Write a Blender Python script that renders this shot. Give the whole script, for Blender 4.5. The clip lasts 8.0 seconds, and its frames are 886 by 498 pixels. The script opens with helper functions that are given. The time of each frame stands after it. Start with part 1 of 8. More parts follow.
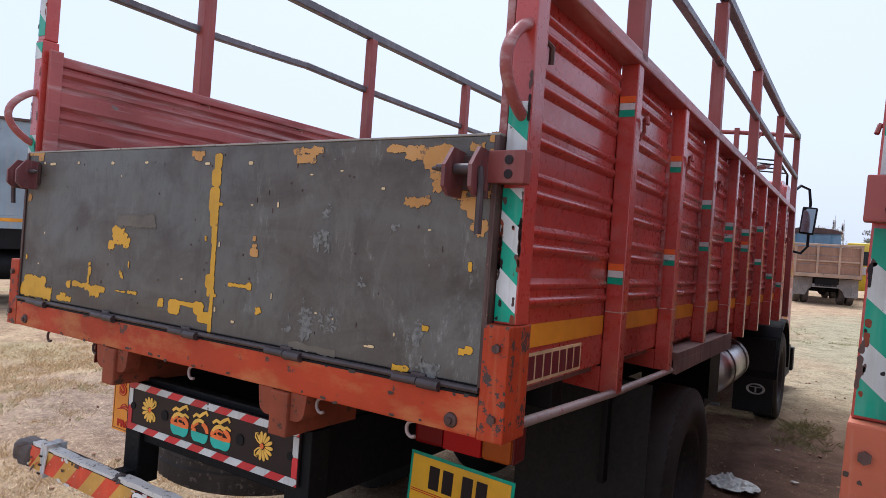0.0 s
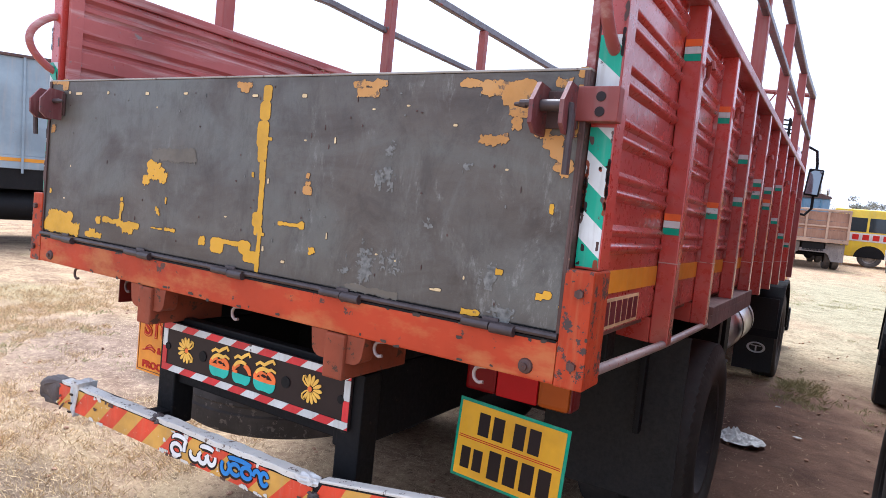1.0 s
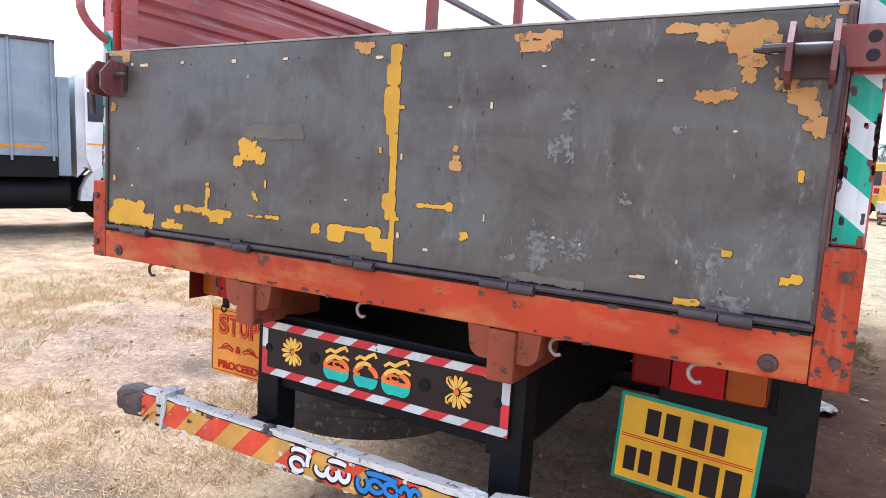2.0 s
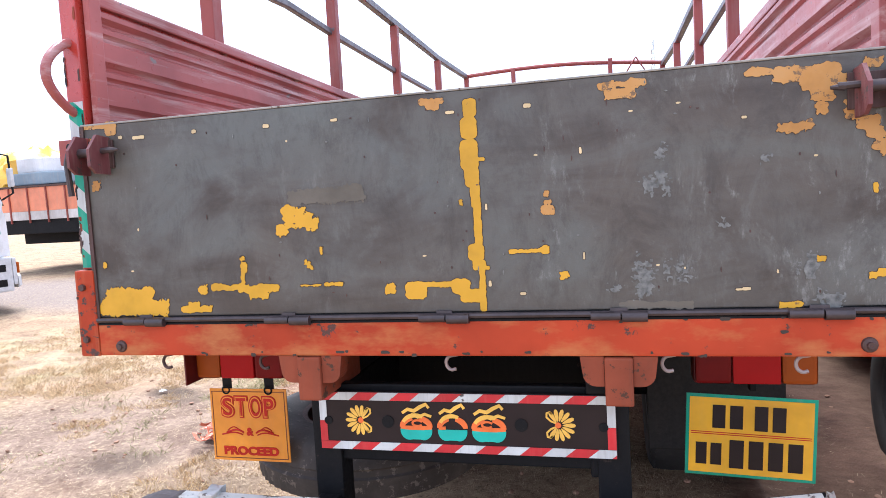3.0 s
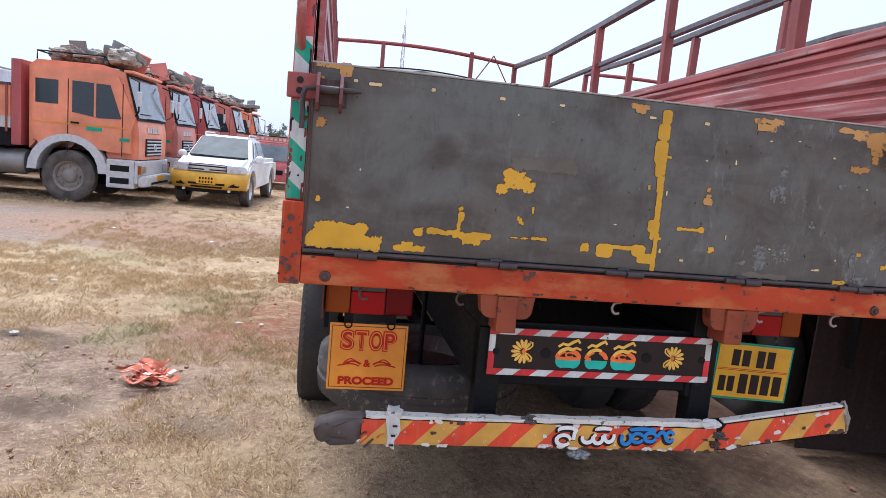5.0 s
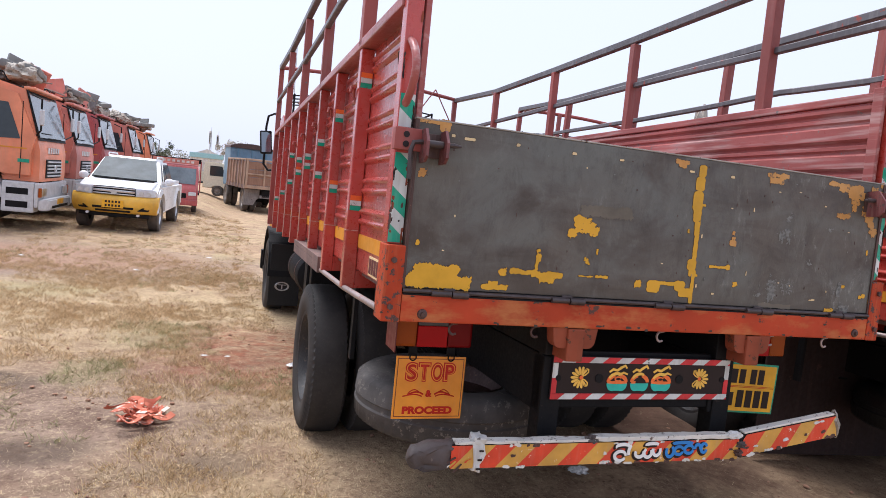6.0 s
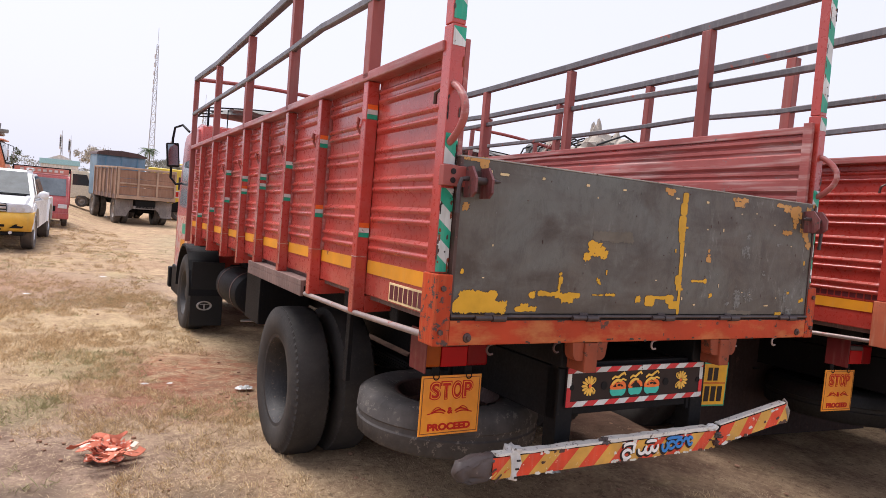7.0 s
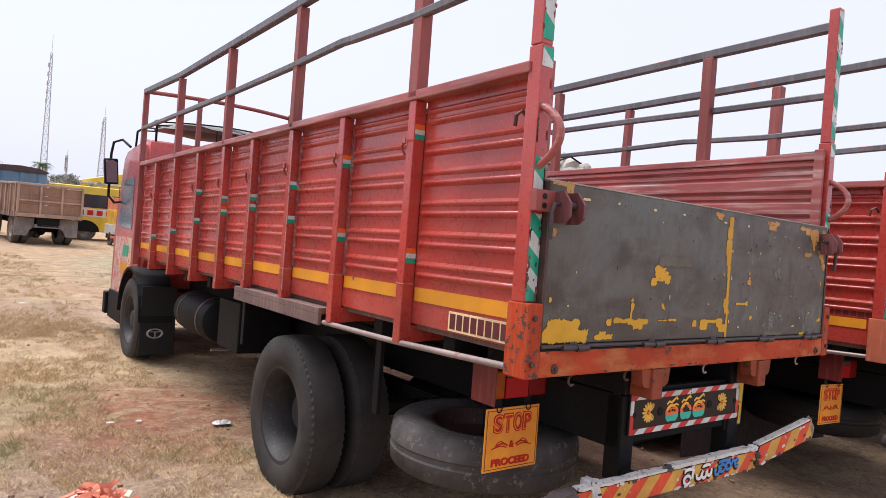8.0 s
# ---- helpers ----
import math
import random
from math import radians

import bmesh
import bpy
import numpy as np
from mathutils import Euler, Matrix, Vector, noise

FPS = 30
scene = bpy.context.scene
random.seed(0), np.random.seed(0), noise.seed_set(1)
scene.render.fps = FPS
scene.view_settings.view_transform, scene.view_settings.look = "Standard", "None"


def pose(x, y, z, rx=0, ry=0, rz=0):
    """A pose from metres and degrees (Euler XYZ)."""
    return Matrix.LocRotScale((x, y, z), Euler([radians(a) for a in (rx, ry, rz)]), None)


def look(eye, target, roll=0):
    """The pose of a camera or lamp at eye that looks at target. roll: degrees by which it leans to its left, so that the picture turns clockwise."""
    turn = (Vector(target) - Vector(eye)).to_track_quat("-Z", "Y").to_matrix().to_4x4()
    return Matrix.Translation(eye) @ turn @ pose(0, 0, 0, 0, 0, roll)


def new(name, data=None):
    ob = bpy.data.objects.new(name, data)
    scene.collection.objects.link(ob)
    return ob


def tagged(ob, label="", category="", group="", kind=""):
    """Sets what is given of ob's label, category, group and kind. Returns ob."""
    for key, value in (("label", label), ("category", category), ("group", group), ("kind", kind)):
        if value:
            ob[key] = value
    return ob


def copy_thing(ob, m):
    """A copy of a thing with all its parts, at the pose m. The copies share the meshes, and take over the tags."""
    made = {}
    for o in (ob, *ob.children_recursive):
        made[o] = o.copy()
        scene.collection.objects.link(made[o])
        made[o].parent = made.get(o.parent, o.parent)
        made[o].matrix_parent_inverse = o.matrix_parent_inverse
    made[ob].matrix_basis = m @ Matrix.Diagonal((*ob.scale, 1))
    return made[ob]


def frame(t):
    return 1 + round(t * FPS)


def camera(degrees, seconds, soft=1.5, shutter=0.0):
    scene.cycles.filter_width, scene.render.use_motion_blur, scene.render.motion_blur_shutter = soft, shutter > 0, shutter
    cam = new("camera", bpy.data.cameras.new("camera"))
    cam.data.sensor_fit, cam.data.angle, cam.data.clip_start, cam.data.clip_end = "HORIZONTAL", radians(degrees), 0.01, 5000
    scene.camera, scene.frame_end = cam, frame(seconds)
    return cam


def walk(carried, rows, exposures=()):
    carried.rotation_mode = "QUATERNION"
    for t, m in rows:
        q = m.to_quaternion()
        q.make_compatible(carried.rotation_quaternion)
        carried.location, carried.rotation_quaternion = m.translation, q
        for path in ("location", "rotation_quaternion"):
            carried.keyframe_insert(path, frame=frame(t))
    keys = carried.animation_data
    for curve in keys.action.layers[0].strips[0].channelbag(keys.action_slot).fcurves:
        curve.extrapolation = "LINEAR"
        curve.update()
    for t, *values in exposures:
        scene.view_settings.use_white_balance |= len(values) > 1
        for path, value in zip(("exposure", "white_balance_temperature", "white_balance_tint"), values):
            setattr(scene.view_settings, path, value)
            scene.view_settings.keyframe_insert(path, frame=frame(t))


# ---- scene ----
cam = camera(67.9, 8.0, soft=0.8)
PATH = [
    (0, (1.857, -1.351, 1.713), (0.772, 0.328, 1.666), 3.2),
    (0.5, (1.789, -1.362, 1.669), (0.72, 0.319, 1.496), 3.9),
    (1, (1.643, -1.411, 1.663), (0.605, 0.289, 1.48), 4.9),
    (1.5, (1.357, -1.363, 1.634), (0.444, 0.398, 1.38), 3.9),
    (1.7, (1.261, -1.373, 1.624), (0.225, 0.311, 1.328), 2.8),
    (2.8, (0.584, -1.675, 1.712), (0.008, 0.233, 1.551), -2.0),
    (3, (0.445, -1.722, 1.708), (-0.036, 0.209, 1.511), -3.6),
    (3.5, (0.124, -1.95, 1.717), (-0.14, 0.031, 1.638), 1.2),
    (4, (-0.165, -2.044, 1.726), (-0.164, -0.056, 1.508), 0.7),
    (4.2, (-0.337, -2.048, 1.678), (-0.275, -0.067, 1.404), 0.3),
    (5.3, (-1.241, -2.237, 1.701), (-0.789, -0.307, 1.434), 6.2),
    (5.5, (-1.389, -2.256, 1.692), (-0.854, -0.336, 1.516), 5.0),
    (6, (-1.728, -2.22, 1.717), (-1.088, -0.334, 1.537), 6.2),
    (6.3, (-1.959, -2.201, 1.725), (-1.115, -0.39, 1.648), 4.5),
    (6.5, (-2.089, -2.198, 1.748), (-1.174, -0.431, 1.545), 3.0),
    (7, (-2.356, -2.123, 1.759), (-1.379, -0.382, 1.63), 5.4),
    (7.5, (-2.574, -1.891, 1.751), (-1.519, -0.196, 1.641), 3.2),
    (8, (-2.824, -1.673, 1.732), (-1.631, -0.069, 1.68), 5.3),
]
walk(cam, [(t, look(eye, target, roll)) for t, eye, target, roll in PATH],
     exposures=[(0.0, 0.55, 5790, 10), (0.5, 1.00, 5840, 10), (1.0, 1.25, 5660, 10), (1.5, 1.30, 5600, 10), (1.7, 1.31, 5600, 10), (2.8, 1.52, 5610, 10), (3.0, 1.42, 5660, 10), (3.5, 0.92, 5720, 10), (4.0, 0.79, 5670, 10), (4.2, 0.77, 5670, 10),
                (5.3, 0.69, 5770, 10), (5.5, 0.65, 5800, 10), (6.0, 0.65, 6080, 12), (6.5, 0.47, 6650, 15), (7.0, 0.62, 6560, 15), (8.0, 0.62, 6380, 14)])

# ---- world and sun ----
world = bpy.data.worlds.new("hazy_sky")
world.use_nodes = True
scene.world = world
wt = world.node_tree
wt.nodes.clear()
sky = wt.nodes.new("ShaderNodeTexSky")
sky.sky_type = 'NISHITA'
sky.sun_disc = False
sky.sun_elevation = radians(65)
sky.sun_rotation = radians(-29)
sky.dust_density = 6.0
sky.air_density = 1.0
haze = wt.nodes.new("ShaderNodeMix")
haze.data_type = 'RGBA'
haze.inputs[0].default_value = 0.82
haze.inputs[7].default_value = (6.55, 6.85, 8.0, 1)
wt.links.new(sky.outputs[0], haze.inputs[6])
bg = wt.nodes.new("ShaderNodeBackground")
bg.inputs[1].default_value = 0.1
wt.links.new(haze.outputs[2], bg.inputs[0])
wout = wt.nodes.new("ShaderNodeOutputWorld")
wt.links.new(bg.outputs[0], wout.inputs[0])

sun_data = bpy.data.lights.new("sun", 'SUN')
sun_data.energy = 3.15
sun_data.angle = radians(38)
sun_data.color = (1.0, 0.98, 0.95)
sun = new("sun", sun_data)
sun.matrix_world = look((-2.6, 4.7, 11.5), (0, 0, 0))

# ---- materials ----
def node_mat(name):
    m = bpy.data.materials.new(name)
    m.use_nodes = True
    nt = m.node_tree
    return m, nt, nt.nodes["Principled BSDF"]


def noise_node(nt, scale, detail=4.0, rough=0.6, coord=None, stretch=None, distortion=0.0):
    if coord is None:
        coord = nt.nodes.new("ShaderNodeTexCoord").outputs["Object"]
    if stretch:
        mp = nt.nodes.new("ShaderNodeMapping")
        mp.inputs["Scale"].default_value = stretch
        nt.links.new(coord, mp.inputs[0])
        coord = mp.outputs[0]
    n = nt.nodes.new("ShaderNodeTexNoise")
    n.inputs["Scale"].default_value = scale
    n.inputs["Detail"].default_value = detail
    n.inputs["Roughness"].default_value = rough
    n.inputs["Distortion"].default_value = distortion
    nt.links.new(coord, n.inputs["Vector"])
    return n.outputs["Fac"]


def ramp(nt, fac, lo, hi, a=0.0, b=1.0):
    r = nt.nodes.new("ShaderNodeMapRange")
    r.inputs[1].default_value, r.inputs[2].default_value = lo, hi
    r.inputs[3].default_value, r.inputs[4].default_value = a, b
    nt.links.new(fac, r.inputs[0])
    return r.outputs[0]


def mixc(nt, fac, a, b, mode='MIX'):
    n = nt.nodes.new("ShaderNodeMix")
    n.data_type = 'RGBA'
    n.blend_type = mode
    for sock, v in ((n.inputs[0], fac), (n.inputs[6], a), (n.inputs[7], b)):
        if isinstance(v, (int, float)):
            sock.default_value = v
        elif isinstance(v, tuple):
            sock.default_value = (*v, 1)
        else:
            nt.links.new(v, sock)
    return n.outputs[2]


def bump(nt, bsdf, height, strength, dist):
    b = nt.nodes.new("ShaderNodeBump")
    b.inputs["Strength"].default_value = strength
    b.inputs["Distance"].default_value = dist
    nt.links.new(height, b.inputs["Height"])
    nt.links.new(b.outputs[0], bsdf.inputs["Normal"])


def paint(name, col, rough=0.5, wear=(0.10, 0.06, 0.045), wear_at=0.68, dust=(0.42, 0.33, 0.25), dust_amt=0.25, scale=1.0, fade=0.25, streak=True, metal=0.0, grain=(4, 4, 0.35), relief=0.10):
    """Old paint on metal: faded in broad clouds, chipped in small spots, dusty and streaked."""
    m, nt, b = node_mat(name)
    broad = noise_node(nt, 1.6 * scale, 5, 0.6)
    fine = noise_node(nt, 34 * scale, 6, 0.7)
    spots = noise_node(nt, 11 * scale, 8, 0.72)
    c = mixc(nt, ramp(nt, broad, 0.35, 0.7, 0, 1), tuple(v * (1 - fade) for v in col), tuple(min(1, v * (1 + fade)) for v in col))
    if streak:
        s = noise_node(nt, 6 * scale, 5, 0.6, stretch=grain)
        c = mixc(nt, ramp(nt, s, 0.5, 0.75, 0, dust_amt), c, dust)
    else:
        c = mixc(nt, ramp(nt, broad, 0.45, 0.75, 0, dust_amt), c, dust)
    wornf = ramp(nt, spots, wear_at, wear_at + 0.025)
    c = mixc(nt, wornf, c, wear)
    nt.links.new(c, b.inputs["Base Color"])
    nt.links.new(ramp(nt, fine, 0.3, 0.7, rough - 0.08, min(1, rough + 0.14)), b.inputs["Roughness"])
    b.inputs["Metallic"].default_value = metal
    bump(nt, b, fine, relief, 0.004)
    return m


def plain(name, col, rough=0.6, metal=0.0, var=0.15, scale=12.0, emit=0.0):
    m, nt, b = node_mat(name)
    n = noise_node(nt, scale, 5, 0.65)
    nt.links.new(mixc(nt, ramp(nt, n, 0.3, 0.7), tuple(v * (1 - var) for v in col), tuple(min(1, v * (1 + var)) for v in col)), b.inputs["Base Color"])
    b.inputs["Roughness"].default_value = rough
    b.inputs["Metallic"].default_value = metal
    bump(nt, b, n, 0.08, 0.003)
    return m


RED = paint("red_body_paint", (0.445, 0.048, 0.034), 0.28, wear=(0.20, 0.06, 0.045), wear_at=0.715, dust=(0.40, 0.16, 0.12), dust_amt=0.28, grain=(3, 0.6, 2), relief=0.012)
RED_IN = paint("faded_inner_paint", (0.36, 0.105, 0.095), 0.32, wear=(0.19, 0.17, 0.16), wear_at=0.63, dust=(0.56, 0.42, 0.39), dust_amt=0.75, grain=(3, 0.3, 5), relief=0.015)
RED.node_tree.nodes["Principled BSDF"].inputs["Coat Weight"].default_value = 0.5
RED.node_tree.nodes["Principled BSDF"].inputs["Coat Roughness"].default_value = 0.16
ORANGE_RED = paint("orange_red_rail_paint", (0.42, 0.05, 0.015), 0.5, wear=(0.10, 0.05, 0.04), wear_at=0.605, dust=(0.54, 0.25, 0.085), dust_amt=0.75, scale=1.2, grain=(0.7, 4, 1.6))
OCHRE = paint("ochre_old_paint", (0.56, 0.27, 0.065), 0.6, wear=(0.20, 0.12, 0.06), wear_at=0.57, dust=(0.42, 0.26, 0.11), dust_amt=0.7, scale=3, streak=False)
CHIPPED = paint("chipped_orange_bracket", (0.45, 0.052, 0.014), 0.5, wear=(0.075, 0.05, 0.045), wear_at=0.555, dust=(0.50, 0.19, 0.08), dust_amt=0.4, scale=2.6)
INK_MAROON = paint("maroon_lettering", (0.12, 0.015, 0.02), 0.5, dust_amt=0.05)
PALE_EDGE = paint("rubbed_pale_edge", (0.52, 0.34, 0.30), 0.4, wear=(0.30, 0.08, 0.06), wear_at=0.56, dust=(0.6, 0.5, 0.46), dust_amt=0.4, scale=3)
PALE_PIPE = paint("rubbed_grey_pipe", (0.34, 0.27, 0.25), 0.4, wear=(0.30, 0.07, 0.05), wear_at=0.60, dust=(0.45, 0.38, 0.35), dust_amt=0.4, scale=2, metal=0.2)
TORN_WHITE = paint("torn_white_plastic", (0.66, 0.65, 0.62), 0.45, wear=(0.12, 0.1, 0.09), wear_at=0.60, dust=(0.4, 0.36, 0.3), dust_amt=0.5, scale=3)
WORN_EDGE = paint("bare_worn_steel", (0.34, 0.31, 0.27), 0.45, wear=(0.10, 0.06, 0.045), wear_at=0.60, dust_amt=0.3, scale=3, metal=0.3)
CHIPPED_WHITE = paint("chipped_white_strip", (0.70, 0.68, 0.62), 0.5, wear=(0.14, 0.10, 0.08), wear_at=0.585, dust=(0.42, 0.36, 0.28), dust_amt=0.5, scale=4, streak=False)
RUBBER_END = paint("scuffed_brown_rubber", (0.060, 0.046, 0.043), 0.6, wear=(0.14, 0.11, 0.10), wear_at=0.63, dust=(0.12, 0.09, 0.08), dust_amt=0.5, scale=3, streak=False)
RUST_PLATE = paint("rusty_red_brown_plate", (0.16, 0.045, 0.045), 0.5, wear=(0.07, 0.05, 0.045), wear_at=0.58, dust=(0.3, 0.2, 0.17), dust_amt=0.4, scale=3)
STAIN = paint("brown_stain", (0.135, 0.115, 0.085), 0.5, wear=(0.20, 0.15, 0.09), wear_at=0.66, dust=(0.15, 0.13, 0.11), dust_amt=0.5, scale=3, streak=False)
FLAKE_EDGE = plain("dark_flake_edge", (0.045, 0.030, 0.022), 0.6)
PALE_SCUFF = plain("pale_scuff", (0.158, 0.158, 0.145), 0.6, var=0.5, scale=60)
RUST_RED = paint("grimy_red_bracket", (0.25, 0.058, 0.027), 0.6, wear=(0.08, 0.04, 0.025), wear_at=0.58, dust=(0.14, 0.055, 0.035), dust_amt=0.4, scale=2)
CAGE = paint("cage_post_paint", (0.28, 0.06, 0.048), 0.5, wear=(0.12, 0.12, 0.12), wear_at=0.64, dust=(0.30, 0.22, 0.2), dust_amt=0.3)
PIPE = paint("worn_grey_rail", (0.13, 0.12, 0.125), 0.42, wear=(0.30, 0.07, 0.05), wear_at=0.62, dust=(0.3, 0.28, 0.27), dust_amt=0.4, metal=0.3)
STEEL_DARK = paint("dark_rusty_steel", (0.085, 0.045, 0.038), 0.5, wear=(0.2, 0.1, 0.07), wear_at=0.62, dust=(0.2, 0.14, 0.12), dust_amt=0.4, metal=0.3, scale=3)
BLACK = paint("black_chassis_paint", (0.007, 0.007, 0.008), 0.6, wear=(0.03, 0.022, 0.018), wear_at=0.64, dust=(0.035, 0.029, 0.025), dust_amt=0.12, scale=2)
BLACK.node_tree.nodes["Principled BSDF"].inputs["Specular IOR Level"].default_value = 0.2
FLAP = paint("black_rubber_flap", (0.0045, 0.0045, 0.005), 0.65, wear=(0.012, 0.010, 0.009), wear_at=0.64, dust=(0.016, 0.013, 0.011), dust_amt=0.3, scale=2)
YELLOW = paint("yellow_stripe_paint", (0.72, 0.29, 0.012), 0.5, wear=(0.2, 0.05, 0.03), wear_at=0.68, dust=(0.5, 0.3, 0.12), dust_amt=0.25)
YELLOW_OLD = paint("exposed_yellow_paint", (0.70, 0.37, 0.012), 0.5, wear=(0.22, 0.12, 0.04), wear_at=0.64, dust=(0.46, 0.22, 0.03), dust_amt=0.5, scale=2.4, streak=False)
GREEN = paint("reflective_green", (0.0, 0.33, 0.20), 0.35, wear=(0.10, 0.05, 0.04), wear_at=0.64, dust=(0.3, 0.4, 0.33), dust_amt=0.2, scale=2.2)
WHITE_TAPE = paint("reflective_white", (0.60, 0.62, 0.60), 0.35, wear=(0.09, 0.07, 0.06), wear_at=0.61, dust=(0.36, 0.34, 0.31), dust_amt=0.6, scale=2.2)
RED_TAPE = paint("reflective_red", (0.60, 0.02, 0.03), 0.35, wear=(0.3, 0.1, 0.08), wear_at=0.70, dust_amt=0.1, scale=3)
ORANGE_TAPE = plain("orange_tape", (0.80, 0.14, 0.02), 0.4)
GOLD_TAPE = paint("gold_tape", (0.62, 0.33, 0.06), 0.35, wear=(0.75, 0.7, 0.62), wear_at=0.635, dust_amt=0.2, scale=3)
VERM_TAPE = paint("vermilion_tape", (0.66, 0.055, 0.02), 0.35, wear=(0.75, 0.7, 0.62), wear_at=0.635, dust_amt=0.15, scale=3)
PLATE_Y = paint("painted_yellow_plate", (0.86, 0.43, 0.012), 0.4, wear=(0.5, 0.3, 0.1), wear_at=0.74, dust_amt=0.08, scale=2)
PLATE_O = paint("painted_orange_plate", (0.88, 0.30, 0.025), 0.4, wear=(0.5, 0.2, 0.1), wear_at=0.74, dust_amt=0.08, scale=2)
CREAM = paint("cream_lettering_ground", (0.72, 0.55, 0.30), 0.5, wear=(0.4, 0.15, 0.08), wear_at=0.68, dust_amt=0.2, scale=3)
INK_RED = plain("red_lettering", (0.52, 0.02, 0.012), 0.45)
INK_BLACK = plain("black_lettering", (0.02, 0.012, 0.012), 0.45)
TEAL = plain("teal_lettering", (0.02, 0.45, 0.36), 0.4)
INK_YEL = plain("yellow_lettering", (0.85, 0.5, 0.08), 0.4)
INK_ORA = plain("orange_lettering", (0.80, 0.16, 0.03), 0.4)
INK_BLUE = plain("blue_lettering", (0.02, 0.22, 0.60), 0.4)
INK_WHITE = plain("white_lettering", (0.8, 0.8, 0.78), 0.4)
CHROME = plain("bright_steel", (0.55, 0.56, 0.57), 0.28, 0.9)
LAMP_RED = plain("red_lamp_lens", (0.40, 0.006, 0.008), 0.3, var=0.08)
LAMP_AMBER = plain("amber_lamp_lens", (0.33, 0.070, 0.009), 0.3, var=0.08)
WOOD_GREY = paint("weathered_board", (0.17, 0.10, 0.085), 0.75, wear=(0.06, 0.04, 0.03), wear_at=0.62, dust=(0.34, 0.26, 0.22), dust_amt=0.5, scale=2)
BOLT = plain("worn_dark_bolt", (0.058, 0.042, 0.042), 0.42, 0.2, var=0.3, scale=25)
GLASS_DARK = plain("dark_glass", (0.03, 0.04, 0.045), 0.08, var=0.1)
GLASS_PALE = plain("bright_windscreen", (0.13, 0.155, 0.17), 0.12, var=0.35, scale=2)


def tyre_material():
    m, nt, b = node_mat("dusty_rubber")
    n = noise_node(nt, 3.0, 5, 0.6)
    f = noise_node(nt, 60, 4, 0.6)
    c = mixc(nt, ramp(nt, n, 0.35, 0.7), (0.028, 0.026, 0.025), (0.062, 0.055, 0.050))
    c = mixc(nt, ramp(nt, f, 0.55, 0.8, 0, 0.4), c, (0.09, 0.075, 0.065))
    nt.links.new(c, b.inputs["Base Color"])
    b.inputs["Roughness"].default_value = 0.72
    bump(nt, b, f, 0.25, 0.004)
    return m


def gate_material():
    """Grey-green painted sheet: clouds of brown and blue-grey grime, pale rubbed patches, fine scratches."""
    m, nt, b = node_mat("scuffed_grey_green_sheet")
    cloud = noise_node(nt, 1.5, 4, 0.55, distortion=0.5)
    cloud2 = noise_node(nt, 2.7, 5, 0.6, stretch=(0.7, 1, 1.6), distortion=0.8)
    rub = noise_node(nt, 3.2, 8, 0.74, stretch=(1.3, 1, 0.8), distortion=0.4)
    scratch = noise_node(nt, 16, 10, 0.82, stretch=(2.2, 1, 0.7))
    speck = noise_node(nt, 42, 8, 0.8)
    fine = noise_node(nt, 130, 4, 0.6)
    sep = nt.nodes.new("ShaderNodeSeparateXYZ")
    nt.links.new(nt.nodes.new("ShaderNodeTexCoord").outputs["Object"], sep.inputs[0])

    def times(a, c):
        n = nt.nodes.new("ShaderNodeMath")
        n.operation = 'MULTIPLY'
        nt.links.new(a, n.inputs[0])
        nt.links.new(c, n.inputs[1])
        return n.outputs[0]
    c = mixc(nt, ramp(nt, cloud, 0.34, 0.66), (0.122, 0.124, 0.113), (0.107, 0.090, 0.073))
    c = mixc(nt, ramp(nt, cloud2, 0.46, 0.64, 0, 0.85), c, (0.060, 0.044, 0.034))
    c = mixc(nt, ramp(nt, cloud2, 0.46, 0.28, 0, 0.6), c, (0.140, 0.148, 0.132))
    side = ramp(nt, sep.outputs[0], -0.1, 0.75, 0.18, 1.0)
    c = mixc(nt, times(side, ramp(nt, rub, 0.50, 0.70, 0, 0.7)), c, (0.19, 0.186, 0.164))
    c = mixc(nt, times(side, times(ramp(nt, rub, 0.50, 0.62), ramp(nt, scratch, 0.53, 0.62, 0, 0.9))), c, (0.34, 0.345, 0.32))
    smear = noise_node(nt, 7.5, 9, 0.78, stretch=(1.0, 1, 0.55), distortion=0.5)
    c = mixc(nt, ramp(nt, smear, 0.50, 0.36, 0, 0.5), c, (0.048, 0.040, 0.034))
    c = mixc(nt, ramp(nt, smear, 0.54, 0.66, 0, 0.4), c, (0.170, 0.170, 0.154))
    c = mixc(nt, ramp(nt, speck, 0.66, 0.70, 0, 0.55), c, (0.20, 0.185, 0.155))
    c = mixc(nt, ramp(nt, speck, 0.33, 0.28, 0, 0.6), c, (0.038, 0.034, 0.029))
    c = mixc(nt, ramp(nt, sep.outputs[2], 1.45, 1.37, 0, 0.35), c, (0.075, 0.055, 0.038))
    nt.links.new(c, b.inputs["Base Color"])
    nt.links.new(ramp(nt, rub, 0.3, 0.7, 0.36, 0.60), b.inputs["Roughness"])
    b.inputs["Specular IOR Level"].default_value = 0.4
    mix = nt.nodes.new("ShaderNodeMath")
    mix.operation = 'ADD'
    nt.links.new(cloud, mix.inputs[0])
    nt.links.new(ramp(nt, fine, 0, 1, 0, 0.06), mix.inputs[1])
    bump(nt, b, mix.outputs[0], 0.35, 0.03)
    return m


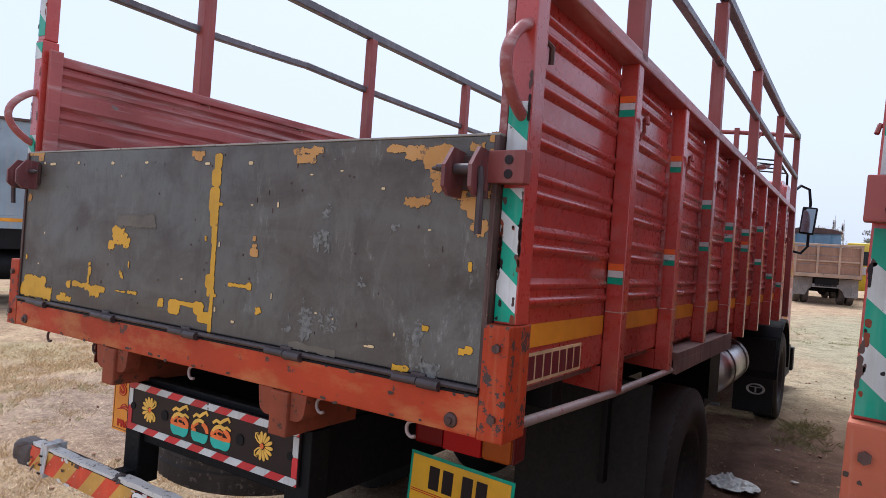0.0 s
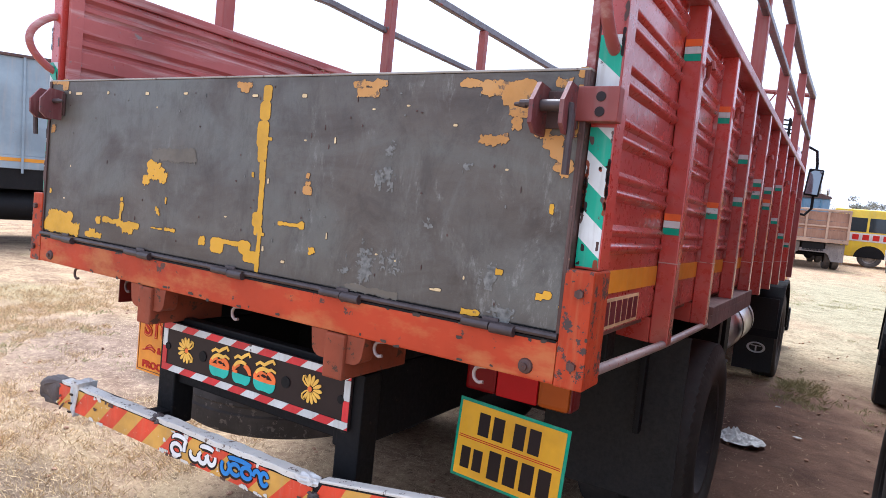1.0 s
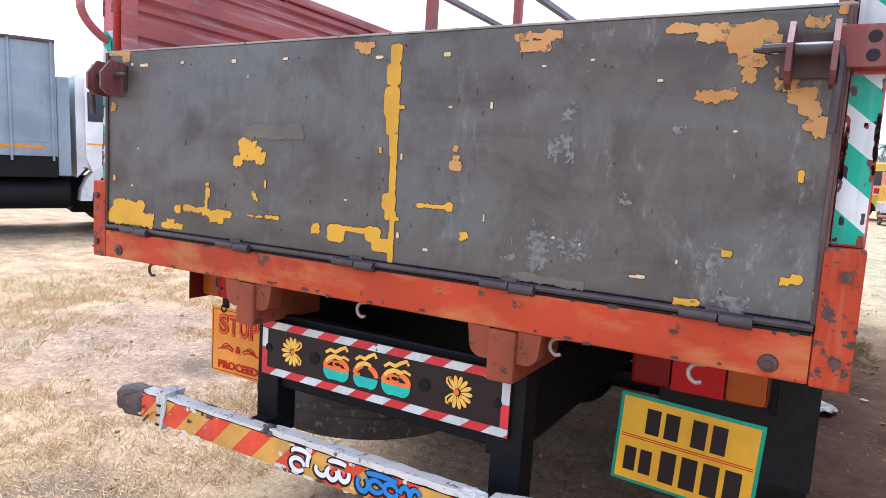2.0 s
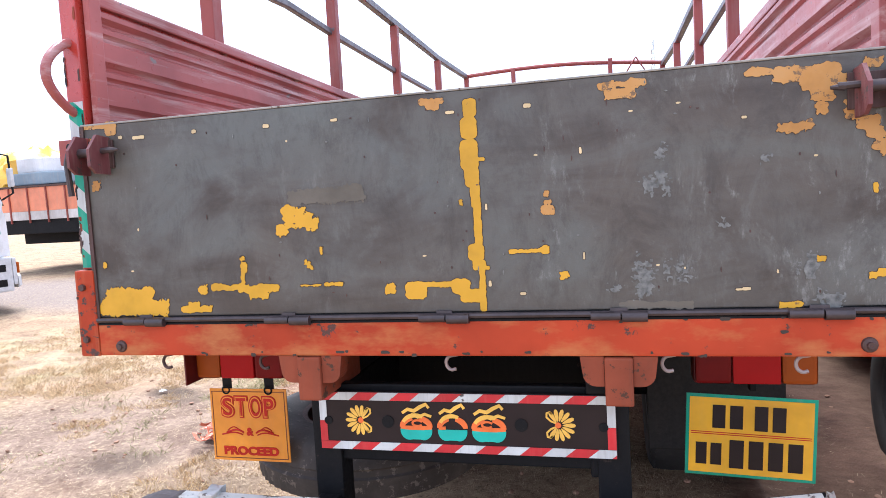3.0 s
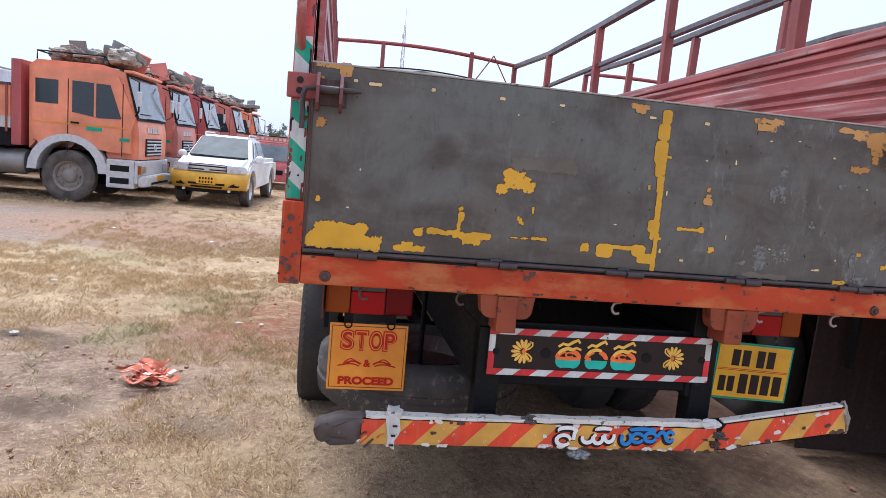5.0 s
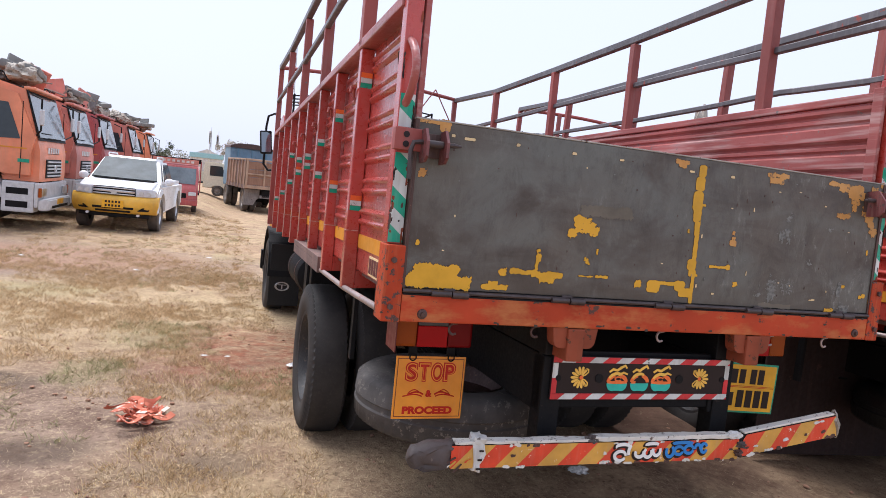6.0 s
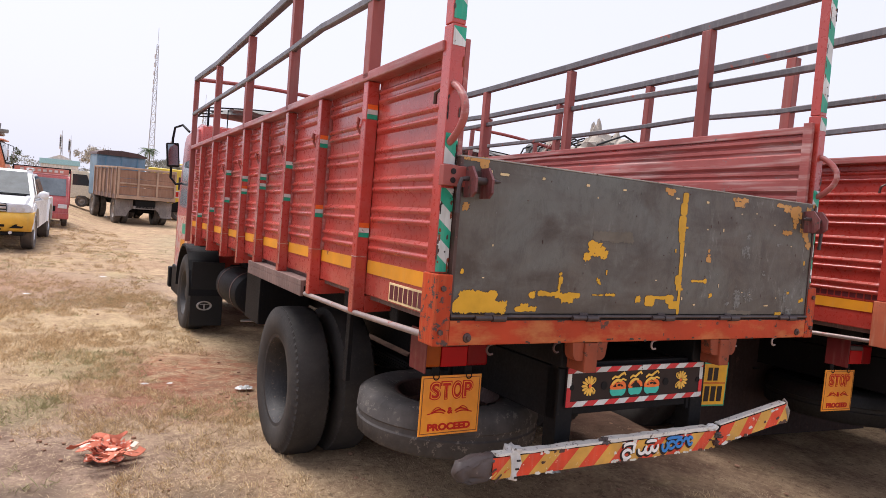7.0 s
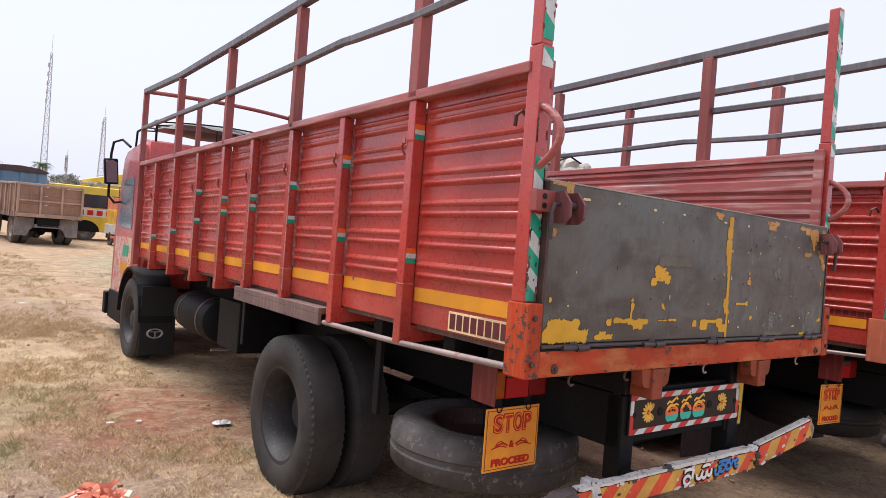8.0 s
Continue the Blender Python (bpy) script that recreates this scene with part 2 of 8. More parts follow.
TYRE = tyre_material()
TYRE_GREY = paint("dusty_grey_rubber", (0.066, 0.060, 0.058), 0.75, wear=(0.15, 0.135, 0.12), wear_at=0.58, dust=(0.16, 0.145, 0.13), dust_amt=0.5, scale=2, streak=False)
for _m in (TYRE, TYRE_GREY, RUST_RED, ORANGE_RED, CHIPPED, RED_IN, INK_BLACK, LAMP_RED, LAMP_AMBER, CREAM, INK_RED):
    _m.node_tree.nodes["Principled BSDF"].inputs["Specular IOR Level"].default_value = 0.25
GATE = gate_material()
RIM = paint("dark_wheel_rim", (0.02, 0.018, 0.018), 0.6, wear=(0.08, 0.055, 0.04), wear_at=0.6, dust=(0.10, 0.08, 0.07), dust_amt=0.3, scale=3)
RIM_PALE = paint("dusty_pale_rim", (0.28, 0.25, 0.22), 0.6, wear=(0.1, 0.07, 0.05), wear_at=0.6, dust=(0.35, 0.3, 0.25), dust_amt=0.5, scale=2)

# ---- building helpers ----
def cube(bm, x0, x1, y0, y1, z0, z1, bevel=0.0, m=None):
    r = bmesh.ops.create_cube(bm, size=1.0)
    vs = r["verts"]
    for v in vs:
        v.co = Vector(((x0 + x1) / 2 + v.co.x * (x1 - x0), (y0 + y1) / 2 + v.co.y * (y1 - y0), (z0 + z1) / 2 + v.co.z * (z1 - z0)))
    if bevel:
        es = list({e for v in vs for e in v.link_edges})
        r = bmesh.ops.bevel(bm, geom=es, offset=bevel, segments=2, profile=0.6, affect='EDGES')
        vs = list({v for f in r["faces"] for v in f.verts} | {v for v in vs if v.is_valid})
    if m is not None:
        bmesh.ops.transform(bm, matrix=m, verts=[v for v in vs if v.is_valid])
    return vs


def rod(bm, p, q, r, seg=10, r2=None):
    p, q = Vector(p), Vector(q)
    d = q - p
    m = Matrix.Translation((p + q) / 2) @ d.to_track_quat('Z', 'Y').to_matrix().to_4x4()
    bmesh.ops.create_cone(bm, cap_ends=True, segments=seg, radius1=r, radius2=r if r2 is None else r2, depth=d.length, matrix=m)


def sweep(bm, pts, r, seg=8):
    """A round bar along a bent line."""
    pts = [Vector(p) for p in pts]
    rings, q, last = [], None, None
    for i, p in enumerate(pts):
        d = (pts[min(i + 1, len(pts) - 1)] - pts[max(i - 1, 0)]).normalized()
        q = d.to_track_quat('Z', 'Y') if q is None else last.rotation_difference(d) @ q
        last = d
        rings.append([bm.verts.new(p + q @ Vector((r * math.cos(2 * math.pi * k / seg), r * math.sin(2 * math.pi * k / seg), 0))) for k in range(seg)])
    for a, b in zip(rings, rings[1:]):
        for k in range(seg):
            bm.faces.new((a[k], a[(k + 1) % seg], b[(k + 1) % seg], b[k]))
    bm.faces.new(rings[0][::-1])
    bm.faces.new(rings[-1])


def prism(bm, outline, a, b, axis='y'):
    """A plate of the given outline between a and b along an axis. Outline: (x, z) for y, (y, z) for x, (x, y) for z."""
    def at(u, v, w):
        return {'y': (u, w, v), 'x': (w, u, v), 'z': (u, v, w)}[axis]
    lo = [bm.verts.new(at(u, v, a)) for u, v in outline]
    hi = [bm.verts.new(at(u, v, b)) for u, v in outline]
    n = len(lo)
    bm.faces.new(lo)
    bm.faces.new(hi[::-1])
    for i in range(n):
        bm.faces.new((lo[i], hi[i], hi[(i + 1) % n], lo[(i + 1) % n]))


def lathe(bm, profile, axis_pt, axis='x', seg=40):
    """Turn a profile of (along, radius) round an axis."""
    rings = []
    for u, r in profile:
        ring = []
        for k in range(seg):
            a = 2 * math.pi * k / seg
            c, s = r * math.cos(a), r * math.sin(a)
            off = {'x': (u, c, s), 'y': (c, u, s), 'z': (c, s, u)}[axis]
            ring.append(bm.verts.new(Vector(axis_pt) + Vector(off)))
        rings.append(ring)
    for a, b in zip(rings, rings[1:]):
        for k in range(seg):
            bm.faces.new((a[k], a[(k + 1) % seg], b[(k + 1) % seg], b[k]))


def part(name, bm, material, parent, label="", smooth=False):
    """Links a bmesh as one mesh object under a thing or a part."""
    bmesh.ops.recalc_face_normals(bm, faces=bm.faces)
    me = bpy.data.meshes.new(name)
    bm.to_mesh(me)
    bm.free()
    me.materials.append(material)
    if smooth:
        me.polygons.foreach_set("use_smooth", [True] * len(me.polygons))
        me.set_sharp_from_angle(angle=radians(38))
    ob = new(name, me)
    if parent is not None:
        ob.parent = parent
    if label:
        ob["label"] = label
    return ob


def boxes(name, rows, material, parent, bevel=0.004, label=""):
    bm = bmesh.new()
    for r in rows:
        cube(bm, *r, bevel)
    return part(name, bm, material, parent, label)


def thing(name, label, category, m=None, group="", kind=""):
    ob = new(name)
    ob.empty_display_size = 0.1
    if m is not None:
        ob.matrix_basis = m
    return tagged(ob, label, category, group, kind)


def lettering(name, text, x, y, z, height, width, material, parent, rot=(90, 0, 0), depth=0.0012, bold=0.0):
    """Words in the built-in font, centred at x, z and fitted to a width and height."""
    cu = bpy.data.curves.new(name, 'FONT')
    cu.body = text
    cu.align_x, cu.align_y = 'CENTER', 'CENTER'
    cu.extrude = depth
    cu.offset = bold
    tmp = bpy.data.objects.new(name, cu)
    scene.collection.objects.link(tmp)
    dg = bpy.context.evaluated_depsgraph_get()
    me = bpy.data.meshes.new_from_object(tmp.evaluated_get(dg))
    bpy.data.objects.remove(tmp)
    co = np.array([v.co for v in me.vertices])
    lo, hi = co.min(0), co.max(0)
    me.transform(Matrix.Diagonal((width / (hi[0] - lo[0]), height / (hi[1] - lo[1]), 1, 1)) @ Matrix.Translation((-(lo[0] + hi[0]) / 2, -(lo[1] + hi[1]) / 2, 0)))
    me.transform(pose(x, y, z, *rot))
    me.materials.clear()
    me.materials.append(material)
    ob = new(name, me)
    ob.parent = parent
    return ob


def ground_z(x, y):
    u, v = min(1.0, max(0.0, (y - 13) / 18)), min(1.0, max(0.0, (x + 3.2) / 2))
    fall = -0.42 * u * u * (3 - 2 * u) * v * v * (3 - 2 * v)
    near = 0.10 * math.exp(-((y - 1.7) / 2.2) ** 2 - ((x - 0.5) / 6) ** 2) - 0.05 * math.exp(-((y - 6.8) / 2.0) ** 2 - ((x - 0.5) / 6) ** 2)
    dip = -0.10 * min(1.0, max(0.0, (x - 1.6) / 2.2)) * math.exp(-((y - 4) / 6) ** 2)
    return fall + near + dip + 0.012 * noise.noise((x * 0.9, y * 0.9, 0.3))

# ---- the truck, built once in its own space: y = 0 at the rear, z = 0 at the ground under the rear ----
POSTS = (0.845, 1.525, 2.20, 2.875, 3.49, 4.18, 4.92, 5.66)
FRONT_Y = 6.38
LOW_FLAGS = (1.635, 1.712, 1.80, 1.88, 1.845, 1.77, 1.665, 1.59)
HIGH_FLAGS = (2.20, 2.107, 2.013, 1.95, 1.95, 2.02, 0, 0)
RIBS = [1.578 + 0.1385 * i for i in range(6)]


def corrugated(bm, x, s, y0, y1, z0, z1, skin=0.0, end=0.008):
    """A pressed steel sheet whose raised double ribs fade out before its ends, s = which way is outward."""
    prof = [(0.0, z0)]
    for z in RIBS:
        prof += [(0.0, z - 0.042), (0.013, z - 0.033), (0.018, z - 0.028), (0.019, z - 0.021), (0.015, z - 0.015), (0.007, z - 0.010), (0.007, z + 0.006), (0.015, z + 0.012), (0.019, z + 0.018), (0.018, z + 0.024), (0.012, z + 0.029), (0.0, z + 0.038)]
    prof += [(0.0, z1)]
    rows = []
    for y, f in ((y0, 0.0), (y0 + end, 0.0), (y0 + end + 0.02, 0.8), (y0 + end + 0.03, 1.0), (y1 - end - 0.03, 1.0), (y1 - end - 0.02, 0.8), (y1 - end, 0.0), (y1, 0.0)):
        rows.append([bm.verts.new((x + s * (d * f + skin), y, z)) for d, z in prof])
    for a, b in zip(rows, rows[1:]):
        for i in range(len(a) - 1):
            bm.faces.new((a[i], a[i + 1], b[i + 1], b[i]))


def tyre(name, x0, x1, y, z, R, parent, rim_mat, lug=True, hub_out=None, seg=64, deep=False):
    """A tyre with grooved shoulders and its dished rim, axle along x; hub_out: +1 or -1, the side that the dish opens to."""
    w = x1 - x0
    c = (x0 + x1) / 2
    h = w / 2
    wheel = new("wheel")
    wheel.parent = parent
    rr = 0.60 * R
    bm = bmesh.new()
    prof = [(-h * 0.80, rr), (-h * 0.93, rr + 0.02), (-h, rr + 0.45 * (R - rr)), (-h * 0.97, R - 0.055), (-h * 0.88, R - 0.02), (-h * 0.80, R - 0.006)]
    prof += [(-h * 0.45, R - 0.001), (0.0, R), (h * 0.45, R - 0.001)]
    prof += [(h * 0.80, R - 0.006), (h * 0.88, R - 0.02), (h * 0.97, R - 0.055), (h, rr + 0.45 * (R - rr)), (h * 0.93, rr + 0.02), (h * 0.80, rr)]
    lathe(bm, prof, (c, y, z), 'x', 2 * seg)
    for v in bm.verts:
        d = v.co - Vector((c, y, z))
        r = math.hypot(d.y, d.z)
        if lug and R - 0.03 < r < R - 0.002 and abs(d.x) > h * 0.78 and round(math.atan2(d.z, d.y) / (math.pi / seg)) % 2:
            f = (r - (0.015 if abs(d.x) > h * 0.84 else 0.005)) / r
            v.co = Vector((v.co.x - math.copysign(0.008, d.x), y + d.y * f, z + d.z * f))
    part("tyre", bm, TYRE, wheel, "worn dusty black rubber tyre", smooth=True)
    o = hub_out if hub_out else 1
    dd = 0.75 if deep else 0.0
    bm = bmesh.new()
    lathe(bm, [(-o * h * 0.78, rr + 0.002), (-o * h * 0.70, rr - 0.025), (o * h * 0.55, rr - 0.03), (o * h * 0.80, rr + 0.005), (o * h * 0.86, rr + 0.01), (o * h * 0.83, rr - 0.012), (o * h * 0.5, rr - 0.045),
               (-o * h * (0.1 + dd), rr - 0.06), (-o * h * (0.2 + dd), rr * 0.55), (-o * h * (0.05 + dd), rr * 0.5), (o * h * (0.10 - dd), rr * 0.44), (o * h * (0.55 - dd), rr * 0.34), (o * h * (0.62 - dd), rr * 0.25), (o * h * (0.62 - dd), 0.001)], (c, y, z), 'x', 40)
    for k in range(10):
        a = 2 * math.pi * k / 10
        rod(bm, (c - o * h * (0.18 + dd), y + rr * 0.62 * math.cos(a), z + rr * 0.62 * math.sin(a)), (c + o * h * (0.06 - dd), y + rr * 0.62 * math.cos(a), z + rr * 0.62 * math.sin(a)), 0.014, 6)
    part("rim", bm, rim_mat, wheel, "dished steel rim with wheel nuts", smooth=True)
    return wheel


def flat_bar(bm, pts, w, h):
    """A square steel bar that follows a line running along y."""
    rings = []
    for x, y, z in pts:
        b = 0.006
        rings.append([bm.verts.new((x + dx, y, z + dz)) for dx, dz in ((-w / 2 + b, -h / 2), (w / 2 - b, -h / 2), (w / 2, -h / 2 + b), (w / 2, h / 2 - b), (w / 2 - b, h / 2), (-w / 2 + b, h / 2), (-w / 2, h / 2 - b), (-w / 2, -h / 2 + b))])
    for p, q in zip(rings, rings[1:]):
        for k in range(8):
            bm.faces.new((p[k], p[(k + 1) % 8], q[(k + 1) % 8], q[k]))
    bm.faces.new(rings[0][::-1])
    bm.faces.new(rings[-1])


def ragged(bm, cx, cz, w, h, y, seed, cell=0.0045, rough=0.5, place=None):
    """A thin flake of paint with a torn outline, facing the rear (or where place puts it)."""
    nx, nz = max(4, int(w * 1.5 / cell)), max(4, int(h * 1.6 / cell))
    r = min(w, h) / 2

    def at(i, j):
        return (i / nx - 0.5) * w * 1.5, (j / nz - 0.5) * h * 1.6
    field = {}
    for i in range(nx + 1):
        for j in range(nz + 1):
            u, v = at(i, j)
            d = max(abs(u) - w / 2, abs(v) - h / 2)
            n = noise.noise((u * 14 + seed * 7.3, v * 14, seed)) * 0.55 * r * rough * 2 + noise.noise((u * 55 + seed, v * 55, seed)) * 0.014 + noise.noise((u * 160, v * 160 + seed, 2)) * 0.006
            field[(i, j)] = d + n + 0.1 * r if 0 < i < nx and 0 < j < nz else abs(d) + 0.001
    verts = {}

    def vert(a, b=None):
        k = (a, b) if b is None or a < b else (b, a)
        if k not in verts:
            u, v = at(*a)
            if b is not None:
                u2, v2 = at(*b)
                f = field[a] / (field[a] - field[b])
                u, v = u + f * (u2 - u), v + f * (v2 - v)
            verts[k] = bm.verts.new((cx + u, y, cz + v) if place is None else place @ Vector((cx + u, y, cz + v)))
        return verts[k]
    for i in range(nx):
        for j in range(nz):
            ring = [(i, j), (i + 1, j), (i + 1, j + 1), (i, j + 1)]
            out = []
            for k, a in enumerate(ring):
                b = ring[(k + 1) % 4]
                if field[a] < 0:
                    out.append(vert(a))
                if (field[a] < 0) != (field[b] < 0):
                    out.append(vert(a, b))
            if len(out) > 2 and len(set(out)) == len(out):
                bm.faces.new(out)
    keep_largest(bm)


def keep_largest(bm):
    """Drop stray crumbs, so that a flake stays one piece."""
    left, groups = set(bm.faces), []
    while left:
        todo, group = [left.pop()], []
        while todo:
            f = todo.pop()
            group.append(f)
            for e in f.edges:
                for g in e.link_faces:
                    if g in left:
                        left.remove(g)
                        todo.append(g)
        groups.append(group)
    groups.sort(key=lambda g: sum(f.calc_area() for f in g))
    stray = [f for g in groups[:-1] for f in g]
    if stray:
        bmesh.ops.delete(bm, geom=stray, context='FACES')


def torn(bm, rects, y, seed, rough=0.5, grow=0.0):
    """A thin flake of paint facing the rear: the union of rectangles (x0, x1, z0, z1) with a torn outline, its edge let out by grow."""
    x0, x1 = min(r[0] for r in rects) - 0.02, max(r[1] for r in rects) + 0.02
    z0, z1 = min(r[2] for r in rects) - 0.02, max(r[3] for r in rects) + 0.02
    size = min(min(r[1] - r[0], r[3] - r[2]) for r in rects)
    cell = 0.0028 if size < 0.014 or (x1 - x0) * (z1 - z0) < 0.01 else 0.0042
    nx, nz = int((x1 - x0) / cell) + 1, int((z1 - z0) / cell) + 1
    field, verts = {}, {}
    for i in range(nx + 1):
        for j in range(nz + 1):
            u, v = x0 + i * cell, z0 + j * cell
            d = 1.0
            for a, b, c, e in rects:
                w, h = (b - a) / 2, (e - c) / 2
                r = min(w, h) * 0.6
                px, pz = abs(u - (a + b) / 2) - w + r, abs(v - (c + e) / 2) - h + r
                d = min(d, math.hypot(max(px, 0), max(pz, 0)) + min(max(px, pz), 0) - r)
            k = min(1.0, max(0.25, size / 0.03)) * rough
            n = 0.012 * k * noise.noise((u * 30 + seed * 7.3, v * 30, seed)) + 0.010 * k * noise.noise((u * 85 + seed, v * 85, seed)) + 0.010 * k * noise.noise((u * 190, v * 190 + seed, 2))
            field[(i, j)] = d + n - grow if 0 < i < nx and 0 < j < nz else 0.01

    def vert(a, b=None):
        k = (a, b) if b is None or a < b else (b, a)
        if k not in verts:
            u, v = x0 + a[0] * cell, z0 + a[1] * cell
            if b is not None:
                f = field[a] / (field[a] - field[b])
                u, v = u + f * (b[0] - a[0]) * cell, v + f * (b[1] - a[1]) * cell
            verts[k] = bm.verts.new((u, y, v))
        return verts[k]
    for i in range(nx):
        for j in range(nz):
            ring = [(i, j), (i + 1, j), (i + 1, j + 1), (i, j + 1)]
            out = []
            for k, a in enumerate(ring):
                b = ring[(k + 1) % 4]
                if field[a] < 0:
                    out.append(vert(a))
                if (field[a] < 0) != (field[b] < 0):
                    out.append(vert(a, b))
            if len(out) > 2 and len(set(out)) == len(out):
                bm.faces.new(out)


def striped(parent, name, x0, x1, z0, z1, y, mats, pitch, slope, flip=1, first=0, face='y', t=0.002):
    """Slanting bands of tape on a rectangle; each band is a piece. face y: x runs along x; face x: x runs along y."""
    n = int((z1 - z0 + abs(slope) * (x1 - x0)) / pitch) + 3
    for k in range(-2, n):
        lo, hi = z0 + k * pitch - abs(slope) * (x1 - x0), z0 + (k + 1) * pitch - abs(slope) * (x1 - x0)
        poly = [(x0, lo if flip > 0 else lo + abs(slope) * (x1 - x0)), (x1, lo + abs(slope) * (x1 - x0) if flip > 0 else lo), (x1, hi + abs(slope) * (x1 - x0) if flip > 0 else hi), (x0, hi if flip > 0 else hi + abs(slope) * (x1 - x0))]
        poly = clip(clip(poly, 1, z0, 1), 1, z1, -1)
        if len(poly) < 3:
            continue
        bm = bmesh.new()
        prism(bm, poly, y, y + t, face)
        part(name, bm, mats[(k + first) % len(mats)], parent)


def banded(parent, name, x0, x1, z0, z1, y, mats, pitch, slant, t=0.002):
    """Slanting bands that follow one another along x."""
    n = int((x1 - x0 + abs(slant)) / pitch) + 3
    for k in range(-2, n):
        lo = x0 + k * pitch - abs(slant)
        poly = [(lo, z0), (lo + pitch, z0), (lo + pitch + slant, z1), (lo + slant, z1)]
        poly = clip(clip(poly, 0, x0, 1), 0, x1, -1)
        if len(poly) < 3:
            continue
        bm = bmesh.new()
        prism(bm, poly, y - t, y, 'y')
        part(name, bm, mats[k % len(mats)], parent)


def clip(poly, ax, lim, sign):
    out = []
    for i, p in enumerate(poly):
        q = poly[(i + 1) % len(poly)]
        a, b = sign * (p[ax] - lim), sign * (q[ax] - lim)
        if a >= 0:
            out.append(p)
        if (a > 0 and b < 0) or (a < 0 and b > 0):
            f = a / (a - b)
            out.append((p[0] + f * (q[0] - p[0]), p[1] + f * (q[1] - p[1])))
    return [p for i, p in enumerate(out) if i == 0 or (abs(p[0] - out[i - 1][0]) + abs(p[1] - out[i - 1][1])) > 1e-6]


def hook(parent, x, y, z, s=1, size=1.0, mat=None):
    bm = bmesh.new()
    shape = [(0.034, 0.012), (0.026, -0.008)] + [(0.010 - 0.024 * math.sin(a), -0.036 + 0.026 * math.cos(a)) for a in [0.15 + 2.9 * k / 10 for k in range(11)]] + [(0.022, -0.058)]
    sweep(bm, [(x + s * u * size, y, z + v * size) for u, v in shape], 0.0062 * size)
    return part("rope_hook", bm, mat or STEEL_DARK, parent, smooth=True)


def bars(parent, name, x0, x1, z, h, y, n, mat, gap=0.25, slant=0.0):
    """Plain bars that stand in for signs that are not spelled out."""
    w = (x1 - x0) / n
    for k in range(n):
        bm = bmesh.new()
        a, c = x0 + k * w + w * gap / 2, x0 + (k + 1) * w - w * gap / 2
        prism(bm, [(a, z - h / 2), (c, z - h / 2), (c + slant, z + h / 2), (a + slant, z + h / 2)], y - 0.0015, y, 'y')
        part(name, bm, mat, parent)


def stroke(bm, pts, w, y, t=0.002):
    """A painted brush stroke of width w along points (x, z), facing the rear."""
    n = len(pts)
    left, right = [], []
    for k, (x, z) in enumerate(pts):
        a, b = pts[max(0, k - 1)], pts[min(n - 1, k + 1)]
        dx, dz = b[0] - a[0], b[1] - a[1]
        m = math.hypot(dx, dz) or 1.0
        h = w / 2 * (0.75 + 0.25 * math.sin(math.pi * k / (n - 1)))
        left.append((x - dz / m * h, z + dx / m * h))
        right.append((x + dz / m * h, z - dx / m * h))
    prev = None
    for (a, c), (b, d) in zip(left, right):
        ring = [bm.verts.new(p) for p in ((a, y, c), (b, y, d), (b, y - t, d), (a, y - t, c))]
        if prev:
            for i in range(4):
                bm.faces.new((prev[i], prev[(i + 1) % 4], ring[(i + 1) % 4], ring[i]))
        else:
            bm.faces.new(ring)
        prev = ring
    bm.faces.new(prev[::-1])


def bow(cx, cz, rx, rz, a0, a1, n=14):
    """Points of an arc, angles in degrees."""
    return [(cx + rx * math.cos(radians(a0 + (a1 - a0) * k / n)), cz + rz * math.sin(radians(a0 + (a1 - a0) * k / n))) for k in range(n + 1)]


def flower(parent, x, y, z, r, s):
    """A fan of petals on one side (s) and two curls on the other."""
    bm = bmesh.new()
    for k in range(11):
        a = math.pi / 2 - s * (math.pi * 1.36 * (k / 10) - math.pi * 0.18)
        far = 0.60 + 0.10 * math.sin(math.pi * k / 10)
        c = (x + far * r * math.cos(a), z + far * r * math.sin(a))
        poly = []
        for j in range(10):
            b = 2 * math.pi * j / 10
            u, v = 0.42 * r * math.cos(b), 0.125 * r * math.sin(b) * (1 + 0.45 * math.cos(b))
            poly.append((c[0] + u * math.cos(a) - v * math.sin(a), c[1] + u * math.sin(a) + v * math.cos(a)))
        prism(bm, poly, y - 0.002, y, 'y')
    for e in (-1, 1):
        stroke(bm, [(x - s * u * r, z + e * v * r) for u, v in ((0.1, 0.1), (0.45, 0.25), (0.72, 0.5), (0.70, 0.78), (0.50, 0.85), (0.38, 0.70))], 0.13 * r, y)
    part("flower_motif", bm, INK_YEL, parent, "painted yellow flower")
    bm = bmesh.new()
    prism(bm, [(x + 0.2 * r * math.cos(2 * math.pi * j / 12), z + 0.2 * r * math.sin(2 * math.pi * j / 12)) for j in range(12)], y - 0.003, y - 0.0021, 'y')
    part("flower_centre", bm, INK_ORA, parent)


